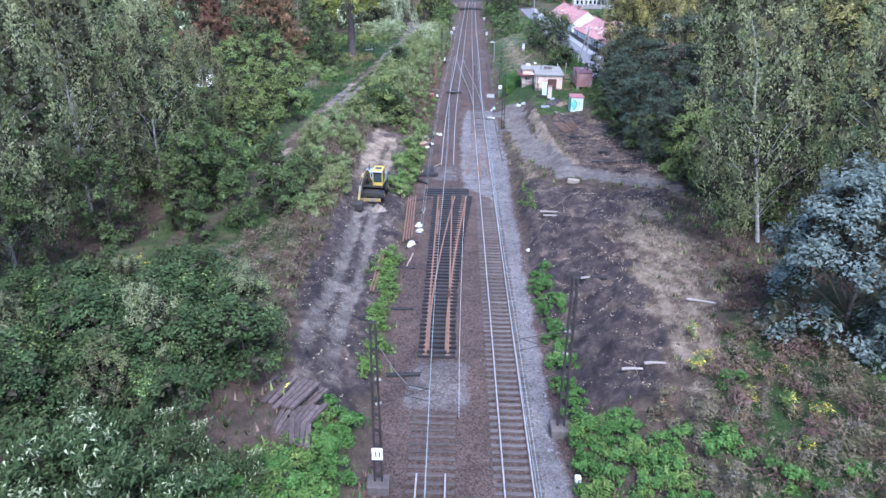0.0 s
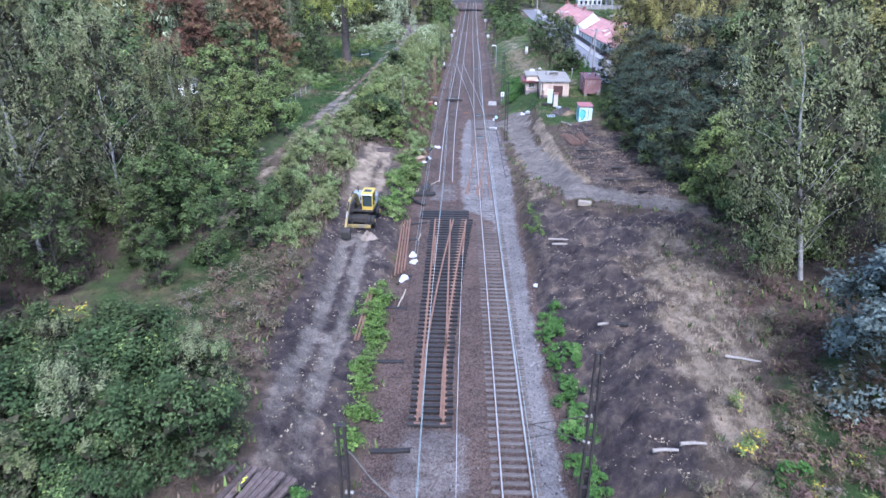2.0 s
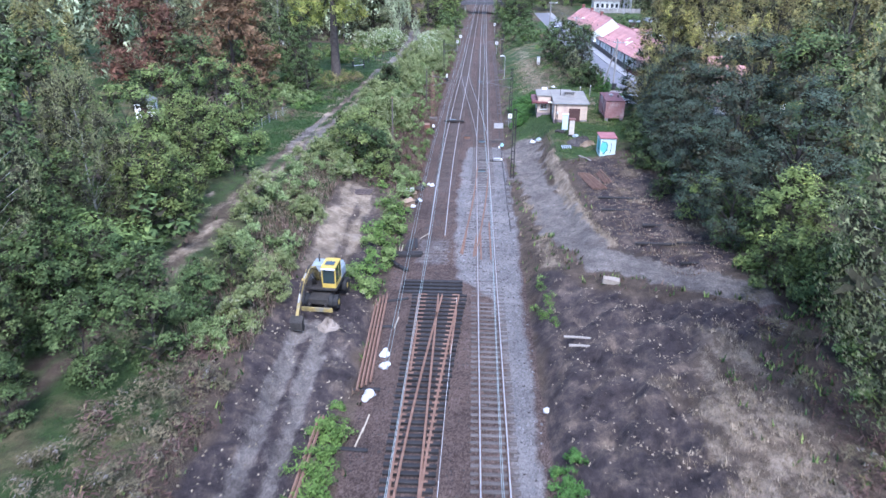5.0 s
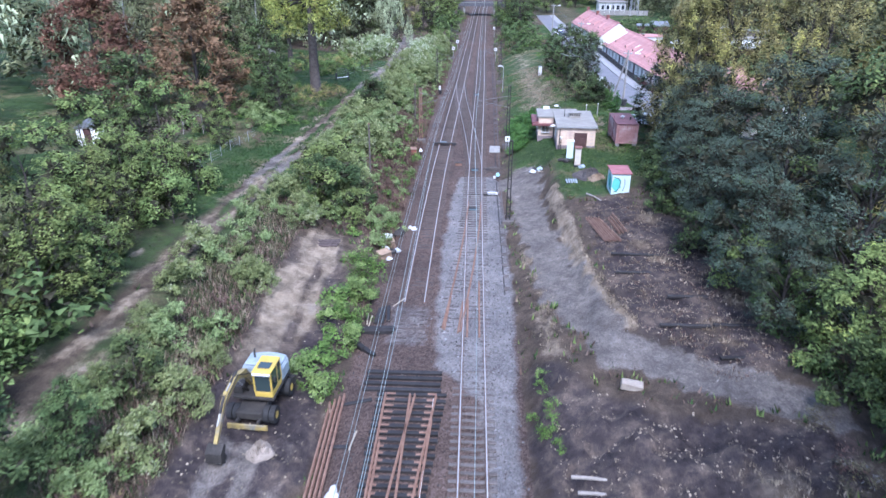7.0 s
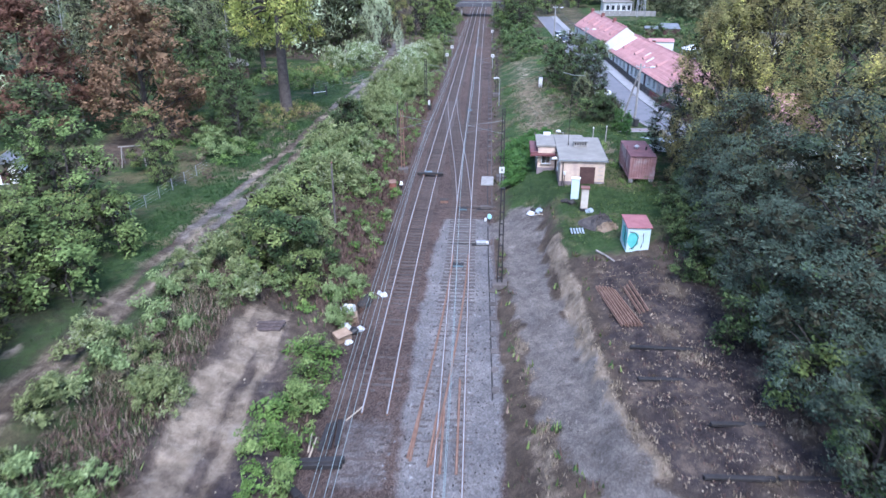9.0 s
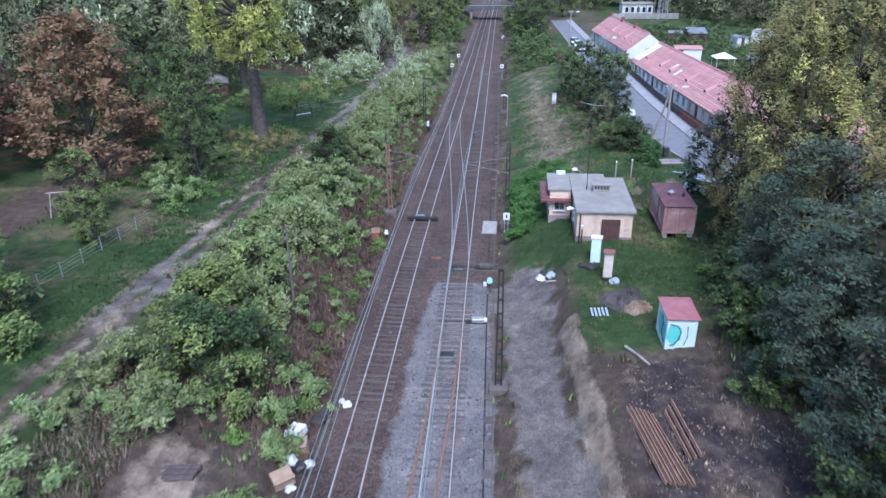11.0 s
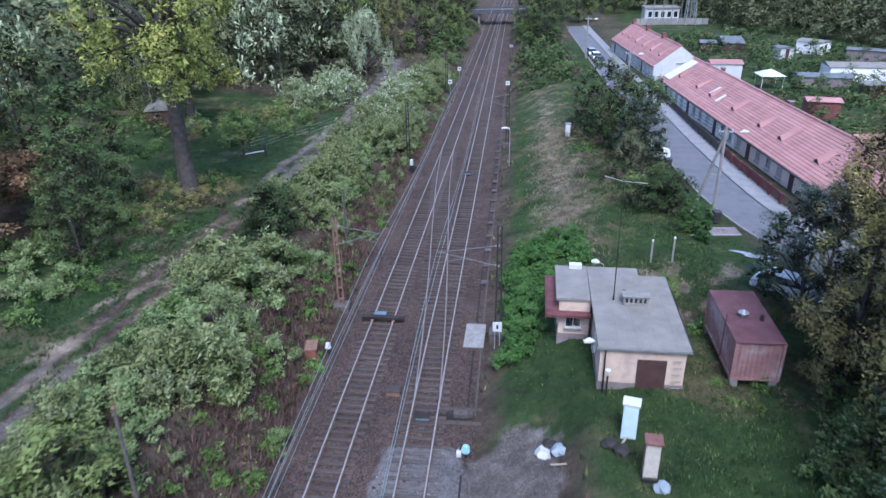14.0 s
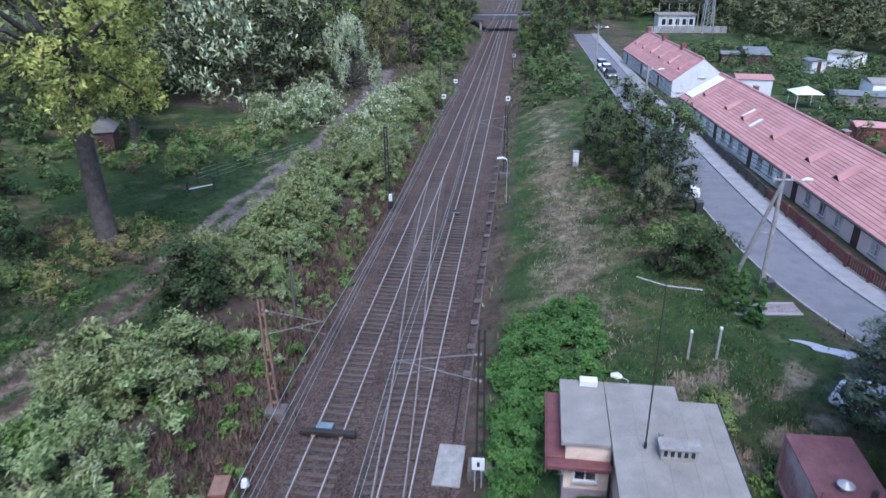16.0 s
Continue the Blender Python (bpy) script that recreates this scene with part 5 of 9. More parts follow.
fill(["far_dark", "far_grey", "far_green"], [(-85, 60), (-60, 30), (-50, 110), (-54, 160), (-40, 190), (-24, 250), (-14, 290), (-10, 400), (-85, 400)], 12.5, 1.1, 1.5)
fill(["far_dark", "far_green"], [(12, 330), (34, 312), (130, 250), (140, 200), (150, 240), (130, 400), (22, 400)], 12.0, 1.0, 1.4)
fill(["far_dark", "far_green", "far_ochre"], [(46, 20), (75, 20), (75, 120), (56, 120), (46, 110)], 9.0, 0.9, 1.2)
fill(["nearbush"], [(-34, 26), (-21, 25.5), (-11.4, 27.5), (-10.9, 33), (-11.8, 38.5), (-20, 41), (-34, 38)], 2.6, 0.8, 1.35, single=("nearbush",))
fill(["bush", "garden_bush", "weed"], [(-33, 60), (-24, 58), (-20.5, 74), (-20.5, 96), (-27, 106), (-33, 106)], 3.2, 0.9, 1.5, single=("bush",))
fill(["scrub", "knot_green", "dryweed", "dryweed", "knot"], [(-17.6, 58), (-11.6, 58), (-11.8, 78), (-12.0, 95), (-16.1, 97), (-17.4, 80)], 1.75, 0.5, 1.0)
fill(["dryweed", "scrub", "scrub"], [(-14.5, 38), (-11, 40), (-11.6, 58), (-15, 58), (-18, 48)], 1.6, 0.8, 1.2)
fill(["knot_green", "knot_green", "bush", "knot"], [(-7.4, 93), (-13.6, 90), (-13.4, 112), (-8.0, 112)], 1.95, 0.75, 1.2)
fill(["knot", "knot", "knot_green", "knot_green", "weed"], [(-8.0, 112), (-13.2, 112), (-12.4, 130), (-11.0, 150), (-10.0, 175), (-8.6, 200), (-6.5, 230), (-3.8, 230), (-4.6, 200), (-5.6, 172), (-7.0, 150), (-8.0, 130)], 1.95, 0.75, 1.4)
fill(["dryweed", "weed", "knot_green", "weed_bright", "weed_bright"], [(-3.9, 90), (-7.4, 92), (-8.4, 110), (-8.2, 130), (-6.8, 150), (-5.4, 172), (-4.2, 200), (-2.4, 230), (-1.4, 230), (-2.0, 200), (-2.9, 172), (-3.4, 150), (-3.7, 120)], 1.45, 0.4, 0.8)
fill(["weed_bright", "weed"], [(-5.3, 36), (-4.4, 36), (-4.5, 50), (-5.0, 57), (-5.9, 55), (-5.8, 44)], 0.75, 0.5, 0.85)
fill(["weed_bright", "bush_small", "weed"], [(-7.0, 70), (-5.4, 69), (-4.5, 76), (-4.3, 88), (-6.2, 90), (-6.6, 82)], 1.2, 0.6, 1.0)
fill(["lush", "lush", "weed"], [(7.3, 10), (7.3, 31), (9.8, 31.5), (12.0, 27), (13, 10)], 0.8, 0.5, 0.8)
fill(["scrub", "scrub", "dryweed", "dryweed", "lush"], [(10.6, 30.5), (14.5, 31), (17, 37), (19.5, 41), (24, 34), (26, 12), (13, 10), (12.0, 27)], 1.5, 0.6, 1.05)
fill(["lush"], [(7.1, 31), (7.1, 52), (8.2, 52), (8.6, 31)], 0.85, 0.4, 0.7)
fill(["weed"], [(7.4, 64), (7.4, 73), (8.6, 72), (8.8, 65)], 0.9, 0.3, 0.5)
fill(["lush"], [(8.8, 120), (9.0, 137), (15.0, 138.5), (14.2, 128), (11.0, 125.2), (10.6, 121)], 0.8, 0.6, 0.95)
for x, y, s in ((23.0, 74, 0.5), (23.2, 80, 0.6), (23.0, 87, 0.62), (23.4, 94, 0.6), (24.6, 101, 0.6)):
    plant("robinia", x, y, s)
fill(["darkbush", "bush_small", "darkbush"], [(20.4, 93), (20.9, 101), (22.2, 108), (24.6, 114), (30, 114), (28, 93)], 1.9, 0.45, 0.9)
plant("robinia", 26.8, 123.2, 0.6)
plant("robinia", 29.6, 126.2, 0.55)
plant("poplar", 27.5, 111.5, 0.95)
plant("poplar", 26.0, 107.5, 0.85)
plant("poplar", 26.2, 115.5, 0.8)
plant("dark", -21.0, 60.5, 0.42)
plant("dark", -23.5, 55.5, 0.48)
plant("dark", -25.0, 62.0, 0.5)
plant("poplar", 30.5, 119, 0.9)
plant("bush", 18.6, 123.6, 0.55)
plant("bush", 19.2, 125.4, 0.45)
fill(["scrub", "dryweed", "dryweed"], [(14.5, 14), (15.5, 32), (19, 38), (23, 40), (28, 30), (28, 14)], 1.9, 0.4, 0.75)
fill(["dryweed", "scrub", "dryweed", "scrub"], [(14, 12), (14.2, 30), (17, 34), (20, 50), (21, 66), (23, 64), (24, 46), (22, 30), (24, 12)], 1.7, 0.6, 1.1)
fill(["bush", "darkbush", "bush_small"], [(23, 52), (22, 64), (21.2, 72), (21.4, 90), (22.6, 98), (24.6, 112), (30, 112), (30, 52)], 2.8, 0.7, 1.15, single=("bush", "darkbush"))
fill(["dryweed", "weed", "scrub", "dryweed"], [(16, 140), (15.5, 180), (19, 200), (24, 200), (24, 165), (22.5, 146)], 2.4, 0.7, 1.2)
fill(["garden_bush", "weed", "dryweed"], [(11, 205), (10.5, 300), (20, 300), (22, 205)], 2.6, 0.8, 1.4)
fill(["garden_bush", "bush_small", "weed"], [(-3, 232), (-9, 232), (-8, 300), (-1, 300)], 2.6, 0.8, 1.4)
fill(["garden_bush"], [(46, 150), (50, 205), (44, 214), (46, 250), (66, 254), (84, 226), (84, 150)], 4.2, 0.6, 1.1)
fill(["garden_bush"], [(37, 241), (60, 241), (60, 244.5), (37, 244.5)], 1.9, 0.75, 0.85)
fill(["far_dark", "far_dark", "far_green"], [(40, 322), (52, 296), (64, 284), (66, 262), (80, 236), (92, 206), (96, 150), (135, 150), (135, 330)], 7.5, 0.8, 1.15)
fill(["knot_green", "weed", "dryweed"], [(-31, 124), (-22, 112), (-21, 126), (-22, 138), (-30, 138)], 2.2, 0.8, 1.1)
fill(["yellow_weed", "dryweed", "yellow_weed", "weed"], [(-28, 136), (-19.5, 134), (-16.5, 139), (-17, 146), (-20, 148), (-28, 146)], 1.5, 0.6, 1.0)
fill(["yellow_weed", "weed", "bush_small", "dryweed"], [(-30, 160), (-21, 158), (-15, 172), (-16, 178), (-30, 178)], 2.3, 0.7, 1.2)
fill(["bush_small", "weed", "yellow_weed", "garden_bush"], [(-52, 140), (-30, 146), (-30, 176), (-52, 186)], 3.6, 0.7, 1.2)
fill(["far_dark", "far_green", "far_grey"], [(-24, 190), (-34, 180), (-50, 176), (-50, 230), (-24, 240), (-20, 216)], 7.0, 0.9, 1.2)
fill(["lush", "weed", "lush"], [(-9.8, 16), (-5.2, 16), (-5.2, 31), (-6.8, 31.8), (-7.4, 28), (-9.8, 26)], 0.8, 0.5, 0.9)
fill(["weed", "dryweed"], [(19.5, 113), (20, 123), (26, 127), (30, 124), (24.6, 112)], 1.9, 0.4, 0.75)
fill(["dryweed", "weed", "scrub"], [(-22, 122), (-18.2, 124), (-17.6, 135), (-22, 137)], 1.6, 0.5, 0.9)

for x, y, s in ((14.6, 32.6, 1.0), (15.2, 33.2, 0.8), (14.9, 36.0, 0.9), (17.5, 28.5, 1.0), (16.2, 29.6, 0.7), (18.4, 31, 0.8), (19, 27.5, 0.9), (17, 25.5, 0.8), (-23.8, 42.5, 1.6), (-22.6, 43.6, 1.3)):
    plant("flower", x, y, s)

gather()

# ---- masts, wires and lineside ----
def block(name, lo, hi, mat, parent, label="", bevel=0.01, m=None):
    return part(name, box(bmesh.new(), lo, hi, bevel, m), mat, parent, label)


ARM_STEEL = mottled("arm_steel", (0.12, 0.125, 0.125), (0.2, 0.205, 0.2), 2, 20, 0.7, 0.3)


def mast(x, y, height=8.6, arm=None, sign=True, label="dark lattice mast of two steel channels on a concrete foot", z=None, steel=None):
    """A ladder mast: two channels with battens; arm: how far its bracket reaches, to the right when positive."""
    t = thing("catenary_mast", label, "catenary mast", pose(x, y, surface(x, y) if z is None else z), "masts along the railway")
    steel = steel or MAST_STEEL
    block("foot", (-0.6, -0.5, -0.5), (0.6, 0.5, 0.55), SLEEPER_CONCRETE, t, "weathered concrete foot", 0.06)
    for s in (-1, 1):
        bm = bmesh.new()
        w0, w1 = 0.19, 0.12
        for a, b in ((0.4, height),):
            verts = []
            for z, w in ((a, w0), (b, w1)):
                for dx, dy in ((-0.05, -0.09), (0.05, -0.09), (0.05, 0.09), (-0.05, 0.09)):
                    verts.append(bm.verts.new((s * w + dx, dy, z)))
            for k in range(4):
                bm.faces.new((verts[k], verts[(k + 1) % 4], verts[4 + (k + 1) % 4], verts[4 + k]))
            bm.faces.new(verts[4:])
        part("channel", bm, steel, t)
    for k, z in enumerate(np.arange(0.9, height, 0.95)):
        w = 0.19 - 0.07 * z / height
        part("batten", box(bmesh.new(), (-w, -0.076, z), (w, 0.076, z + 0.08)), steel, t)
    block("cap", (-0.18, -0.1, height), (0.18, 0.1, height + 0.05), MAST_STEEL, t)
    if sign:
        block("sign_plate", (-0.28, -0.12, 2.0), (0.28, -0.09, 2.75), WHITE_PAINT, t, "white number plate with dark bars")
        for k in (-0.1, 0.08):
            block("sign_bar", (k, -0.126, 2.2), (k + 0.06, -0.121, 2.55), BLACK_PAINT, t, bevel=0)
    if arm:
        bm = bmesh.new()
        rod(bm, (0, 0, 6.9), (arm, 0.2, 6.2), 0.026, sides=6)
        rod(bm, (0, 0, 5.4), (arm * 0.98, 0.2, 6.25), 0.026, sides=6)
        rod(bm, (arm * 0.55, 0.1, 5.85), (arm * 1.02, 0.2, 5.45), 0.02, sides=5)
        part("bracket_arm", bm, MAST_STEEL if y < 60 else ARM_STEEL, t)
        for a, b in (((0.0, 0, 6.9), (0.3 * np.sign(arm), 0.02, 6.83)), ((0, 0, 5.4), (0.3 * np.sign(arm), 0.03, 5.48))):
            part("insulator", rod(bmesh.new(), a, b, 0.08, 0.06, 8), CONCRETE, t)
    return t


mast(6.65, 31.1, 10.1, -2.7, False)
old_mast = mast(-3.42, 26.4, 10.0, 2.7)
part("slack_cable", pipe(bmesh.new(), [(-0.1, 0, 9.9), (-0.2, 0.1, 9.2), (0.3, 0.3, 8.4), (0.9, 0.6, 7.0), (1.6, 0.8, 5.9), (2.7, 0.8, 5.6)], [0.02] * 6, 5), ARM_STEEL, old_mast, "slack pale cable")
mast(7.2, 98.9, 8.6, None, False)
mast(8.15, 124.0, 8.2, -4.0, False)
board = thing("signal_board", "white board on two pale legs before the mast", "signal", pose(8.1, 122.9, surface(8.1, 122.9)))
for x in (-0.16, 0.16):
    block("leg", (x - 0.04, -0.04, -0.2), (x + 0.04, 0.04, 1.3), GALVANISED, board)
block("board", (-0.3, -0.06, 1.2), (0.3, 0.0, 1.9), WHITE_PAINT, board)
block("bar", (-0.06, -0.072, 1.4), (0.08, -0.062, 1.7), BLACK_PAINT, board, bevel=0)
mast(-3.6, 128.2, 7.6, 3.2, False, "slim rusty lattice mast among weeds", steel=RUST)
mast(-3.3, 164, 7.6, 3.6, False)
mast(8.7, 172, 8.0, -3.4, False)
mast(-2.0, 205, 8.0, 3.4, False)
mast(9.4, 232, 8.0, -3.4, False)


def lattice_post(x, y, height):
    t = thing("concrete_post", "slim weathered concrete pole standing in the weeds", "pole", pose(x, y, surface(x, y)))
    part("shaft", rod(bmesh.new(), (0, 0, -0.3), (0.05, 0.02, height), 0.1, 0.07, 8), SLEEPER_CONCRETE, t)
    part("cap", rod(bmesh.new(), (0.05, 0.02, height), (0.05, 0.02, height + 0.12), 0.12, 0.06, 8), RUST, t)
    return t


lattice_post(-7.4, 105.6, 6.2)
lattice_post(-5.2, 137.5, 5.5)


def wire(axis, y0, y1, height, offset=0.0, r=0.012, name="contact_wire", sag=0.0, label="thin overhead contact wire", lateral=0.0):
    pts = track_points(axis, y0, y1, offset, height, 4.0)
    pts = [(p[0] + lateral * math.sin(k * 0.35), p[1], p[2] - sag * math.sin(math.pi * ((p[1] - 31.9) % 46.0) / 46.0)) for k, p in enumerate(pts)]
    v, f = sweep(pts, [(r, -r), (r, r), (-r, r), (-r, -r)])
    t = thing(name, label, "overhead wire")
    child("wire", mesh_of("wire", v, f, WIRE), t)
    return t


wire(RIGHT_AXIS, -15, 420, 5.5, lateral=0.12)
wire(RIGHT_AXIS, -15, 420, 6.7, sag=0.7, name="carrier_wire", label="sagging carrier wire over the line", lateral=0.1)
wire(LEFT_AXIS, -15, 420, 5.5, lateral=0.15)
wire(LEFT_AXIS, -15, 420, 6.7, sag=0.7, name="carrier_wire", label="sagging carrier wire over the line", lateral=0.1)
wire(LEFT_AXIS, 60, 300, 0.5, -2.35, 0.012, "signal_wire", label="pair of low signal wires beside the line")
wire(LEFT_AXIS, 60, 300, 0.35, -2.15, 0.012, "signal_wire", label="pair of low signal wires beside the line")

# stakes that carry the signal wires
stake = thing("wire_stake", "short steel stake carrying signal wires", "stake", pose(-2.95, 92, 0), "stakes along the line")
part("stake", box(bmesh.new(), (-0.03, -0.03, -0.2), (0.03, 0.03, 0.5), 0.005), MAST_STEEL, stake)
for y in np.arange(101, 240, 9.0):
    copy_thing(stake, pose(float(axis_at(LEFT_AXIS, y)) - 2.25, y, float(rail_level(y))))

# cable trough on the right
trough = thing("cable_trough", "open concrete cable trough filled with dirt", "cable trough", kind="structure")
for side in (-0.24, 0.24):
    for y0, y1 in ((84, 111.5), (116.3, 123.2), (126.8, 210)):
        pts = [(float(axis_at(RIGHT_AXIS, y)) + 2.72 + side, y, float(rail_level(y)) + 0.02) for y in np.linspace(y0, y1, 14)]
        v, f = sweep(pts, [(0.05, -0.2), (0.05, 0.1), (-0.05, 0.1), (-0.05, -0.2)])
        child("trough_side", mesh_of("trough_side", v, f, MAST_STEEL if side < 0 else SLEEPER_CONCRETE), trough)
for y in list(np.arange(85, 100, 2.2)) + list(np.arange(133, 200, 3.1)):
    block("lid", (-0.26, -0.3, 0.12), (0.26, 0.3, 0.17), SLEEPER_CONCRETE, trough, m=pose(float(axis_at(RIGHT_AXIS, y)) + 2.72, y, float(rail_level(y)), 0, 0, RNG.normal() * 4))

slab = thing("concrete_slab", "pale concrete slab over a trench beside the line", "slab", pose(6.55, 124.9, 0.1, 0, 0, -2))
block("slab", (-0.7, -1.5, 0.0), (0.7, 1.5, 0.14), CONCRETE, slab, bevel=0.03)
for z in (-0.12,):
    block("bearer", (-0.6, -1.3, z), (0.6, -1.1, 0.0), CONCRETE, slab)
    block("bearer", (-0.6, 1.1, z), (0.6, 1.3, 0.0), CONCRETE, slab)

# stop beam across the left line, with a blue lamp box
stop = thing("stop_beam", "dark steel stop beam clamped across the rails with a blue box", "buffer stop", pose(float(axis_at(LEFT_AXIS, 126.6)), 126.6, 0.24, 0, 0, -2))
block("beam", (-1.55, -0.16, 0.02), (1.55, 0.16, 0.3), MAST_STEEL, stop, bevel=0.03)
for s in (-1, 1):
    block("clamp", (s * HALF_GAUGE - 0.12, -0.28, -0.06), (s * HALF_GAUGE + 0.12, 0.28, 0.06), RUST, stop)
BLUE_PAINT = mottled("blue_paint", (0.085, 0.13, 0.15), (0.15, 0.21, 0.235), 3, 25, 0.6)
block("lamp_box", (-0.75, 0.2, 0.0), (0.15, 0.7, 0.25), BLUE_PAINT, stop, "faded blue box")

# point machines and track boxes
def point_machine(x, y, turn, label, steel=None):
    t = thing("point_machine", label, "point machine", pose(x, y, 0.05, 0, 0, turn))
    block("base_plate", (-0.85, -0.25, 0), (0.7, 0.25, 0.08), MAST_STEEL, t)
    block("housing", (-0.45, -0.24, 0.08), (0.45, 0.24, 0.42), steel or GALVANISED, t, "" if steel else "pale grey housing", 0.05)
    block("cap", (0.45, -0.16, 0.12), (0.68, 0.16, 0.34), steel or WHITE_PAINT, t)
    part("throw_rod", rod(bmesh.new(), (-0.5, 0, 0.14), (-2.9, 0, 0.1), 0.03, sides=6), MAST_STEEL, t)
    return t


point_machine(5.75, 107.2, 1, "pale grey point machine beside the rails")
far_machine = point_machine(6.15, 116.2, 0, "rusty point machine with wooden bearers", SLEEPER_CONCRETE)
block("bearer", (-1.3, -0.75, -0.08), (1.4, -0.45, 0.1), SLEEPER_WOOD, far_machine)
block("bearer", (-1.3, 0.5, -0.08), (1.4, 0.8, 0.1), SLEEPER_WOOD, far_machine)
for x, y, w in ((3.75, 102.6, 0.9), (3.9, 115.9, 0.8), (4.1, 160, 0.8)):
    tb = thing("track_box", "dull blue-green box between the rails", "track box", pose(x, y, 0.1))
    block("box", (-w / 2, -0.24, 0), (w / 2, 0.24, 0.2), BLUE_PAINT, tb, bevel=0.03)
    block("lid", (-w / 2 - 0.03, -0.27, 0.2), (w / 2 + 0.03, 0.27, 0.23), MAST_STEEL, tb)
crate = thing("junction_box", "low rusty junction box between the lines", "junction box", pose(1.85, 118.2, 0.02))
block("box", (-0.42, -0.3, 0), (0.42, 0.3, 0.3), RUST, crate, bevel=0.02)
block("lid", (-0.46, -0.34, 0.3), (0.46, 0.34, 0.35), SLEEPER_WOOD, crate)
lamp = thing("signal_lamp", "turquoise and white lamp on a short post", "signal lamp", pose(6.6, 112.9, 0.0))
part("post", rod(bmesh.new(), (0, 0, 0), (0, 0, 0.5), 0.06), MAST_STEEL, lamp)
part("lantern", rod(bmesh.new(), (0, -0.16, 0.62), (0, 0.16, 0.62), 0.24, 0.2, 12), mottled("turquoise_enamel", (0.2, 0.42, 0.42), (0.4, 0.62, 0.62), 3, 20, 0.4), lamp)
block("shade", (-0.5, -0.1, 0.1), (-0.25, 0.15, 0.4), WHITE_PAINT, lamp)
red = thing("relay_cabinet", "rust-red relay cabinet in the weeds", "cabinet", pose(-4.1, 121.6, surface(-4.1, 121.6), 0, 0, 8))
block("body", (-0.35, -0.6, -0.1), (0.35, 0.6, 0.8), mottled("faded_red_paint", (0.14, 0.05, 0.035), (0.25, 0.10, 0.075), 2, 20, 0.7), red, bevel=0.03)
block("lid", (-0.4, -0.65, 0.8), (0.4, 0.65, 0.86), RUST, red)
ball = thing("lamp_globe", "white globe lamp on a stub beside the line", "lamp", pose(-3.2, 122.3, 0.0))
part("globe", rod(bmesh.new(), (0, 0, 0.5), (0, 0, 0.85), 0.22, 0.14, 12), WHITE_PAINT, ball)
part("stub", rod(bmesh.new(), (0, 0, -0.1), (0, 0, 0.52), 0.07), MAST_STEEL, ball)


def dwarf_signal(x, y, h=2.4, label="white square signal board on a slim post"):
    t = thing("signal_board", label, "signal", pose(x, y, surface(x, y)), "signal boards along the line")
    part("post", rod(bmesh.new(), (0, 0, -0.2), (0, 0, h), 0.05, 0.05, 6), GALVANISED, t)
    block("board", (-0.35, -0.05, h - 0.55), (0.35, 0.0, h + 0.15), WHITE_PAINT, t)
    block("bar", (-0.2, -0.062, h - 0.3), (0.2, -0.052, h - 0.1), BLACK_PAINT, t, bevel=0)
    return t


dwarf_signal(-1.5, 206, 3.0)
dwarf_signal(-0.9, 222, 2.6)
dwarf_signal(8.7, 205, 3.0)
dwarf_signal(9.5, 250, 3.0)
sig = thing("dwarf_signal", "small black dwarf signal with a white cap", "signal", pose(-2.6, 161.4, surface(-2.6, 161.4)))
block("head", (-0.3, -0.2, 0.1), (0.3, 0.2, 0.9), BLACK_PAINT, sig, bevel=0.05)
block("cap", (-0.16, -0.16, 0.9), (0.16, 0.16, 1.6), WHITE_PAINT, sig, bevel=0.03)

# lamp post beside the right line
lp = thing("street_lamp", "slim grey lamp post with a small curved head", "street lamp", pose(8.95, 163.2, surface(8.95, 163.2)))
part("pole", rod(bmesh.new(), (0, 0, -0.3), (0, 0, 4.4), 0.06, 0.045), GALVANISED, lp)
part("head", pipe(bmesh.new(), [(0, 0, 4.35), (-0.1, 0, 4.6), (-0.5, 0, 4.7), (-1.0, 0, 4.62)], [0.04, 0.06, 0.13, 0.09], 8), WHITE_PAINT, lp)
wc = thing("switch_cabinet", "narrow white cabinet on the grassy slope", "cabinet", pose(16.3, 170, surface(16.3, 170)))
block("body", (-0.3, -0.25, -0.1), (0.3, 0.25, 1.6), WHITE_PAINT, wc, bevel=0.05)
block("cap", (-0.34, -0.3, 1.6), (0.34, 0.3, 1.68), GALVANISED, wc)

# bridge over the line
bridge = thing("road_bridge", "dark steel girder bridge on concrete piers", "bridge", kind="structure")
BRIDGE = mottled("bridge_steel", (0.05, 0.052, 0.06), (0.12, 0.12, 0.13), 1.5, 12, 0.7, 0.2)
block("girder", (-14, 312, 2.2), (34, 312.4, 3.5), BRIDGE, bridge)
block("girder", (-14, 319.6, 2.2), (34, 320, 3.5), BRIDGE, bridge)
block("deck", (-14, 312.4, 2.6), (34, 319.6, 3.0), CONCRETE, bridge)
for z in (4.0, 4.45):
    block("handrail", (-14, 312.1, z), (34, 312.2, z + 0.1), BRIDGE, bridge)
for x in np.arange(-14, 34, 2.0):
    block("rail_post", (x, 312.1, 3.5), (x + 0.1, 312.2, 4.5), BRIDGE, bridge)
for x in (-0.6, 10.9):
    for y in (313, 319):
        block("pier", (x - 0.3, y - 0.3, -2), (x + 0.3, y + 0.3, 2.3), CONCRETE, bridge)
    block("cross_head", (x - 0.45, 312.6, 1.9), (x + 0.45, 319.5, 2.25), CONCRETE, bridge)
for s in (-12, 22):
    block("abutment", (s - 3, 311.5, -2), (s + 3, 320.5, 2.2), CONCRETE, bridge)

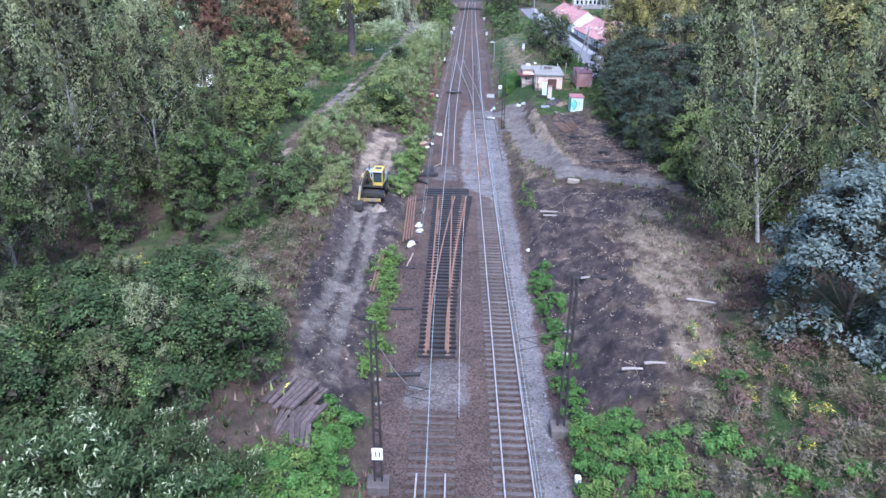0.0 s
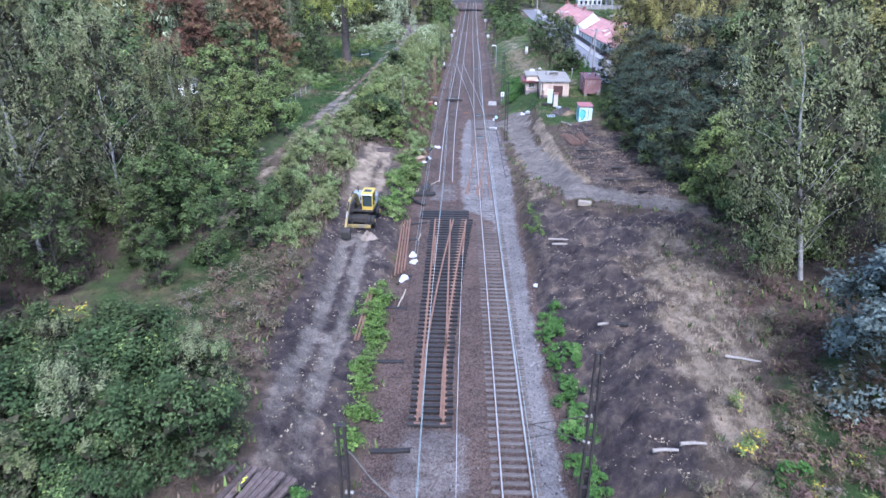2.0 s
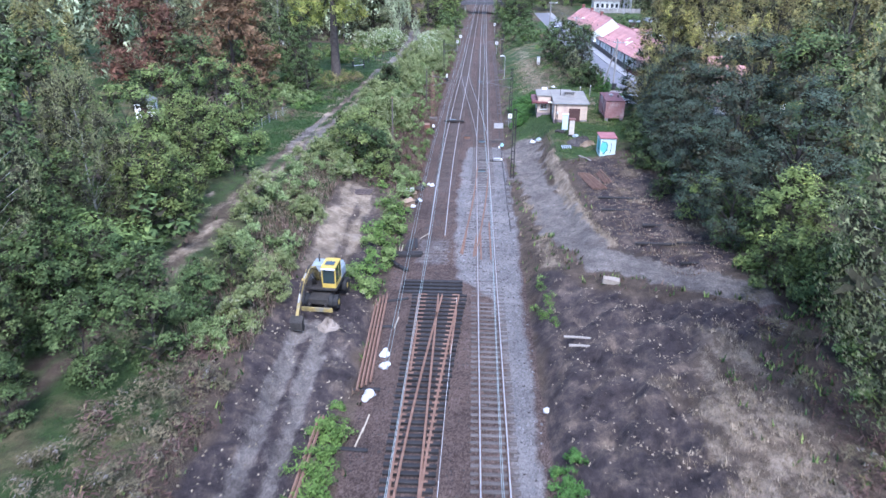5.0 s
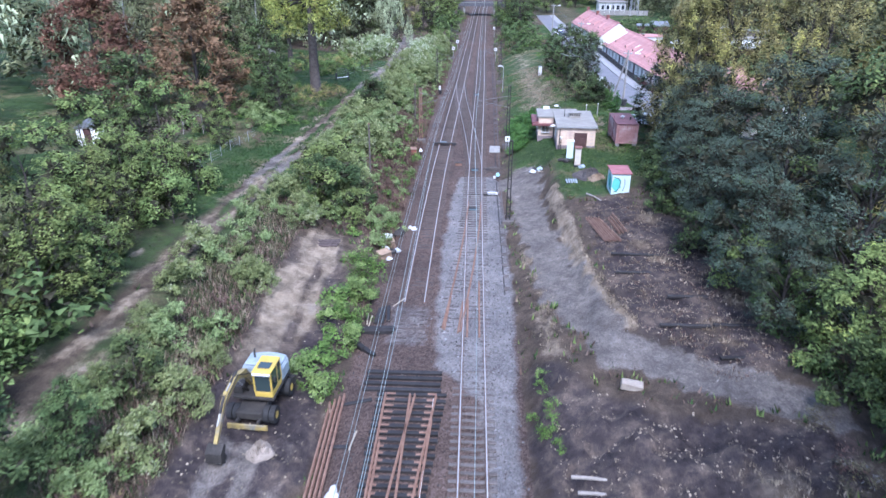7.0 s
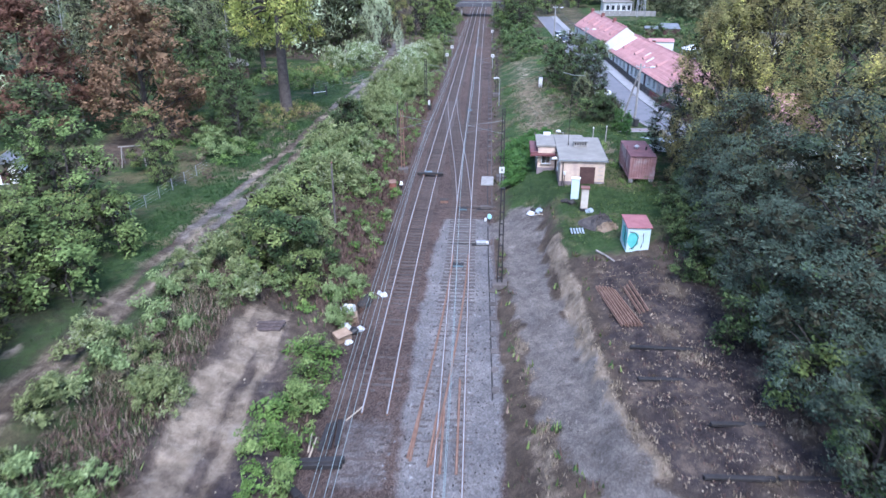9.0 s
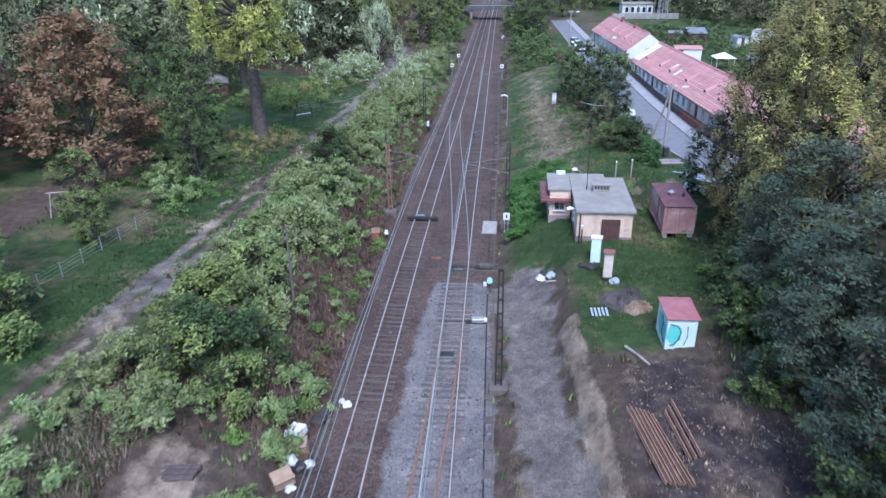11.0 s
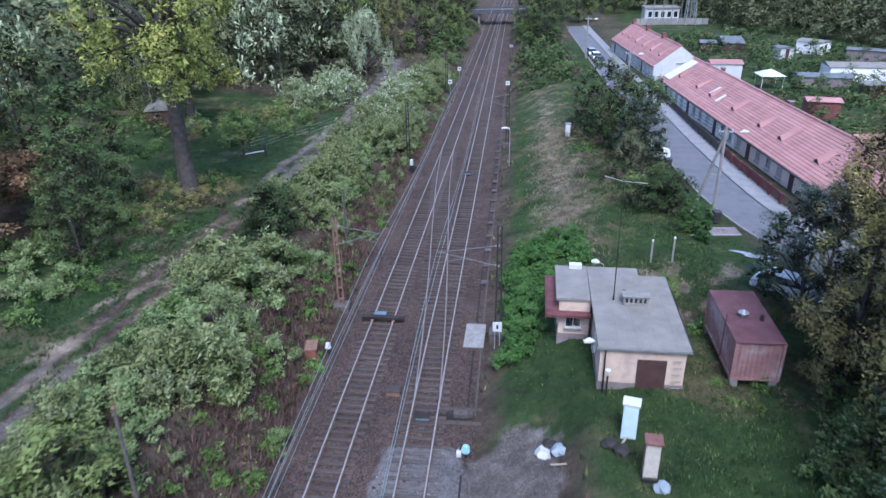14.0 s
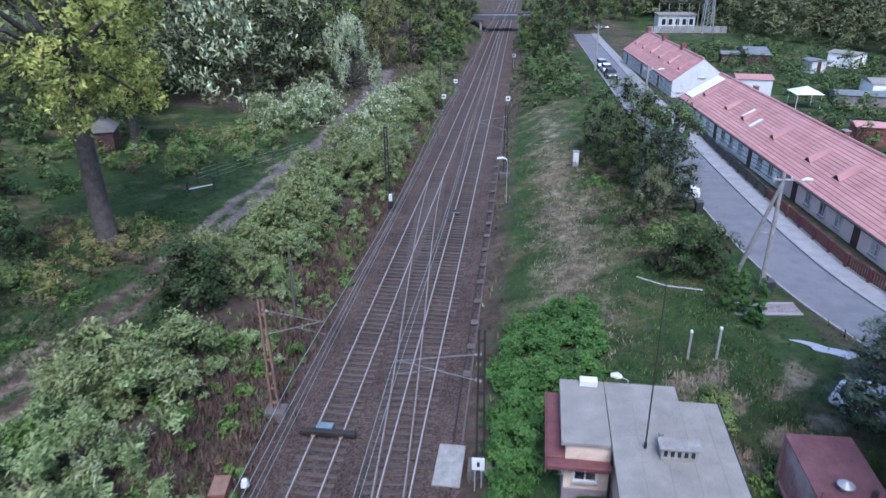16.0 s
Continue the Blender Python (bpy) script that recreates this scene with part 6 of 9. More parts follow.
# ---- the small building by the line ----
PINK = mottled("pink_render", (0.44, 0.335, 0.255), (0.6, 0.47, 0.365), 1.2, 25, 0.9, 0, 0.25, 0.01, 0, (0.4, 0.3, 0.25))
PLINTH = mottled("plinth_render", (0.14, 0.11, 0.11), (0.24, 0.2, 0.2), 2, 25, 0.9, 0, 0.4, 0.02)
FELT = mottled("roofing_felt", (0.15, 0.142, 0.126), (0.25, 0.238, 0.212), 0.9, 18, 0.9, 0, 0.3, 0.01, 0, (0.19, 0.178, 0.158))
MAROON = mottled("maroon_metal", (0.10, 0.035, 0.035), (0.17, 0.07, 0.07), 2, 20, 0.6, 0.1)
BROWN_DOOR = mottled("brown_door", (0.05, 0.025, 0.022), (0.09, 0.05, 0.045), 2, 20, 0.6)
GLASS = Nodes("window_glass").done((0.02, 0.025, 0.03), 0.06, 0.0, 0.6)


def window_in(parent, x0, x1, z0, z1, y, frame_mat=None, bars=1, name="window", axis="x", depth=0.12):
    """A framed window whose outer face looks along -y (axis x) or -x (axis y)."""
    m = Matrix() if axis == "x" else Matrix(((0, 1, 0, 0), (1, 0, 0, 0), (0, 0, 1, 0), (0, 0, 0, 1)))
    w = part(name, box(bmesh.new(), (x0, y + 0.06, z0), (x1, y + 0.075, z1), 0, m), GLASS, parent, "dark window pane")
    f = 0.07
    bm = bmesh.new()
    for lo, hi in (((x0 - f, y - 0.02, z0 - f), (x1 + f, y + depth, z0)), ((x0 - f, y - 0.02, z1), (x1 + f, y + depth, z1 + f)), ((x0 - f, y - 0.02, z0), (x0, y + depth, z1)), ((x1, y - 0.02, z0), (x1 + f, y + depth, z1))):
        box(bm, lo, hi, 0, m)
    for k in range(bars):
        x = x0 + (x1 - x0) * (k + 1) / (bars + 1)
        box(bm, (x - 0.025, y - 0.01, z0), (x + 0.025, y + depth - 0.02, z1), 0, m)
    part("frame", bm, frame_mat or WHITE_PAINT, w)
    part("sill", box(bmesh.new(), (x0 - 0.12, y - 0.14, z0 - f - 0.04), (x1 + 0.12, y + 0.02, z0 - f), 0, m), CONCRETE, w)
    return w


hb = thing("signal_house", "low pink-rendered flat-roofed building with a brown garage door", "building", pose(13.6, 115.35, 0, 0, 0, -2.2))
Z0, Z1 = 2.55, 5.72
part("wall", box(bmesh.new(), (0, 0, Z0), (4.4, 8.0, Z1), 0.0), PINK, hb, "pink rendered wall")
part("wall", box(bmesh.new(), (-2.0, 5.1, Z0), (-0.003, 9.2, Z1 - 0.1), 0.0), PINK, hb, "pink rendered wall")
part("wall", box(bmesh.new(), (0, 8.003, Z0), (2.9, 9.2, Z1 - 0.1), 0.0), PINK, hb, "pink rendered wall")
bm = bmesh.new()
box(bm, (-0.05, -0.05, Z0 - 0.4), (4.45, 8.05, 3.6))
box(bm, (-2.05, 5.05, Z0 - 0.6), (-0.06, 9.25, 3.35))
part("plinth", bm, PLINTH, hb, "dark rough plinth")
bm = bmesh.new()
box(bm, (-0.18, -0.2, Z1), (4.6, 8.2, Z1 + 0.2), 0.02)
part("roof", bm, FELT, hb, "grey felt roof with seams")
for x in np.arange(0.9, 4.4, 1.0):
    part("roof_seam", box(bmesh.new(), (x, -0.19, Z1 + 0.2), (x + 0.04, 8.19, Z1 + 0.212)), FELT, hb)
bm = bmesh.new()
box(bm, (-2.2, 5.0, Z1 - 0.08), (-0.19, 9.4, Z1 + 0.12), 0.02)
box(bm, (-0.18, 8.21, Z1 - 0.08), (3.0, 9.4, Z1 + 0.12), 0.02)
part("roof", bm, FELT, hb, "grey felt roof of the bay")
part("roof_edge", box(bmesh.new(), (-0.22, -0.24, Z1 + 0.02), (4.64, -0.2, Z1 + 0.16)), GALVANISED, hb)
part("roof_edge", box(bmesh.new(), (4.6, -0.24, Z1 + 0.02), (4.64, 8.2, Z1 + 0.22)), BLACK_PAINT, hb)
# canopy round the bay
bm = bmesh.new()
for lo, hi in (((-2.75, 5.0, 4.95), (-2.0, 9.4, 5.05)), ((-2.75, 4.55, 4.72), (-0.1, 5.06, 4.95))):
    box(bm, lo, hi, 0.02)
part("canopy", bm, MAROON, hb, "maroon sheet-metal canopy")
part("canopy_edge", box(bmesh.new(), (-2.82, 4.5, 4.62), (-2.76, 9.4, 5.06)), MAROON, hb)
window_in(hb, -1.55, -0.7, 3.85, 4.6, 5.04, bars=1)
window_in(hb, 5.5, 6.3, 3.85, 4.6, -2.06, bars=1, axis="y")
window_in(hb, 7.0, 8.4, 3.85, 4.6, -2.06, bars=2, axis="y")
window_in(hb, 2.2, 2.7, 4.1, 4.9, -0.06, bars=0, axis="y")
part("garage_door", box(bmesh.new(), (1.95, -0.09, Z0 + 0.3), (3.45, -0.04, 5.15), 0.01), BROWN_DOOR, hb, "dark brown garage door")
for x in np.arange(2.2, 3.4, 0.25):
    part("door_rib", box(bmesh.new(), (x, -0.105, Z0 + 0.35), (x + 0.03, -0.091, 5.1)), BROWN_DOOR, hb)
for z in np.arange(3.5, 5.4, 0.42):
    part("rung", box(bmesh.new(), (3.75, -0.18, z), (4.2, -0.15, z + 0.04)), GALVANISED, hb, "iron rung on the wall")
part("downpipe", pipe(bmesh.new(), [(-0.12, 4.95, 5.6), (-0.12, 4.95, 3.0)], [0.06, 0.06], 8), BLACK_PAINT, hb)
part("downpipe", pipe(bmesh.new(), [(0.25, -0.15, 5.6), (0.25, -0.15, 4.2), (0.25, -0.15, 2.8)], [0.04, 0.05, 0.05], 8), BLACK_PAINT, hb)
block("chimney", (1.6, 4.3, Z1 + 0.2), (3.0, 4.8, Z1 + 0.75), CONCRETE, hb, "low concrete chimney with flues", 0.03)
block("chimney_cap", (1.5, 4.2, Z1 + 0.75), (3.1, 4.9, Z1 + 0.83), CONCRETE, hb)
for k in range(5):
    block("flue", (1.7 + 0.26 * k, 4.28, Z1 + 0.4), (1.84 + 0.26 * k, 4.3, Z1 + 0.65), BLACK_PAINT, hb, bevel=0)
part("vent_pipe", rod(bmesh.new(), (1.7, 5.2, Z1 + 0.2), (1.7, 5.2, Z1 + 0.8), 0.1), CONCRETE, hb)
part("aerial_foot", rod(bmesh.new(), (1.1, 4.9, Z1 + 0.2), (1.1, 4.9, Z1 + 0.5), 0.06), MAST_STEEL, hb)
part("aerial", rod(bmesh.new(), (1.1, 4.9, Z1 + 0.4), (1.05, 5.0, Z1 + 7.6), 0.035, 0.02, 6), MAST_STEEL, hb, "tall thin aerial mast")
bm = bmesh.new()
rod(bm, (0.0, 5.1, Z1 + 7.75), (1.05, 5.0, Z1 + 7.5), 0.02, sides=5)
rod(bm, (1.05, 5.0, Z1 + 7.5), (2.3, 4.9, Z1 + 7.45), 0.02, sides=5)
part("aerial_dipole", bm, GALVANISED, hb)


def flood(x, y, z, out, parent):
    part("lamp_bracket", pipe(bmesh.new(), [(x, y, z), (x, y, z + 0.45), (x + out[0] * 0.4, y + out[1] * 0.4, z + 0.55)], [0.03, 0.03, 0.03], 6), GALVANISED, parent)
    part("lamp_head", pipe(bmesh.new(), [(x + out[0] * 0.35, y + out[1] * 0.35, z + 0.55), (x + out[0] * 0.6, y + out[1] * 0.6, z + 0.6), (x + out[0] * 0.95, y + out[1] * 0.95, z + 0.55)], [0.08, 0.17, 0.1], 8), WHITE_PAINT, parent, "white lamp head")


flood(0.9, 9.3, Z1 - 0.1, (-0.8, 0.2), hb)
flood(-0.02, 0.6, Z1 - 0.5, (-0.9, -0.2), hb)
block("roof_box", (-1.3, 8.9, Z1 + 0.12), (-0.5, 9.3, Z1 + 0.42), WHITE_PAINT, hb)
stair = thing("garden_lamp", "short lamp post with a frosted head by the wall", "lamp", pose(13.95, 114.6, surface(13.95, 114.6)))
part("post", rod(bmesh.new(), (0, 0, -0.1), (0, 0, 1.3), 0.05), BLACK_PAINT, stair)
part("shade", rod(bmesh.new(), (0, 0, 1.3), (0, 0, 1.6), 0.1, 0.16, 8), WHITE_PAINT, stair)

# container
CONT = mottled("faded_red_container", (0.20, 0.10, 0.095), (0.34, 0.2, 0.19), 1.0, 16, 0.75, 0.05, 0.2, 0.01, 0, (0.36, 0.29, 0.28))
CONT_ROOF = mottled("maroon_roof", (0.085, 0.035, 0.038), (0.16, 0.075, 0.08), 1.2, 16, 0.7, 0.1)
ct = thing("freight_container", "faded red corrugated container raised on blocks", "container", pose(20.55, 115.6, 3.85, 0, 0, -1))
W, L, H = 2.4, 5.6, 2.3


def corrugated(n, length, depth=0.05):
    pts = []
    step = length / n
    for k in range(n):
        a = k * step
        pts += [(a, 0), (a + step * 0.35, 0), (a + step * 0.5, depth), (a + step * 0.85, depth)]
    return pts + [(length, 0)]


def sheet(bm, pts, z0, z1, m):
    low = [bm.verts.new(m @ Vector((x, y, z0))) for x, y in pts]
    top = [bm.verts.new(m @ Vector((x, y, z1))) for x, y in pts]
    for i in range(len(pts) - 1):
        bm.faces.new((low[i], low[i + 1], top[i + 1], top[i]))
    return bm


for name, m, length, n in (("front_wall", Matrix(), W, 10), ("back_wall", pose(W, L, 0, 0, 0, 180), W, 10), ("side_wall", pose(0, L, 0, 0, 0, -90), L, 24), ("side_wall", pose(W, 0, 0, 0, 0, 90), L, 24)):
    part(name, sheet(bmesh.new(), corrugated(n, length), 0.1, H - 0.08, m), CONT, ct, "corrugated faded red sheet")
bm = bmesh.new()
for x in (0, W):
    for y in (0, L):
        box(bm, (x - 0.07, y - 0.07, 0), (x + 0.07, y + 0.07, H))
    box(bm, (x - 0.06, 0, 0), (x + 0.06, L, 0.14))
    box(bm, (x - 0.06, 0, H - 0.1), (x + 0.06, L, H - 0.004))
for y in (0, L):
    box(bm, (0, y - 0.06, 0.004), (W, y + 0.06, 0.13))
part("corner_frame", bm, CONT, ct)
part("roof", box(bmesh.new(), (-0.08, -0.08, H), (W + 0.08, L + 0.08, H + 0.05), 0.01), CONT_ROOF, ct, "maroon roof sheet")
part("vent", rod(bmesh.new(), (1.0, 2.6, H + 0.05), (1.0, 2.6, H + 0.35), 0.1), GALVANISED, ct)
part("vent_hat", rod(bmesh.new(), (1.0, 2.6, H + 0.33), (1.0, 2.6, H + 0.5), 0.3, 0.05, 12), GALVANISED, ct)
part("vent", rod(bmesh.new(), (1.9, 2.3, H + 0.05), (1.9, 2.3, H + 0.4), 0.12, 0.1), BLACK_PAINT, ct)
part("pole", rod(bmesh.new(), (-0.1, 1.9, 0.2), (-0.1, 1.9, H + 0.6), 0.035), MAROON, ct)
for x in (0.2, W - 0.2):
    for y in (0.2, L - 0.2):
        block("foot_block", (x - 0.2, y - 0.2, -0.75), (x + 0.2, y + 0.2, 0.0), CONCRETE, ct)

# teal hut with a painted scrawl
TEAL = mottled("pale_teal_paint", (0.34, 0.48, 0.47), (0.5, 0.6, 0.6), 1.2, 18, 0.7, 0, 0.15, 0.01, 0, (0.48, 0.5, 0.5))
TEAL_SPRAY = mottled("turquoise_spray", (0.07, 0.36, 0.33), (0.13, 0.48, 0.44), 2, 20, 0.6)
hut = thing("relay_hut", "small pale hut with turquoise graffiti and a red sheet roof", "hut", pose(17.1, 99.2, surface(18.0, 100) - 0.05, 0, 0, -1))
HW, HL, HH = 1.75, 2.5, 2.05
part("wall", box(bmesh.new(), (0, 0, -0.3), (HW, HL, HH), 0.02), TEAL, hut, "pale painted wall")
bm = bmesh.new()
box(bm, (-0.12, -0.12, HH), (HW + 0.12, HL + 0.12, HH + 0.09), 0.02)
part("roof", bm, mottled("red_sheet_roof", (0.2, 0.07, 0.075), (0.3, 0.13, 0.135), 1.5, 18, 0.7), hut, "faded red sheet roof")


def blob(bm, cx, cz, rx, rz, m, seed, thick=0.006):
    r = np.random.default_rng(seed)
    ring = [(cx + rx * math.cos(a) * (0.75 + 0.5 * r.random()), cz + rz * math.sin(a) * (0.75 + 0.5 * r.random())) for a in np.linspace(0, 6.283, 14)[:-1]]
    front = [bm.verts.new(m @ Vector((x, -thick, z))) for x, z in ring]
    back = [bm.verts.new(m @ Vector((x, 0.0, z))) for x, z in ring]
    bm.faces.new(front)
    for i in range(len(ring)):
        bm.faces.new((front[i], back[i], back[(i + 1) % len(ring)], front[(i + 1) % len(ring)]))
    return bm


side_m = pose(0, HL, 0, 0, 0, -90)
bm = bmesh.new()
blob(bm, 0.9, 1.0, 0.5, 0.75, side_m, 1)
blob(bm, 1.8, 0.9, 0.5, 0.7, side_m, 2)
blob(bm, 0.45, 1.05, 0.42, 0.75, Matrix(), 3)
part("graffiti_patch", bm, TEAL_SPRAY, hut, "turquoise sprayed shapes")
bm = bmesh.new()
for m, pts in ((side_m, [(1.3, 1.7), (1.6, 1.3), (1.45, 0.8), (1.75, 0.35), (2.2, 0.3)]), (Matrix(), [(0.15, 1.7), (0.6, 1.6), (0.85, 1.2), (0.75, 0.7), (0.5, 0.3), (0.25, 0.25)]), (Matrix(), [(1.1, 0.3), (1.25, 0.9), (1.2, 1.6)])):
    pipe(bm, [m @ Vector((x, -0.012, z)) for x, z in pts], [0.035] * len(pts), 5)
part("graffiti_line", bm, BLACK_PAINT, hut, "black sprayed outlines")
part("door", box(bmesh.new(), (HW * 0.62, -0.03, 0.05), (HW * 0.97, -0.002, 1.8), 0.01), TEAL, hut)

# cabinets and brick post in front of the building
cab = thing("switch_cabinet", "tall pale blue-white steel cabinet in the grass", "cabinet", pose(14.65, 111.5, surface(14.65, 111.5), 0, 0, -14))
cab_paint = mottled("pale_blue_paint", (0.42, 0.55, 0.57), (0.56, 0.67, 0.69), 2, 20, 0.55)
block("body", (-0.36, -0.28, -0.15), (0.36, 0.28, 2.0), cab_paint, cab, bevel=0.03)
bm = bmesh.new()
prism(bm, [(-0.42, -0.34), (0.42, -0.34), (0.42, 0.34), (-0.42, 0.34)], 2.0, 2.08)
part("lid", bm, WHITE_PAINT, cab)
part("door", box(bmesh.new(), (-0.3, -0.3, 0.15), (0.3, -0.282, 1.85), 0.01), cab_paint, cab)
bp = thing("meter_pillar", "narrow plastered brick pillar with peeling paint and a rusty lid", "pillar", pose(15.15, 108.8, surface(15.15, 108.8), 0, 0, -6))
block("shaft", (-0.32, -0.26, -0.1), (0.32, 0.26, 2.1), mottled("peeling_plaster", (0.36, 0.32, 0.27), (0.54, 0.5, 0.43), 2.5, 22, 0.9, 0, 0.4, 0.02, 0, (0.3, 0.14, 0.09)), bp, bevel=0.02)
block("side_door", (-0.345, -0.2, 0.3), (-0.325, 0.2, 1.9), RUST, bp)
block("lid", (-0.4, -0.36, 2.1), (0.4, 0.36, 2.22), mottled("rusty_lid", (0.11, 0.05, 0.042), (0.22, 0.11, 0.09), 3, 20, 0.8), bp)
block("foot", (-0.36, -0.36, -0.1), (0.36, 0.3, 0.22), BLACK_PAINT, bp)

# ---- the row of houses and its street ----
TILE = mottled("red_roof_tile", (0.31, 0.145, 0.13), (0.42, 0.225, 0.21), 0.8, 14, 0.85, 0, 0.3, 0.02, 0.12, (0.37, 0.195, 0.18))
RENDER_GREY = mottled("pale_grey_render", (0.68, 0.68, 0.65), (0.84, 0.84, 0.81), 0.8, 20, 0.9, 0, 0.2, 0.01)
RENDER_PINK = mottled("dusky_pink_render", (0.56, 0.43, 0.38), (0.7, 0.56, 0.5), 0.8, 20, 0.9, 0, 0.2, 0.01)
RENDER_WHITE = mottled("white_render", (0.42, 0.42, 0.405), (0.56, 0.56, 0.54), 0.8, 20, 0.9, 0, 0.2, 0.01)
ASPHALT = mottled("street_asphalt", (0.1, 0.101, 0.11), (0.155, 0.157, 0.167), 0.7, 22, 0.85, 0, 0.3, 0.01, 0, (0.14, 0.14, 0.15), True)
PAVING = mottled("concrete_paving", (0.17, 0.17, 0.173), (0.27, 0.268, 0.268), 1.0, 20, 0.9, 0, 0.3, 0.01)
FENCE_DARK = mottled("dark_fence", (0.03, 0.03, 0.032), (0.07, 0.07, 0.07), 2, 20, 0.6, 0.2)
BRICK_RED = mottled("red_brick", (0.11, 0.04, 0.034), (0.185, 0.078, 0.065), 3, 25, 0.85)
RED_FENCE = mottled("maroon_fence", (0.07, 0.022, 0.026), (0.13, 0.045, 0.05), 3, 25, 0.7)


def course_roof(t, m, length, half, rise, courses=16, over=0.35, ends=0.0):
    """A saddle roof of tile courses, each a stepped strip; ridge along the local y axis."""
    slope = math.hypot(half, rise)
    for side in (-1, 1):
        for k in range(courses):
            a, b = k / courses, (k + 1) / courses
            bm = bmesh.new()
            lift = 0.05
            pts = []
            for u, dz in ((a, 0.0), (a, 0.085), (b + 0.012, 0.03), (b + 0.012, 0.0)):
                d = half * (1 + over / half) * (1 - u)
                pts.append((side * d, rise * (u - (1 - u) * over / half) + dz + lift))
            verts = [[bm.verts.new(m @ Vector((x, y, z))) for x, z in pts] for y in (-ends, length + ends)]
            for i in range(4):
                bm.faces.new((verts[0][i], verts[0][(i + 1) % 4], verts[1][(i + 1) % 4], verts[1][i]))
            bm.faces.new(verts[0][::-1])
            bm.faces.new(verts[1])
            part("tile_course", bm, TILE, t)
    part("ridge_cap", pipe(bmesh.new(), [m @ Vector((0, -ends, rise + 0.1)), m @ Vector((0, length + ends, rise + 0.1))], [0.16, 0.16], 6), TILE, t)


def eyebrow(t, m, y, u, half, rise, w=1.5):
    """A low curved dormer in the street slope, with its dark window."""
    bm = bmesh.new()
    rows = []
    for j, back in enumerate((0.0, 1.0)):
        row = []
        for k in range(9):
            s = -1 + k / 4
            h = 0.42 * (0.5 + 0.5 * math.cos(math.pi * s)) * (1 - back)
            d = half * (1 - u) - back * 1.9
            row.append(bm.verts.new(m @ Vector((-d, y + s * w, rise * (1 - d / half) + 0.16 + h))))
        rows.append(row)
    for k in range(8):
        bm.faces.new((rows[0][k], rows[0][k + 1], rows[1][k + 1], rows[1][k]))
    part("dormer", bm, TILE, t, "eyebrow dormer in the tiles")
    bm = bmesh.new()
    d = half * (1 - u) - 0.03
    base = [bm.verts.new(m @ Vector((-d, y + s * w * 0.8, rise * (1 - d / half) + 0.12))) for s in np.linspace(-1, 1, 9)]
    top = [bm.verts.new(m @ Vector((-d, y + s * w * 0.8, rise * (1 - d / half) + 0.13 + 0.38 * (0.5 + 0.5 * math.cos(math.pi * s))))) for s in np.linspace(-1, 1, 9)]
    for k in range(8):
        bm.faces.new((base[k], base[k + 1], top[k + 1], top[k]))
    part("dormer_window", bm, BLACK_PAINT, t)


def row_house(m, length, half, eave, rise, render, label, group="houses of the terrace", windows=3, door=True):
    """One house of the terrace. m: its ground corner frame: x across towards the garden, y along the street, street side at -half."""
    t = thing("terraced_house", label, "house", m, group)
    e = Matrix()
    bm = bmesh.new()
    box(bm, (-half, 0.002, -0.4), (half, length - 0.002, eave))
    part("wall", bm, render, t)
    for y in (0.003, length - 0.003):
        bm = bmesh.new()
        v = [bm.verts.new((x, y, z)) for x, z in ((-half, eave), (half, eave), (0, eave + rise))]
        v2 = [bm.verts.new((x, y + (0.2 if y < 1 else -0.2), z)) for x, z in ((-half, eave), (half, eave), (0, eave + rise))]
        bm.faces.new(v)
        bm.faces.new(v2[::-1])
        for k in range(3):
            bm.faces.new((v[k], v[(k + 1) % 3], v2[(k + 1) % 3], v2[k]))
        part("gable", bm, render, t)
    course_roof(t, Matrix.Translation((0, 0, eave)), length, half, rise, 16, 0.22)
    part("gutter", pipe(bmesh.new(), [(-half - 0.28, 0, eave - 0.14), (-half - 0.28, length, eave - 0.14)], [0.07, 0.07], 6), FENCE_DARK, t)
    slots = np.linspace(0, length, windows + (1 if door else 0) + 1)
    for k in range(len(slots) - 1):
        c = (slots[k] + slots[k + 1]) / 2
        if door and k == len(slots) // 2:
            part("door", box(bmesh.new(), (-half - 0.04, c - 0.45, 0.1), (-half + 0.02, c + 0.45, 2.0), 0.01), BROWN_DOOR, t)
        else:
            window_in(t, c - 0.42, c + 0.42, 0.9, 1.95, -half - 0.06, bars=1, axis="y")
    return t


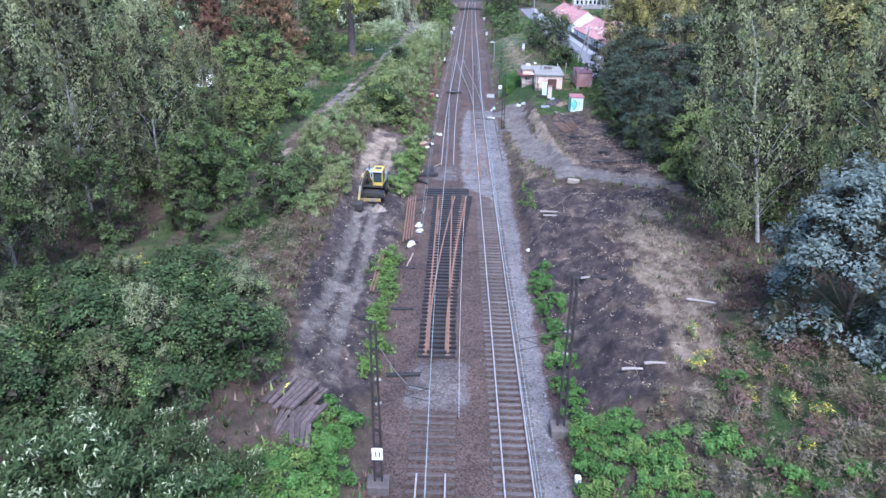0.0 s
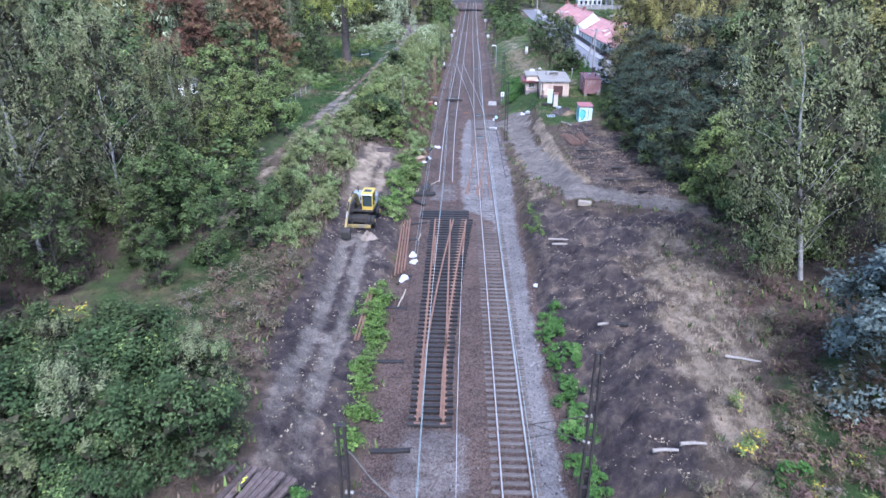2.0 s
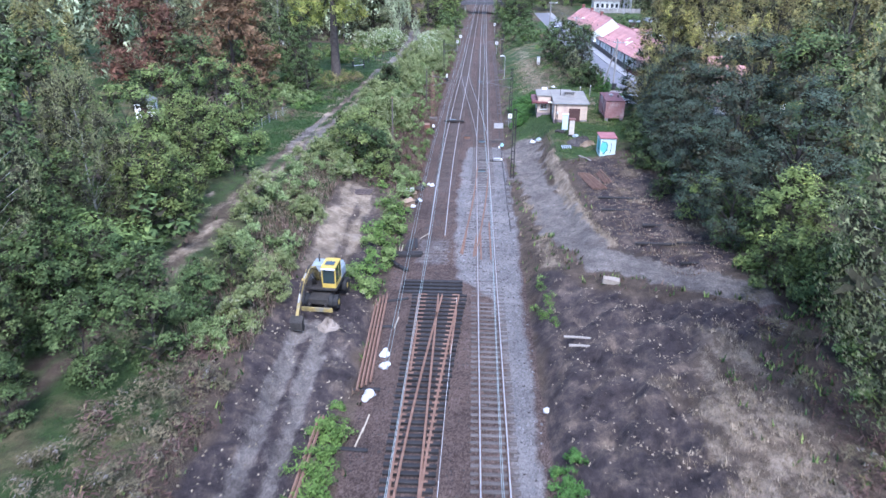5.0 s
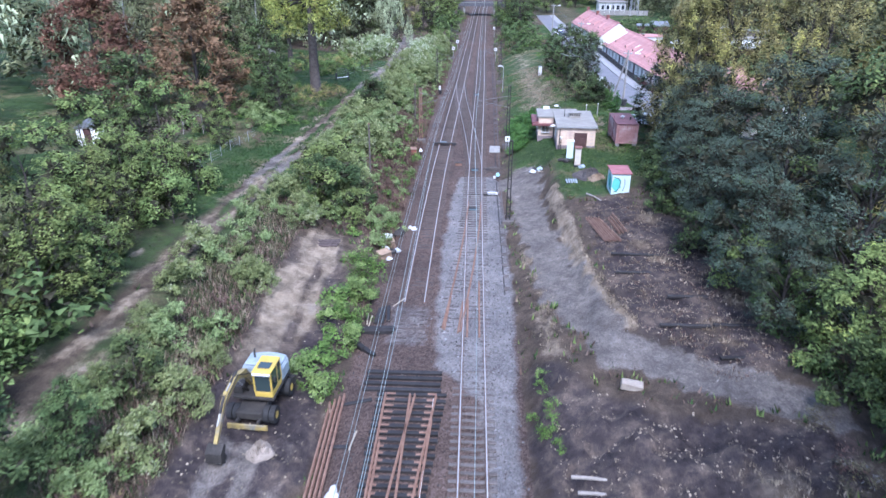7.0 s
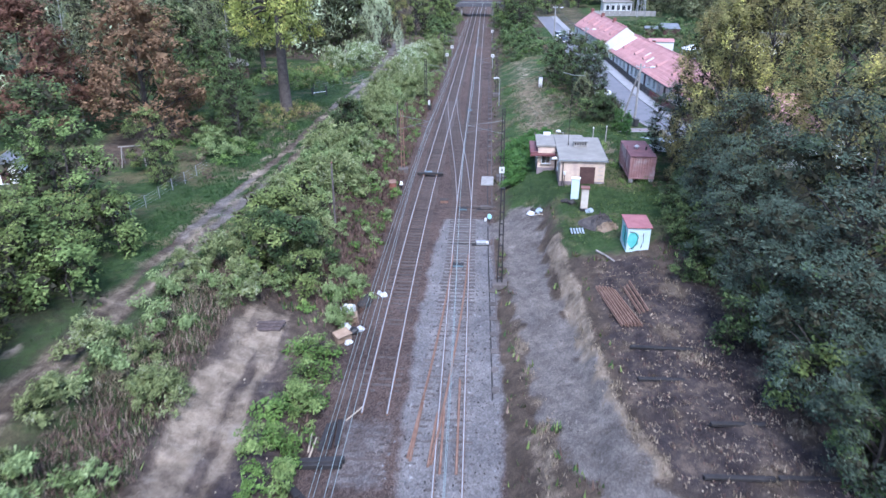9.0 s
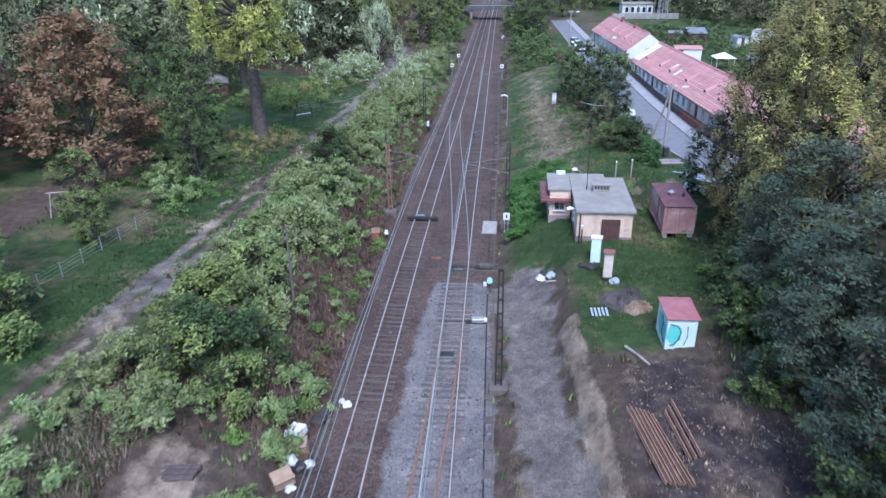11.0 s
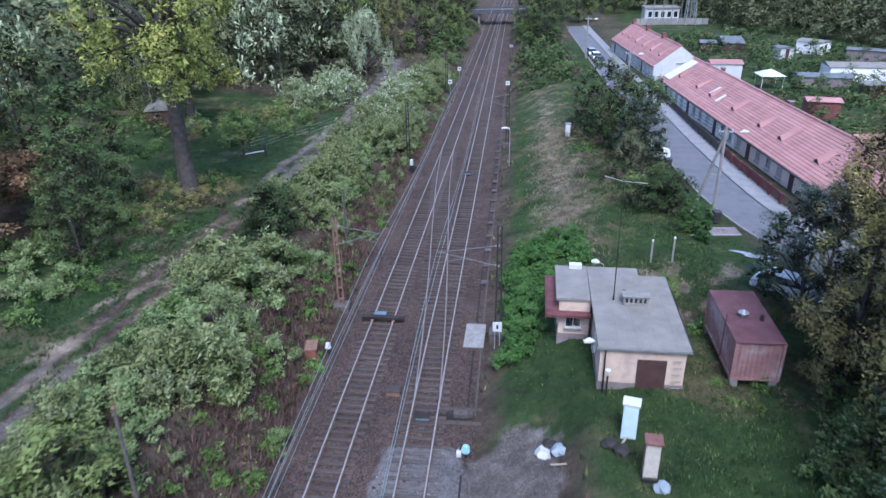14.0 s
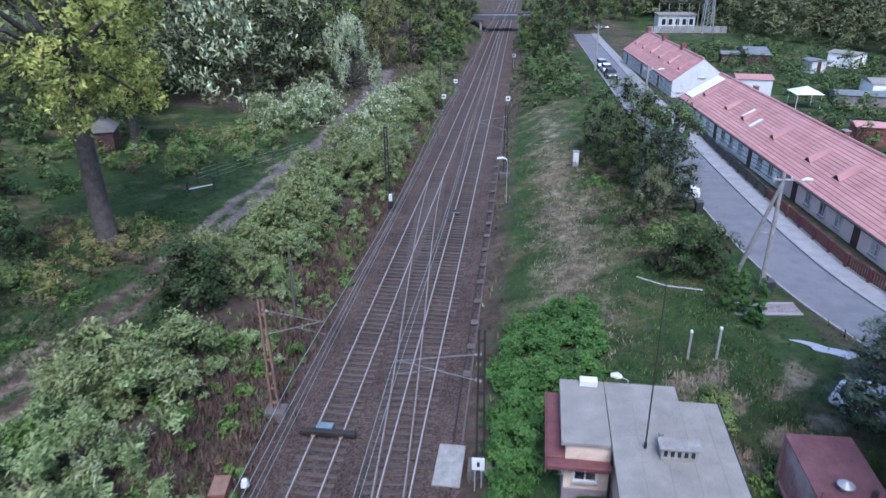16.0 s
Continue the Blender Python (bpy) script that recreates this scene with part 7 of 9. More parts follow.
# axis of the near terrace: along its ridge
EA, EB = Vector((35.35, 143.0)), Vector((31.5, 192.5))
heading = math.atan2(EA.x - EB.x, EB.y - EA.y)
unit = (EB - EA).normalized()
across = Vector((unit.y, -unit.x))
HALF = 4.9
LEVEL = 2.55
start = EA - unit * 22 + across * (HALF + 0.35)
total = (EB - EA).length + 22
count = 7
step = total / count
labels = (("grey-rendered terraced house under red tiles", RENDER_GREY), ("dusky pink terraced house with porch and red tiles", RENDER_PINK), ("pale terraced house with white windows", RENDER_GREY))
for k in range(count):
    p = start + unit * (k * step)
    lab, ren = labels[1] if k in (1, 2, 3) else labels[(k % 2) * 2]
    h = row_house(Matrix.Translation((p.x, p.y, LEVEL)) @ Matrix.Rotation(heading, 4, "Z"), step, HALF, 2.35, 2.95, ren, lab, windows=3)
    roof_m = Matrix.Translation((0, 0, 2.35))
    for y in (step * 0.3, step * 0.8) if k % 2 else (step * 0.55,):
        eyebrow(h, roof_m, y, 0.30, HALF, 2.95, 0.7)
    if k in (1, 3, 5):
        block("chimney", (0.2, step - 0.6, 2.35 + 2.2), (0.7, step, 2.35 + 3.35), BRICK_RED, h, "brick chimney", 0.02)
        block("chimney_cap", (0.14, step - 0.66, 5.7), (0.76, step + 0.06, 5.78), CONCRETE, h)
    if k == 5:
        for y, down in ((0.55, 0.6), (3.8, 0.5)):
            part("skylight", box(bmesh.new(), (-0.75, -0.28, 0.0), (0.75, 0.28, 0.1), 0.01, Matrix.Translation((-HALF * down, y, 2.35 + 2.95 * (1 - down) + 0.12)) @ Matrix.Rotation(-math.atan2(2.95, HALF), 4, "Y")), WHITE_PAINT, h, "pale skylight")
    if k == 6:
        part("solar_panel", box(bmesh.new(), (-2.3, step - 3.2, 0.0), (2.3, step - 0.5, 0.08), 0.01, Matrix.Translation((-HALF * 0.5, 0, 2.35 + 2.95 * 0.5 + 0.16)) @ Matrix.Rotation(-math.atan2(2.95, HALF), 4, "Y")), mottled("pale_panel", (0.55, 0.56, 0.55), (0.7, 0.7, 0.68), 1, 12, 0.5), h, "pale roof panels")
    if k in (2, 3):
        bm = bmesh.new()
        box(bm, (HALF, 1.5, -0.3), (HALF + 4.5, 6.0, 2.2))
        part("back_wing", bm, RENDER_GREY, h)
        bm = bmesh.new()
        v = [bm.verts.new(c) for c in ((HALF - 0.5, 1.1, 2.2), (HALF + 4.9, 1.1, 2.2), (HALF + 4.9, 3.75, 3.7), (HALF - 0.5, 3.75, 3.7), (HALF + 4.9, 6.4, 2.2), (HALF - 0.5, 6.4, 2.2))]
        bm.faces.new((v[0], v[1], v[2], v[3]))
        bm.faces.new((v[3], v[2], v[4], v[5]))
        bm.faces.new((v[1], v[4], v[2]))
        bm.faces.new((v[0], v[3], v[5]))
        bm.faces.new((v[0], v[5], v[4], v[1]))
        part("back_wing_roof", bm, TILE, h)

# far terrace, set a little forward
FA, FB = Vector((32.9, 203.2)), Vector((30.4, 235.5))
unit2 = (FB - FA).normalized()
across2 = Vector((unit2.y, -unit2.x))
heading2 = math.atan2(FA.x - FB.x, FB.y - FA.y)
step2 = (FB - FA).length / 3
for k in range(3):
    p = FA + unit2 * (k * step2) + across2 * 4.3
    h = row_house(Matrix.Translation((p.x, p.y, 2.4)) @ Matrix.Rotation(heading2, 4, "Z"), step2, 4.2, 2.5, 3.1, RENDER_WHITE, "white-rendered terraced house under red tiles", windows=4)
    for y in (step2 * 0.25, step2 * 0.75):
        eyebrow(h, Matrix.Translation((0, 0, 2.5)), y, 0.34, 4.2, 3.1, 0.7)
    block("chimney", (-0.35, step2 - 0.9, 4.9), (0.35, step2 - 0.1, 6.5), BRICK_RED, h, "brick chimney", 0.02)
    if k == 0:
        window_in(h, -0.5, 0.5, 3.0, 4.3, -0.03, bars=1)
        window_in(h, -3.4, -2.6, 0.9, 1.95, -0.03, bars=1)

# street, pavement, kerbs
STREET_LEFT = [(33.5, 120), (30.9, 130.5), (28.4, 136.5), (26.9, 143.5), (26.2, 154), (25.6, 170), (25.2, 196), (24.6, 240), (24.0, 275)]
WIDTH = 4.3


def strip(name, left, width, lift, mat, label, off=0.0, thick=0.25, tag="road"):
    pts = np.array([(x + off, y, 0) for x, y in left], float)
    ys = np.linspace(pts[0, 1], pts[-1, 1], 60)
    xs = np.interp(ys, pts[:, 1], pts[:, 0])
    for _ in range(3):
        xs[1:-1] = (xs[:-2] + xs[1:-1] * 2 + xs[2:]) / 4
    pts = [(x, y, surface(min(x + width / 2, 100), y) + lift) for x, y in zip(xs, ys)]
    v, f = sweep(pts, [(0, -thick), (width, -thick), (width, 0), (0, 0)])
    ob = new(name, mesh_of(name, v, f, mat))
    return tagged(ob, label, tag, kind="structure")


strip("road", STREET_LEFT, WIDTH, 0.06, ASPHALT, "narrow grey asphalt street past the houses")
strip("pavement", STREET_LEFT, 1.6, 0.18, PAVING, "pale concrete pavement before the gardens", WIDTH + 0.14, tag="pavement")
strip("kerb", STREET_LEFT, 0.14, 0.19, PAVING, "raised concrete kerb", WIDTH, tag="kerb")
strip("kerb", STREET_LEFT, 0.14, 0.12, CONCRETE, "low concrete kerb", -0.14, tag="kerb")

# garden fences
ys = np.arange(139.0, 196, 2.4)
for k, y in enumerate(ys):
    xs = np.interp([y, y + 2.4], [p[1] for p in STREET_LEFT], [p[0] + WIDTH + 1.85 for p in STREET_LEFT])
    z = surface(float(xs[0]), y) + 0.02
    style = "red" if y < 158 else "dark"
    mat = RED_FENCE if style == "red" else FENCE_DARK
    f = thing("garden_fence", "low maroon picket fence" if style == "red" else "dark steel garden fence on a low wall", "fence", pose(float(xs[0]), y, z, 0, 0, math.degrees(math.atan2(xs[0] - xs[1], 2.4))), "garden fences along the street")
    block("low_wall", (-0.1, 0, -0.3), (0.1, 2.4, 0.22), CONCRETE, f, bevel=0.02)
    for zz in (0.4, 1.0):
        block("rail", (-0.03, 0.1, zz), (0.03, 2.3, zz + 0.06), mat, f, bevel=0)
    for q in range(9):
        block("picket", (-0.025, 0.15 + q * 0.25, 0.22), (0.025, 0.25 + q * 0.25, 1.15), mat, f, bevel=0)
    block("pillar", (-0.13, -0.13, -0.3), (0.13, 0.13, 1.2), BRICK_RED if 152 < y < 158 else mat, f, bevel=0.02)


# poles at the street
def power_pole(x, y, h, brace=None):
    t = thing("power_pole", "grey concrete power pole with a slanting brace" if brace else "grey concrete power pole", "pole", pose(x, y, surface(x, y)), "poles of the power line")
    part("shaft", rod(bmesh.new(), (0, 0, -0.5), (0, 0, h), 0.19, 0.11, 8), CONCRETE, t)
    if brace:
        part("brace", rod(bmesh.new(), (brace[0], brace[1], -0.4), (0, 0, h - 0.6), 0.16, 0.1, 8), CONCRETE, t)
        part("tie", rod(bmesh.new(), (brace[0] * 0.5, brace[1] * 0.5, h * 0.48), (0, 0, h * 0.48), 0.05, sides=6), CONCRETE, t)
    part("cross_arm", box(bmesh.new(), (-0.6, -0.06, h - 0.5), (0.6, 0.06, h - 0.38), 0.01), GALVANISED, t)
    for s in (-0.5, 0.0, 0.5):
        part("insulator", rod(bmesh.new(), (s, 0, h - 0.38), (s, 0, h - 0.2), 0.05), WHITE_PAINT, t)
    part("lamp_arm", pipe(bmesh.new(), [(0, 0, h - 0.8), (0.6, 0.1, h - 0.5), (1.3, 0.2, h - 0.5)], [0.03, 0.03, 0.03], 6), GALVANISED, t)
    part("lamp_head", pipe(bmesh.new(), [(1.2, 0.2, h - 0.52), (1.5, 0.25, h - 0.46), (1.9, 0.3, h - 0.5)], [0.06, 0.15, 0.08], 8), WHITE_PAINT, t)
    return t


power_pole(26.3, 140.6, 8.0, (-1.7, 0.8))
power_pole(25.2, 182, 8.0)
power_pole(24.2, 226, 8.0)
for dx in (-0.5, 0.0, 0.5):
    pts = []
    for (ax, ay), (bx, by) in (((26.3, 140.6), (25.2, 182)), ((25.2, 182), (24.2, 226))):
        for u in np.linspace(0, 1, 10):
            x, y = ax + (bx - ax) * u, ay + (by - ay) * u
            pts.append((x + dx, y + 0.001 * len(pts), 10.5 - 0.5 * (y - 140) / 86 - 0.9 * 4 * u * (1 - u)))
    v, f = sweep(pts, [(0.012, -0.012), (0.012, 0.012), (-0.012, 0.012), (-0.012, -0.012)])
    t = thing("power_line", "thin sagging power line", "power line")
    child("wire", mesh_of("wire", v, f, BLACK_PAINT), t)


# wheelie bins, driveway, cars
def bin_at(x, y, turn):
    t = thing("wheelie_bin", "dark grey wheeled rubbish bin", "bin", pose(x, y, surface(x, y) + 0.05, 0, 0, turn), "bins by the street")
    bm = bmesh.new()
    low = [bm.verts.new(c) for c in ((-0.24, -0.24, 0.08), (0.24, -0.24, 0.08), (0.24, 0.24, 0.08), (-0.24, 0.24, 0.08))]
    top = [bm.verts.new(c) for c in ((-0.3, -0.34, 0.98), (0.3, -0.34, 0.98), (0.3, 0.3, 0.98), (-0.3, 0.3, 0.98))]
    bm.faces.new(low[::-1])
    for k in range(4):
        bm.faces.new((low[k], low[(k + 1) % 4], top[(k + 1) % 4], top[k]))
    bm.faces.new(top)
    part("body", bm, FENCE_DARK, t)
    block("lid", (-0.33, -0.38, 0.98), (0.33, 0.34, 1.06), FENCE_DARK, t, bevel=0.03)
    for s in (-0.26, 0.26):
        part("wheel", rod(bmesh.new(), (s - 0.04, 0.26, 0.1), (s + 0.04, 0.26, 0.1), 0.1), BLACK_PAINT, t)


bin_at(26.25, 139.4, 5)
bin_at(25.4, 154.3, 0)
RUBBER = mottled("tyre_rubber", (0.012, 0.012, 0.012), (0.03, 0.03, 0.03), 4, 30, 0.8)


def car(x, y, turn, paint, label):
    t = thing("car", label, "car", pose(x, y, surface(x, y) + 0.05, 0, 0, turn))
    bm = bmesh.new()
    prof = [(-2.05, 0.35), (-2.1, 0.7), (-1.9, 0.95), (-1.0, 1.0), (-0.95, 1.0), (1.5, 1.0), (2.0, 0.85), (2.1, 0.5), (2.0, 0.3)]
    left = [bm.verts.new((-0.85, a, b)) for a, b in prof]
    right = [bm.verts.new((0.85, a, b)) for a, b in prof]
    bm.faces.new(left)
    bm.faces.new(right[::-1])
    for k in range(len(prof)):
        bm.faces.new((left[k], right[k], right[(k + 1) % len(prof)], left[(k + 1) % len(prof)]))
    bmesh.ops.bevel(bm, geom=list(bm.edges), offset=0.06, segments=2, affect="EDGES")
    part("body", bm, paint, t, smooth_shade=False)
    bm = bmesh.new()
    base = [bm.verts.new(c) for c in ((-0.8, -1.3, 0.98), (0.8, -1.3, 0.98), (0.8, 1.75, 0.98), (-0.8, 1.75, 0.98))]
    top = [bm.verts.new(c) for c in ((-0.64, -0.6, 1.42), (0.64, -0.6, 1.42), (0.64, 1.3, 1.42), (-0.64, 1.3, 1.42))]
    for k in range(4):
        bm.faces.new((base[k], base[(k + 1) % 4], top[(k + 1) % 4], top[k]))
    part("glasshouse", bm, GLASS, t, "dark glazed cabin")
    block("roof", (-0.64, -0.6, 1.42), (0.64, 1.3, 1.47), paint, t, bevel=0.02)
    for sx in (-0.82, 0.82):
        for sy in (-1.3, 1.3):
            w = part("wheel", rod(bmesh.new(), (sx - 0.1, sy, 0.31), (sx + 0.1, sy, 0.31), 0.31, sides=14), RUBBER, t)
            part("rim", rod(bmesh.new(), (sx - 0.105, sy, 0.31), (sx + 0.105, sy, 0.31), 0.18, sides=10), GALVANISED, w)
        block("headlight", (sx * 0.6 - 0.18, -2.12, 0.62), (sx * 0.6 + 0.18, -2.04, 0.76), WHITE_PAINT, t, bevel=0)
        block("tail_light", (sx * 0.75 - 0.12, 2.03, 0.65), (sx * 0.75 + 0.12, 2.1, 0.85), RED_FENCE, t, bevel=0)
    return t


CAR_WHITE = mottled("white_car_paint", (0.7, 0.71, 0.73), (0.8, 0.81, 0.82), 1, 10, 0.25, 0, 0.02, 0.001, 0, None, False, 0.5)
CAR_DARK = mottled("dark_car_paint", (0.03, 0.032, 0.036), (0.05, 0.052, 0.058), 1, 10, 0.25, 0, 0.02, 0.001, 0, None, False, 0.5)
CAR_SILVER = mottled("silver_car_paint", (0.42, 0.44, 0.46), (0.52, 0.54, 0.56), 1, 10, 0.25, 0.3, 0.02, 0.001, 0, None, False, 0.5)
car(27.2, 126.4, 52, CAR_WHITE, "white car parked on the verge under a tree")
car(29.6, 122.4, 40, CAR_SILVER, "silver car parked under trees")
car(24.3, 158.4, 80, CAR_WHITE, "white car half hidden behind shrubs")
car(26.0, 224, 2, CAR_WHITE, "white car parked at the street")
car(25.7, 229, 2, CAR_SILVER, "silver car parked at the street")
car(26.1, 219.2, 2, CAR_DARK, "dark car parked at the street")

# driveway and puddle by the thujas
drive = thing("driveway", "short dark paved driveway with pale edging", "driveway", pose(25.4, 137.4, surface(25.4, 137.4), 0, 0, 4), kind="structure")
block("surface", (-2.0, -0.55, -0.1), (2.2, 0.55, 0.05), PLINTH, drive)
block("edging", (-2.0, -0.8, -0.1), (2.2, -0.56, 0.08), PAVING, drive)
block("edging", (-2.0, 0.56, -0.1), (2.2, 0.8, 0.08), PAVING, drive)
WATER = Nodes("puddle_water").done((0.3, 0.31, 0.32), 0.05, 0.0, 1.0)
bm = bmesh.new()
ring = [bm.verts.new((27.3 + 1.7 * math.cos(a) * (0.8 + 0.3 * math.sin(3 * a)), 132.7 + 0.75 * math.sin(a) * (0.8 + 0.25 * math.cos(2 * a)) - 0.35 * math.cos(a) * 2, 0)) for a in np.linspace(0, 6.283, 29)[:-1]]
bm.faces.new(ring)
me = bpy.data.meshes.new("puddle")
bm.to_mesh(me)
bm.free()
me.materials.append(WATER)
puddle = new("puddle", me)
puddle.location.z = max(surface(27.3 + dx, 132.7 + dy) for dx in (-1.5, 0, 1.5) for dy in (-0.6, 0, 0.6)) + 0.03
tagged(puddle, "pale rain puddle beside the street", "puddle", kind="structure")

# fence posts on the slope
for x, y in ((19.3, 131.0), (20.9, 131.2)):
    t = thing("fence_post", "white-topped concrete fence post", "post", pose(x, y, surface(x, y)), "fence posts on the slope")
    part("post", box(bmesh.new(), (-0.06, -0.06, -0.2), (0.06, 0.06, 1.9), 0.01), CONCRETE, t)
    part("cap", box(bmesh.new(), (-0.07, -0.07, 1.9), (0.07, 0.07, 2.05), 0.01), WHITE_PAINT, t)


# gardens behind the terrace
def shed(x, y, w, l, h, turn, roof, walls, label, pitch=0.1):
    t = thing("garden_shed", label, "shed", pose(x, y, surface(x, y), 0, 0, turn), "sheds in the gardens")
    part("wall", box(bmesh.new(), (-w / 2, -l / 2, -0.2), (w / 2, l / 2, h), 0.02), walls, t)
    bm = bmesh.new()
    v = [bm.verts.new(c) for c in ((-w / 2 - 0.2, -l / 2 - 0.2, h), (w / 2 + 0.2, -l / 2 - 0.2, h), (w / 2 + 0.2, l / 2 + 0.2, h), (-w / 2 - 0.2, l / 2 + 0.2, h), (0, -l / 2 - 0.2, h + w * pitch), (0, l / 2 + 0.2, h + w * pitch))]
    for q in ((0, 4, 5, 3), (4, 1, 2, 5), (0, 1, 4), (3, 5, 2), (0, 3, 2, 1)):
        bm.faces.new([v[i] for i in q])
    part("roof", bm, roof, t)
    part("door", box(bmesh.new(), (-0.4, -l / 2 - 0.03, 0), (0.4, -l / 2 - 0.003, min(h - 0.1, 1.9))), BROWN_DOOR, t)
    return t


PALE_SHEET = mottled("pale_sheet_roof", (0.09, 0.1, 0.105), (0.17, 0.18, 0.185), 1, 14, 0.6)
for x, y, w, l, h, turn, roof, walls, label in (
    (62, 226, 3.0, 2.6, 2.1, 20, PALE_SHEET, RENDER_WHITE, "white garden shed with a pale roof"), (55, 237, 9, 4, 1.9, 85, PALE_SHEET, BROWN_DOOR, "long garden shed with a pale sheet roof"),
    (50, 235, 4, 3, 1.9, 80, PALE_SHEET, BROWN_DOOR, "small garden shed with a pale sheet roof"), (59, 200, 4, 8, 1.5, 80, PALE_SHEET, PLINTH, "flat garage with a pale sheet roof"),
    (66, 205, 5, 9, 2.3, 85, FELT, RENDER_GREY, "long flat garage with a grey roof"), (62, 190, 2.6, 2.6, 2.0, 10, FELT, BROWN_DOOR, "dark brown wooden garden shed"),
    (50, 178, 3, 4, 2.2, 80, TILE, BRICK_RED, "small brick shed under red tiles"), (45.6, 207, 4.4, 5, 2.5, 84, TILE, RENDER_WHITE, "low annexe under red tiles"), (70, 232, 4, 5, 2.4, 40, FELT, RENDER_GREY, "garden shed with a grey roof"),
    (76, 222, 3, 7, 2.2, 60, PALE_SHEET, PLINTH, "pale-roofed shed at the garden edge"),
):
    shed(x, y, w, l, h, turn, roof, walls, label)
gz = thing("gazebo", "white garden gazebo with a pale canopy", "gazebo", pose(49.8, 197.2, surface(49.8, 197.2)))
for sx in (-1.6, 1.6):
    for sy in (-1.6, 1.6):
        part("post", rod(bmesh.new(), (sx, sy, 0), (sx, sy, 2.1), 0.05), WHITE_PAINT, gz)
bm = bmesh.new()
c = bm.verts.new((0, 0, 3.0))
ring = [bm.verts.new((1.9 * sx, 1.9 * sy, 2.1)) for sx, sy in ((-1, -1), (1, -1), (1, 1), (-1, 1))]
for k in range(4):
    bm.faces.new((ring[k], ring[(k + 1) % 4], c))
part("canopy", bm, WHITE_PAINT, gz, "pale canopy")
# transformer station and pylon at the back
ts = thing("transformer_station", "pale transformer house behind a fence", "transformer station", pose(46, 284, surface(46, 284)))
block("wall", (0, 0, -0.3), (9, 6, 3.4), RENDER_WHITE, ts)
block("roof", (-0.3, -0.3, 3.4), (9.3, 6.3, 3.7), FELT, ts)
for k in range(5):
    block("window", (0.8 + 1.7 * k, -0.05, 1.2), (1.7 + 1.7 * k, 0.0, 2.6), GLASS, ts, bevel=0)
for k in range(6):
    part("gantry_post", rod(bmesh.new(), (-1 + 2.4 * k, -4, 0), (-1 + 2.4 * k, -4, 7), 0.12, 0.09, 6), CONCRETE, ts)
part("gantry_beam", box(bmesh.new(), (-1.2, -4.1, 6.8), (11.2, -3.9, 7.1)), MAST_STEEL, ts)
for k in range(12):
    part("fence_panel", box(bmesh.new(), (-4 + 1.6 * k, -7, 0), (-2.5 + 1.6 * k, -6.95, 1.6)), CONCRETE, ts)
py = thing("lattice_pylon", "tall grey lattice pylon", "pylon", pose(56.5, 278, surface(56.5, 278)))
for sx in (-1, 1):
    for sy in (-1, 1):
        part("leg", rod(bmesh.new(), (sx * 1.3, sy * 1.3, -0.3), (sx * 0.35, sy * 0.35, 20), 0.12, 0.08, 5), GALVANISED, py)
bm = bmesh.new()
for k in range(12):
    a, b = 1.3 - 0.079 * k, 1.3 - 0.079 * (k + 1)
    z0, z1 = 1.65 * k, 1.65 * (k + 1)
    for sy in (-1, 1):
        rod(bm, (-a, sy * a, z0), (b, sy * b, z1), 0.05, sides=4)
        rod(bm, (sy * a, -a, z0), (sy * b, b, z1), 0.05, sides=4)
part("bracing", bm, GALVANISED, py)

# ---- excavator ----
YELLOW = mottled("machine_yellow", (0.36, 0.25, 0.05), (0.52, 0.38, 0.08), 1.5, 18, 0.5, 0, 0.1, 0.005, 0, (0.34, 0.25, 0.08))
MACHINE_GREY = mottled("machine_grey", (0.16, 0.2, 0.22), (0.28, 0.33, 0.35), 2, 18, 0.6)
GRIME = mottled("grimy_black", (0.015, 0.014, 0.013), (0.05, 0.045, 0.04), 2, 18, 0.8)
WORN_YELLOW = mottled("worn_machine_yellow", (0.12, 0.1, 0.06), (0.36, 0.27, 0.08), 2.2, 14, 0.6, 0, 0.15, 0.005, 0, (0.16, 0.155, 0.14))
DARK_GLASS = Nodes("cab_glass").done((0.03, 0.045, 0.045), 0.08, 0.0, 0.6)
dig = thing("excavator", "yellow wheeled excavator with lowered boom on dug earth", "excavator", pose(-8.35, 67.6, surface(-8.35, 67.4) - 0.05, 0, 0, -4))
block("chassis", (-0.75, -1.9, 0.45), (0.75, 1.9, 0.95), GRIME, dig, "grimy black chassis", 0.06)
for y in (-1.3, 1.3):
    part("axle", rod(bmesh.new(), (-1.0, y, 0.5), (1.0, y, 0.5), 0.14), GRIME, dig)
    for x in (-1.22, -0.86, 0.86, 1.22):
        w = part("wheel", rod(bmesh.new(), (x - 0.16, y, 0.5), (x + 0.16, y, 0.5), 0.5, 0.5, 16), RUBBER, dig, "muddy black tyre")
        part("hub", rod(bmesh.new(), (x - 0.17, y, 0.5), (x + 0.17, y, 0.5), 0.22, 0.22, 10), YELLOW, w)
block("dozer_blade", (-1.15, -2.3, 0.1), (1.15, -2.2, 0.45), WORN_YELLOW, dig, bevel=0.03)
for x in (-0.6, 0.6):
    block("blade_arm", (x - 0.08, -2.2, 0.4), (x + 0.08, -1.7, 0.6), GRIME, dig)
block("outrigger", (-1.3, 2.0, 0.2), (1.3, 2.3, 0.7), GRIME, dig, bevel=0.03)
part("turntable", rod(bmesh.new(), (0, 0, 0.95), (0, 0, 1.2), 0.7, 0.7, 20), GRIME, dig)
block("deck", (-1.2, -1.1, 1.2), (1.2, 1.9, 1.42), GRIME, dig, bevel=0.04)
bm = bmesh.new()
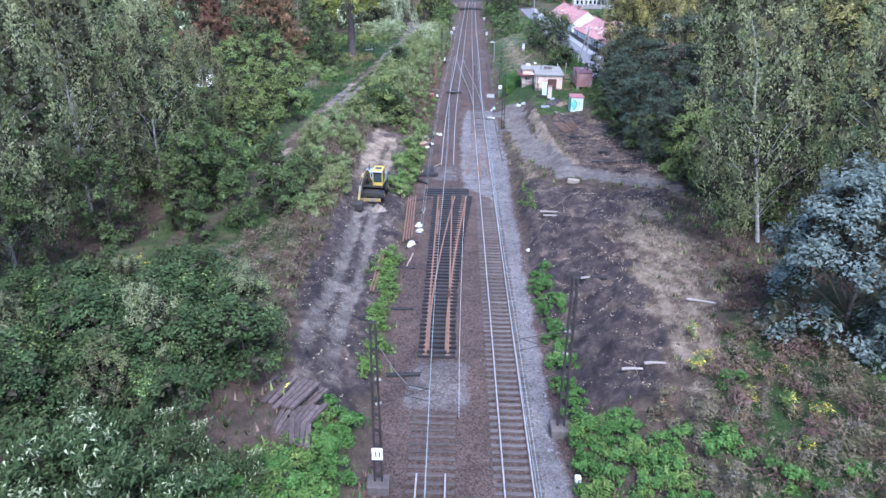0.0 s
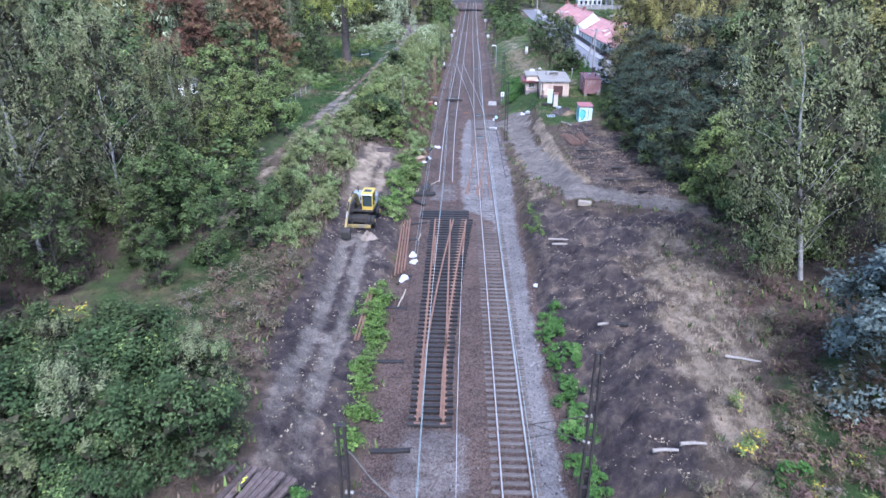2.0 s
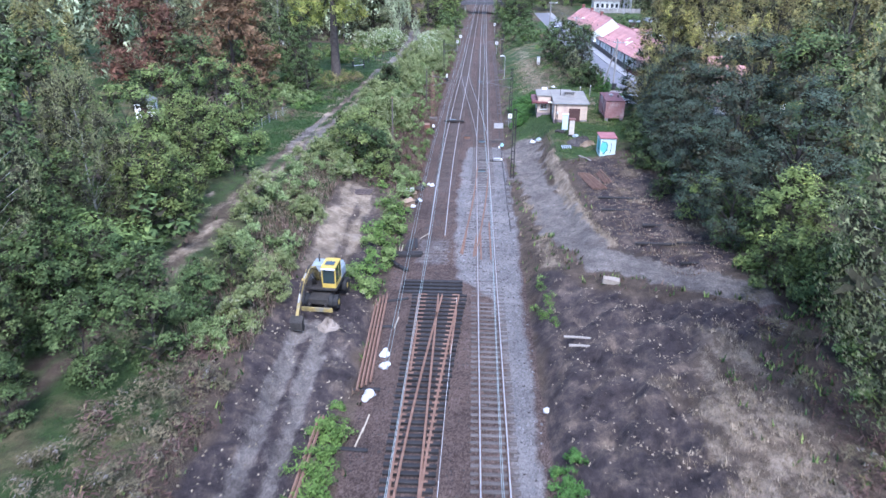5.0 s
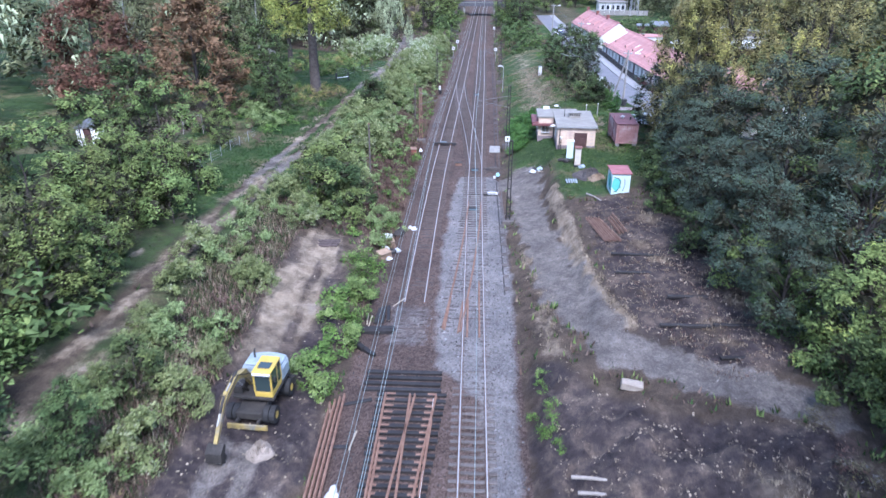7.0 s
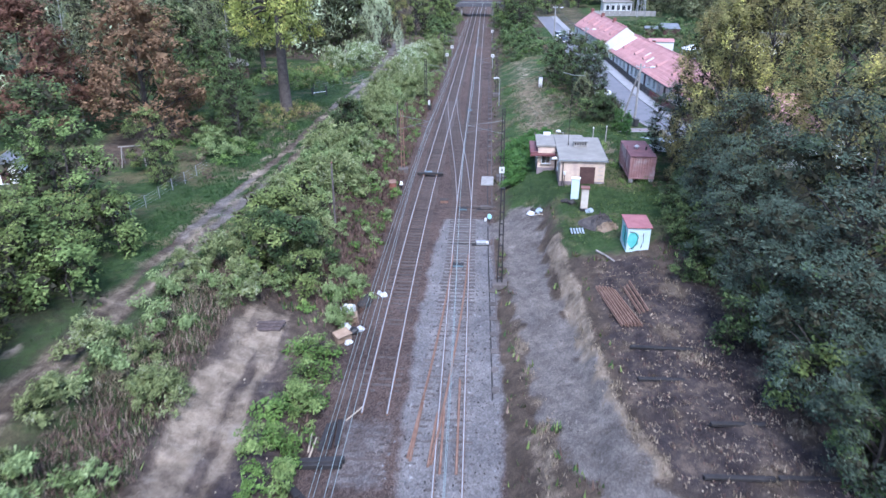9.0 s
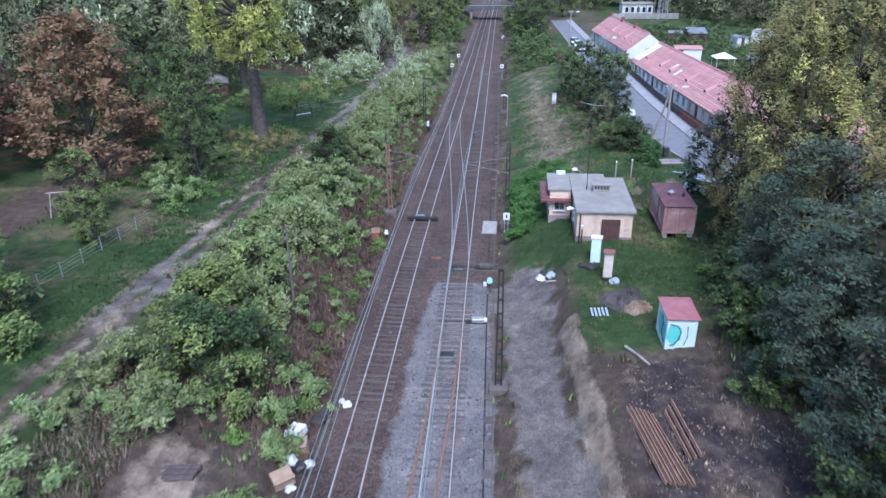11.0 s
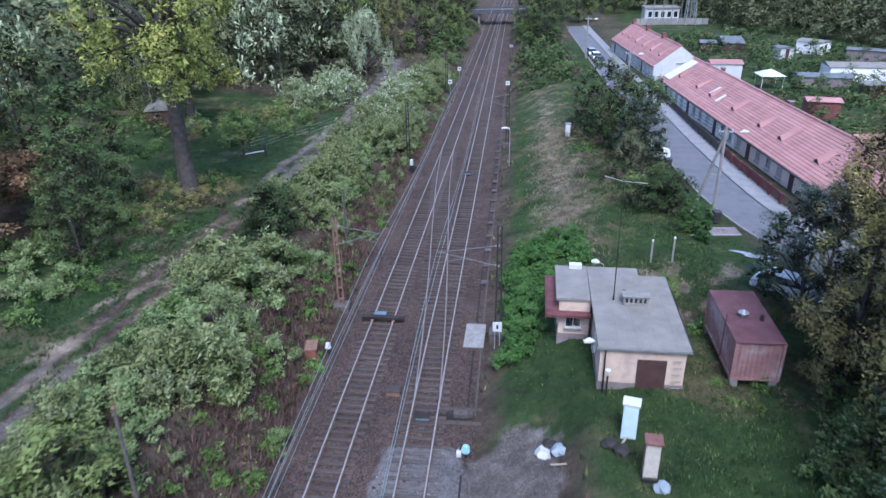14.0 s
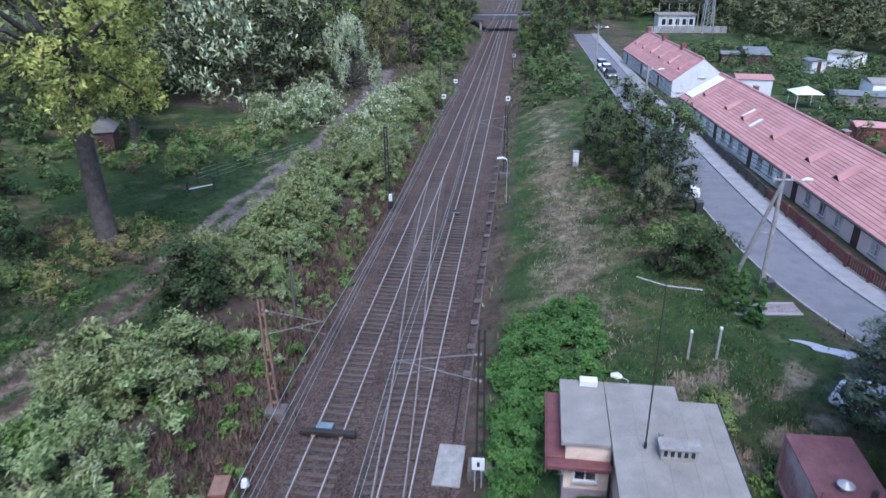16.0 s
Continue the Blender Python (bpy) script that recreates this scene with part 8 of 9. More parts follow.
outline = [(-1.2, 0.55), (1.2, 0.55), (1.2, 1.75), (0.9, 2.15), (0.3, 2.3), (-0.3, 2.3), (-0.9, 2.15), (-1.2, 1.75)]
prism(bm, outline, 1.42, 2.2)
bmesh.ops.bevel(bm, geom=list(bm.edges), offset=0.06, segments=2, affect="EDGES")
part("engine_cover", bm, MACHINE_GREY, dig, "dusty blue-grey engine cover")
block("engine_hood", (-1.1, 0.7, 2.2), (1.05, 1.9, 2.36), MACHINE_GREY, dig, "blue-grey hood", 0.05)
part("exhaust", pipe(bmesh.new(), [(-0.7, 1.4, 2.3), (-0.7, 1.4, 2.75), (-0.7, 1.52, 2.9)], [0.06, 0.06, 0.06], 8), GRIME, dig)
block("tool_box", (-1.2, -0.9, 1.42), (-0.62, 0.5, 1.9), GRIME, dig, bevel=0.05)
cabin = part("cab", box(bmesh.new(), (0.14, -1.05, 1.42), (1.16, 0.5, 1.75), 0.03), YELLOW, dig, "yellow cab frame")
for x in (0.17, 1.13):
    for y in (-1.02, -0.1, 0.47):
        part("pillar", box(bmesh.new(), (x - 0.045, y - 0.045, 1.75), (x + 0.045, y + 0.045, 3.02), 0.01), YELLOW, cabin)
for lo, hi in (((0.2, -1.045, 1.8), (1.1, -1.03, 2.98)), ((0.135, -0.98, 1.8), (0.15, 0.42, 2.98)), ((1.15, -0.98, 1.8), (1.165, 0.42, 2.98)), ((0.2, 0.48, 1.8), (1.1, 0.495, 2.98))):
    part("window", box(bmesh.new(), lo, hi), DARK_GLASS, cabin)
part("roof", box(bmesh.new(), (0.1, -1.12, 3.0), (1.2, 0.55, 3.12), 0.04), YELLOW, cabin)
part("roof_hatch", box(bmesh.new(), (0.3, -0.75, 3.12), (1.0, -0.15, 3.17), 0.02), DARK_GLASS, cabin, "tinted roof hatch")
part("visor", box(bmesh.new(), (0.14, -1.2, 2.92), (1.16, -1.08, 3.02), 0.01), WHITE_PAINT, cabin)
part("seat", box(bmesh.new(), (0.4, -0.3, 1.76), (0.9, 0.25, 2.5), 0.06), GRIME, cabin)
for x, y in ((1.3, -0.9), (0.05, -1.1)):
    part("mirror", box(bmesh.new(), (x - 0.04, y - 0.03, 2.4), (x + 0.06, y, 2.75), 0.01), GRIME, cabin)


def beam(bm, pts, widths, depth):
    """A boom of box section through points in the y-z plane."""
    rings = []
    for i, (x, y, z) in enumerate(pts):
        a, b = pts[max(i - 1, 0)], pts[min(i + 1, len(pts) - 1)]
        d = Vector((0, b[1] - a[1], b[2] - a[2])).normalized()
        n = Vector((0, -d.z, d.y))
        c = Vector((x, y, z))
        w = widths[i] / 2
        rings.append([bm.verts.new(c + n * w * u + Vector((depth / 2 * s, 0, 0))) for s, u in ((-1, -1), (1, -1), (1, 1), (-1, 1))])
    for r0, r1 in zip(rings, rings[1:]):
        for k in range(4):
            bm.faces.new((r0[k], r0[(k + 1) % 4], r1[(k + 1) % 4], r1[k]))
    bm.faces.new(rings[0][::-1])
    bm.faces.new(rings[-1])
    return bm


part("boom", beam(bmesh.new(), [(-0.45, 0.1, 1.6), (-0.5, -0.7, 2.75), (-0.55, -1.9, 3.1), (-0.6, -3.2, 2.65)], [0.36, 0.44, 0.36, 0.26], 0.26), WORN_YELLOW, dig, "worn grimy yellow main boom")
part("dipper", beam(bmesh.new(), [(-0.6, -2.8, 2.95), (-0.6, -3.3, 2.6), (-0.62, -4.7, 1.1)], [0.26, 0.3, 0.2], 0.2), WORN_YELLOW, dig, "worn yellow dipper arm")
for a, b in (((-0.45, -0.6, 1.5), (-0.5, -1.5, 2.7)), ((-0.55, -1.5, 3.35), (-0.6, -2.8, 3.0)), ((-0.6, -3.1, 2.95), (-0.62, -4.3, 1.9))):
    a, b = Vector(a), Vector(b)
    part("cylinder", rod(bmesh.new(), a, a.lerp(b, 0.6), 0.08), GRIME, dig)
    part("piston", rod(bmesh.new(), a.lerp(b, 0.6), b, 0.045), GALVANISED, dig, "bright piston rod")
bk = part("bucket", beam(bmesh.new(), [(-0.62, -4.6, 1.05), (-0.62, -4.95, 0.7), (-0.62, -4.95, 0.4), (-0.62, -4.7, 0.16)], [0.2, 0.5, 0.6, 0.4], 0.85), GRIME, dig, "dark digging bucket")
for k in range(5):
    part("tooth", box(bmesh.new(), (-1.0 + 0.18 * k, -5.0, 0.05), (-0.92 + 0.18 * k, -4.7, 0.14)), GALVANISED, bk)
part("hose", pipe(bmesh.new(), [(-0.3, -0.4, 2.5), (-0.35, -1.8, 3.35), (-0.4, -3.1, 2.95), (-0.42, -4.1, 1.9)], [0.03] * 4, 6), GRIME, dig)

# ---- timber, rails and rubbish along the line ----
TIMBER = sleeper_mesh("timber", 4.9, 0.3, 0.26, TARRED, False)
for k, y in enumerate((71.0, 71.62, 72.24, 72.86)):
    t = new("bridge_timber", TIMBER)
    t.matrix_world = pose(-0.6 + RNG.normal() * 0.04, y, 0.28, 0, 0, RNG.normal() * 0.5)
    tagged(t, "long black tarred switch timber lying on ballast", "timber", "timbers in the gap")
OLD = sleeper_mesh("sleeper", 2.6, 0.28, 0.18, STACK_WOOD, False)
HEAVY = sleeper_mesh("sleeper", 2.6, 0.34, 0.3, TARRED, False)
BLACK_OLD = sleeper_mesh("sleeper", 2.5, 0.26, 0.18, TARRED, False)


def loose_sleeper(x, y, turn, mesh=None, tilt=0.0, z=None, long=1.0, label="old weathered sleeper lying loose"):
    o = new("sleeper", mesh or OLD)
    o.matrix_world = pose(x, y, (surface(x, y) if z is None else z) + 0.15, 0, tilt, turn) @ Matrix.Diagonal((long, 1, 1, 1))
    return tagged(o, label, "sleeper", "loose sleepers")


# stack of old sleepers at the left edge of the earth
for k in range(11):
    loose_sleeper(-10.2 + 0.29 * k, 28.6 + 0.06 * k + RNG.normal() * 0.1, 96 - 3.0 * k + RNG.normal() * 2, OLD, 0, 2.7 - 0.07 * k, 1.0, "old brown sleeper in a heaped stack")
for k in range(11):
    loose_sleeper(-10.4 + 0.28 * k, 31.1 + RNG.normal() * 0.12, 66 + RNG.normal() * 4, OLD, 0, 2.75 - 0.09 * k, 1.0, "old brown sleeper in a heaped stack")
for k in range(6):
    loose_sleeper(-9.5 + 0.3 * k, 30.7 + RNG.normal() * 0.12, 70 + RNG.normal() * 4, OLD, 0, 2.95 - 0.08 * k, 1.0, "old brown sleeper on top of a stack")
for k in range(4):
    loose_sleeper(-8.2 + 0.28 * k, 28.3, 100 + RNG.normal() * 3, OLD, 0, 2.3 - 0.12 * k, 1.0, "old brown sleeper on top of a stack")
for k in range(4):
    loose_sleeper(-8.6 + 0.3 * k, 23.9, 84 + 3 * k, OLD, 0, None, 1.0, "old brown sleeper near a stack")
mark = thing("paint_mark", "yellow spray mark on a sleeper", "paint mark", pose(-9.05, 30.6, 3.22, 0, 0, 20))
part("mark", pipe(bmesh.new(), [(0, 0, 0), (0.15, 0.1, 0.01), (0.1, 0.25, 0.01), (0.28, 0.3, 0)], [0.03] * 4, 5), mottled("spray_yellow", (0.6, 0.65, 0.03), (0.75, 0.8, 0.08), 3, 20, 0.6), mark)

cord = thing("cord", "pale taut cord along the edge of the turnout panel", "cord")
part("line", pipe(bmesh.new(), [(0.76, 32.2, 0.1), (0.78, 38.4, 0.32), (0.86, 45.0, 0.34), (1.1, 58.0, 0.34), (1.45, 70.0, 0.34)], [0.013] * 5, 5), WHITE_PAINT, cord)

# black sleepers thrown down by the rail end
for x, y, turn, tilt in ((-3.3, 77.7, 4, 0), (-3.2, 78.05, 7, 0), (-3.4, 77.9, 5, 0), (-4.6, 76.4, -50, 0), (-4.3, 76.2, -46, 0), (-3.9, 75.7, -42, 0)):
    loose_sleeper(x, y, turn, HEAVY, tilt, 0.15 + 0.22 * RNG.random(), 1.1, "black tarred sleeper thrown on a heap")
for x, y, turn in ((-2.9, 80.3, 92), (-2.55, 80.5, 95), (-3.3, 80.1, 88)):
    loose_sleeper(x, y, turn, BLACK_OLD, 0, None, 0.9, "black tarred sleeper beside the rail end")
PLANK = sleeper_mesh("plank", 1.4, 0.1, 0.05, mottled("pale_wood", (0.26, 0.215, 0.16), (0.4, 0.34, 0.26), 3, 30, 0.8), False)
for x, y, turn in ((-4.0, 79.6, 95), (-3.75, 79.2, 88), (-2.45, 80.2, 95), (-1.9, 82.3, 60), (-2.9, 66.2, 84), (-3.7, 53.5, 82), (-3.5, 54.7, 84)):
    o = new("plank", PLANK)
    o.matrix_world = pose(x, y, surface(x, y) + 0.1, 0, 0, turn) @ Matrix.Diagonal((1.2, 1, 1, 1))
    tagged(o, "pale broken plank on the ground", "plank", "planks beside the line")
# sleepers in the yard on the right
for x, y, turn, n in ((16.5, 82.2, -1, 1.6), (16.6, 85.5, -3, 1.5), (18.8, 78.2, 0, 1.2), (17.5, 74.5, 0, 1.3), (20.6, 74.4, 0, 1.1), (19.5, 70.8, 4, 0.8), (11.5, 46.4, -8, 0.5)):
    loose_sleeper(x, y, turn, BLACK_OLD, 0, None, n, "dark old sleeper half sunk in the yard")
LOG = mottled("grey_log", (0.17, 0.15, 0.13), (0.29, 0.265, 0.235), 2, 25, 0.9, 0, 0.4)
for x, y, turn, l in ((9.9, 61.9, -6, 2.4), (9.8, 60.9, -4, 1.8), (11.2, 34.0, 3, 1.3), (12.5, 34.0, 2, 1.3), (17.5, 40.2, -20, 2.6), (10.7, 46.8, 5, 1.0), (15.4, 98.6, -60, 2.2)):
    t = thing("log", "pale bare log lying on the earth", "log", pose(x, y, surface(x, y) + 0.06, 0, 0, turn), "logs on the dug slope")
    part("stem", pipe(bmesh.new(), [(-l / 2, 0, 0), (0, 0.04, 0.02), (l / 2, 0, 0)], [0.1, 0.09, 0.07], 7), LOG, t)

# rails lying ready, with cross timbers
for k in range(4):
    t = thing("loose_rail", "long rusty rail laid ready on timbers", "rail", None, "rails beside the line")
    child("rail", rail_mesh("rail", [(-4.75 + 0.24 * k + 0.25 * (y - 69) / -11, y + 0.3 * k, 0.33) for y in np.linspace(57.6, 69.2, 8)], [RUST, RUST]), t)
for k in range(2):
    t = thing("loose_rail", "rusty rail laid at the edge of the earth", "rail", None, "rails beside the line")
    child("rail", rail_mesh("rail", [(-6.25 + 0.22 * k, 46.5, 0.92), (-6.05 + 0.22 * k, 54.2, 0.95)], [RUST, RUST]), t)
for x, y, turn in ((-4.2, 65.6, 2), (-4.2, 58.0, 1), (-4.2, 52.5, -3), (-3.9, 45.2, 2), (-3.4, 69.6, 20), (-2.9, 36.5, 4)):
    loose_sleeper(x, y, turn, BLACK_OLD, 0, 0.05, 0.9, "black sleeper laid crosswise as a bearer")
for k in range(7):
    t = thing("loose_rail", "rusty rail in a pile on the yard", "rail", None, "pile of rails in the yard")
    x0 = 14.0 + 0.2 * k
    child("rail", rail_mesh("rail", [(x0, 94.0 - 0.1 * k, surface(x0, 94) + 0.12 + 0.04 * (k % 2)), (x0 + 0.75, 88.2 - 0.05 * k, surface(x0 + 0.75, 88.2) + 0.12 + 0.04 * (k % 2))], [RUST, RUST]), t)
for k in range(3):
    t = thing("loose_rail", "rusty rail beside the pile on the yard", "rail", None, "pile of rails in the yard")
    x0 = 15.9 + 0.25 * k
    child("rail", rail_mesh("rail", [(x0, 93.5 + 0.4 * k, surface(x0, 93.5) + 0.1), (x0 + 0.35, 89.8, surface(x0 + 0.35, 89.8) + 0.1)], [RUST, RUST]), t)

# concrete block with broken edges on the dug slope
cb = thing("concrete_block", "pale broken concrete block on the earth slope", "concrete block", pose(12.85, 68.3, surface(12.85, 68.3) - 0.05, 4, 3, -14))
bm = box(bmesh.new(), (-0.6, -0.33, 0), (0.6, 0.33, 0.42), 0.05)
for v in bm.verts:
    v.co += Vector([RNG.normal() * 0.03 for _ in range(3)])
part("block", bm, mottled("pale_concrete", (0.2, 0.165, 0.13), (0.32, 0.28, 0.23), 2, 20, 0.9), cb)


def lump(bm, c, r, seed, squash=0.7, seg=2):
    """A crumpled lump, into bm."""
    rg = np.random.default_rng(seed)
    made = bmesh.ops.create_icosphere(bm, subdivisions=seg, radius=1.0)
    for v in made["verts"]:
        k = 0.75 + 0.5 * rg.random()
        v.co = Vector(c) + Vector((v.co.x * r * k, v.co.y * r * k, max(v.co.z, -0.4) * r * squash * k))
    return bm


PLASTIC = mottled("white_plastic", (0.33, 0.34, 0.35), (0.5, 0.51, 0.52), 3, 20, 0.5, 0, 0.4, 0.03)
for k, (x, y, r) in enumerate(((-3.25, 61.9, 0.34), (-3.15, 60.5, 0.3), (-2.95, 60.8, 0.22), (-3.65, 57.5, 0.36), (-3.85, 57.0, 0.26), (-3.3, 62.4, 0.22), (7.1, 56.3, 0.22), (-2.0, 97.0, 0.3), (-2.4, 97.3, 0.22))):
    t = thing("plastic_bag", "crumpled white plastic sack on the ground", "plastic bag", pose(x, y, surface(x, y) + 0.1), "white sacks beside the line")
    part("sack", lump(bmesh.new(), (0, 0, 0), r, k), PLASTIC, t)
mk = thing("white_marker", "small white marker box at the slope's foot", "marker", pose(7.05, 27.2, 0.0))
block("box", (-0.16, -0.16, 0), (0.16, 0.16, 0.4), WHITE_PAINT, mk, bevel=0.03)
CARD = mottled("cardboard", (0.22, 0.15, 0.1), (0.33, 0.24, 0.165), 2, 20, 0.9)
for k, (x, y, s, turn, mat, lab) in enumerate(((-3.9, 93.0, 0.5, 10, CARD, "brown cardboard box"), (-4.1, 90.4, 0.55, 35, CARD, "torn brown cardboard box"), (-4.3, 94.2, 0.45, -20, WHITE_PAINT, "white cardboard box"))):
    t = thing("cardboard_box", lab + " dumped in the weeds", "box", pose(x, y, surface(x, y), 5, -6, turn), "dumped boxes")
    block("box", (-s, -s * 0.8, 0), (s, s * 0.8, s * 1.2), mat, t, bevel=0.03)
    part("flap", box(bmesh.new(), (-s, -s * 1.3, s * 1.15), (s, -s * 0.8, s * 1.18), 0, pose(0, 0, 0, -8)), mat, t)
for k, (x, y, r, mat, lab) in enumerate(((-4.2, 91.9, 0.45, PLASTIC, "white rubbish sack"), (-3.5, 91.5, 0.4, BLACK_PAINT, "black rubbish sack"), (-3.1, 91.7, 0.32, PLASTIC, "white rubbish sack"), (-3.6, 89.9, 0.3, PLASTIC, "white rubbish sack"), (-4.6, 93.6, 0.5, PLASTIC, "pale rubbish sack"), (-3.3, 96.0, 0.55, GRIME, "dark rubbish sack"), (-3.4, 95.3, 0.5, GRIME, "dark rubbish sack"))):
    t = thing("rubbish_sack", lab + " dumped beside the line", "rubbish sack", pose(x, y, surface(x, y) + 0.12), "dumped sacks")
    part("sack", lump(bmesh.new(), (0, 0, 0), r, 40 + k), mat, t)
for k, (x, y, r, mat) in enumerate(((10.7, 112.2, 0.45, PLASTIC), (11.4, 112.0, 0.45, MACHINE_GREY), (11.0, 112.6, 0.4, GRIME), (13.7, 110.9, 0.4, GRIME), (14.2, 110.4, 0.42, GRIME), (15.6, 108.0, 0.4, MACHINE_GREY))):
    t = thing("rubbish_sack", "rubbish sack dropped on gravel and grass", "rubbish sack", pose(x, y, surface(x, y) + 0.08), "dumped sacks")
    part("sack", lump(bmesh.new(), (0, 0, 0), r, 60 + k, 0.6), mat, t)
for x, y, turn in ((11.6, 110.9, 8), (14.3, 110.9, 60)):
    o = new("plank", PLANK)
    o.matrix_world = pose(x, y, surface(x, y) + 0.1, 0, 0, turn)
    tagged(o, "pale plank lying by the rubbish", "plank", "planks beside the line")
pal = thing("wooden_pallet", "small pale wooden pallet on the ground", "pallet", pose(13.95, 104.2, surface(13.95, 104.2), 14, 0, 4))
for k in range(5):
    block("slat", (-0.55 + 0.25 * k, -0.4, 0.12), (-0.4 + 0.25 * k, 0.4, 0.16), MACHINE_GREY, pal, bevel=0)
for y in (-0.38, 0.3):
    block("bearer", (-0.55, y, 0.0), (0.75, y + 0.1, 0.118), GRIME, pal, bevel=0)
# heap of dug soil
def mound(bm, c, r, h, seed):
    """An uneven heap with a rough skirt, into bm."""
    rg = np.random.default_rng(seed)
    rings, turns = 9, 26
    rows = []
    for i in range(rings + 1):
        u = i / rings
        rows.append([bm.verts.new(Vector(c) + Vector((r * u * math.cos(6.2832 * k / turns) * (1 + 0.16 * math.sin(3 * 6.2832 * k / turns + seed)), r * u * math.sin(6.2832 * k / turns) * (1 + 0.14 * math.cos(2 * 6.2832 * k / turns + seed)), h * max(0.0, math.cos(u * 1.5707)) ** 1.3 * (1 + 0.35 * rg.normal() * (u > 0)) - 0.12 * (u > 0.99)))) for k in range(turns)])
    for a, b in zip(rows, rows[1:]):
        for k in range(turns):
            bm.faces.new((a[k], b[k], b[(k + 1) % turns], a[(k + 1) % turns]))
    bmesh.ops.remove_doubles(bm, verts=bm.verts, dist=0.002)
    return bm


hs = thing("soil_heap", "heap of dark and sandy dug soil", "soil heap", pose(16.1, 105.4, surface(16.1, 105.4) - 0.1))
bm = bmesh.new()
mound(bm, (0, 0.3, 0.05), 1.7, 0.6, 5)
part("dark_soil", bm, mottled("dark_soil", (0.03, 0.027, 0.026), (0.08, 0.07, 0.065), 2, 16, 0.95, 0, 0.8, 0.06), hs)
bm = bmesh.new()
mound(bm, (0.7, -1.1, 0.05), 1.3, 0.5, 6)
part("sandy_soil", bm, mottled("sandy_soil", (0.11, 0.08, 0.055), (0.23, 0.17, 0.115), 2, 16, 0.95, 0, 0.8, 0.06), hs)
for x, y, r in ((-8.4, 65.0, 0.75),):
    t = thing("soil_heap", "small pale heap of sand before the digger", "soil heap", pose(x + 0.9, y - 0.9, surface(x, y) - 0.1))
    part("sand", mound(bmesh.new(), (0, 0, 0.05), r, 0.4, 9), mottled("pale_sand", (0.15, 0.125, 0.1), (0.26, 0.22, 0.18), 2, 16, 0.95, 0, 0.6, 0.05), t)
# sleepers dropped on the sandy mound
for k in range(3):
    loose_sleeper(-8.9 + 0.1 * k, 88.4 + 0.28 * k, 6, OLD, 0, 2.0 + 0.1 * k, 0.8, "old sleeper lying on the sandy mound")

# ---- left meadow: fence, swing frame, shed ----
sw = thing("swing_frame", "weathered wooden swing frame on the grass", "swing frame", pose(-31.5, 118.5, surface(-31.5, 118.5), 0, 0, 15))
for sx in (-1.2, 1.2):
    part("leg", rod(bmesh.new(), (sx, -0.8, 0), (sx * 0.9, 0, 2.1), 0.06), LOG, sw)
    part("leg", rod(bmesh.new(), (sx, 0.8, 0), (sx * 0.9, 0, 2.1), 0.06), LOG, sw)
part("beam", rod(bmesh.new(), (-1.4, 0, 2.1), (1.4, 0, 2.1), 0.07), LOG, sw)
shed(-41.5, 112.8, 2.4, 2.6, 2.0, 12, PALE_SHEET, RENDER_GREY, "small grey garden shed at the wood's edge", 0.3)
shed(-36, 168, 3, 4, 2.2, 20, FELT, BROWN_DOOR, "dark wooden garden shed behind the big tree", 0.3)
for k in range(9):
    t = thing("wire_fence", "sagging wire fence panel on slim posts", "fence", pose(-26.5 + 0.35 * k, 98 + 2.2 * k, surface(-26.5 + 0.35 * k, 98 + 2.2 * k), 0, 0, -9), "wire fence by the meadow")
    part("post", rod(bmesh.new(), (0, 0, -0.2), (0, 0, 1.2), 0.035, sides=6), GALVANISED, t)
    for z in (0.25, 0.55, 0.85, 1.1):
        part("strand", rod(bmesh.new(), (0, 0, z), (0, 2.2, z - 0.02), 0.008, sides=4), GALVANISED, t)
for k in range(6):
    t = thing("wire_fence", "low wire fence with dark posts round a garden", "fence", pose(-20.8 + 1.2 * k, 158 + 2.0 * k, surface(-20.8 + 1.2 * k, 158 + 2.0 * k), 0, 0, -31), "garden fence past the big tree")
    part("post", rod(bmesh.new(), (0, 0, -0.2), (0, 0, 1.3), 0.05, sides=6), FENCE_DARK, t)
    for z in (0.3, 0.7, 1.1):
        part("strand", rod(bmesh.new(), (0, 0, z), (0, 2.3, z), 0.01, sides=4), GALVANISED, t)
gate = thing("road_barrier", "white barrier bar between two dark posts", "barrier", pose(-19.4, 155.6, surface(-19.4, 155.6), 0, 0, 40))
for x in (-1.2, 1.2):
    block("post", (x - 0.1, -0.1, -0.1), (x + 0.1, 0.1, 1.3), FENCE_DARK, gate)
part("bar", rod(bmesh.new(), (-1.2, 0, 0.5), (1.2, 0, 0.5), 0.06), WHITE_PAINT, gate)

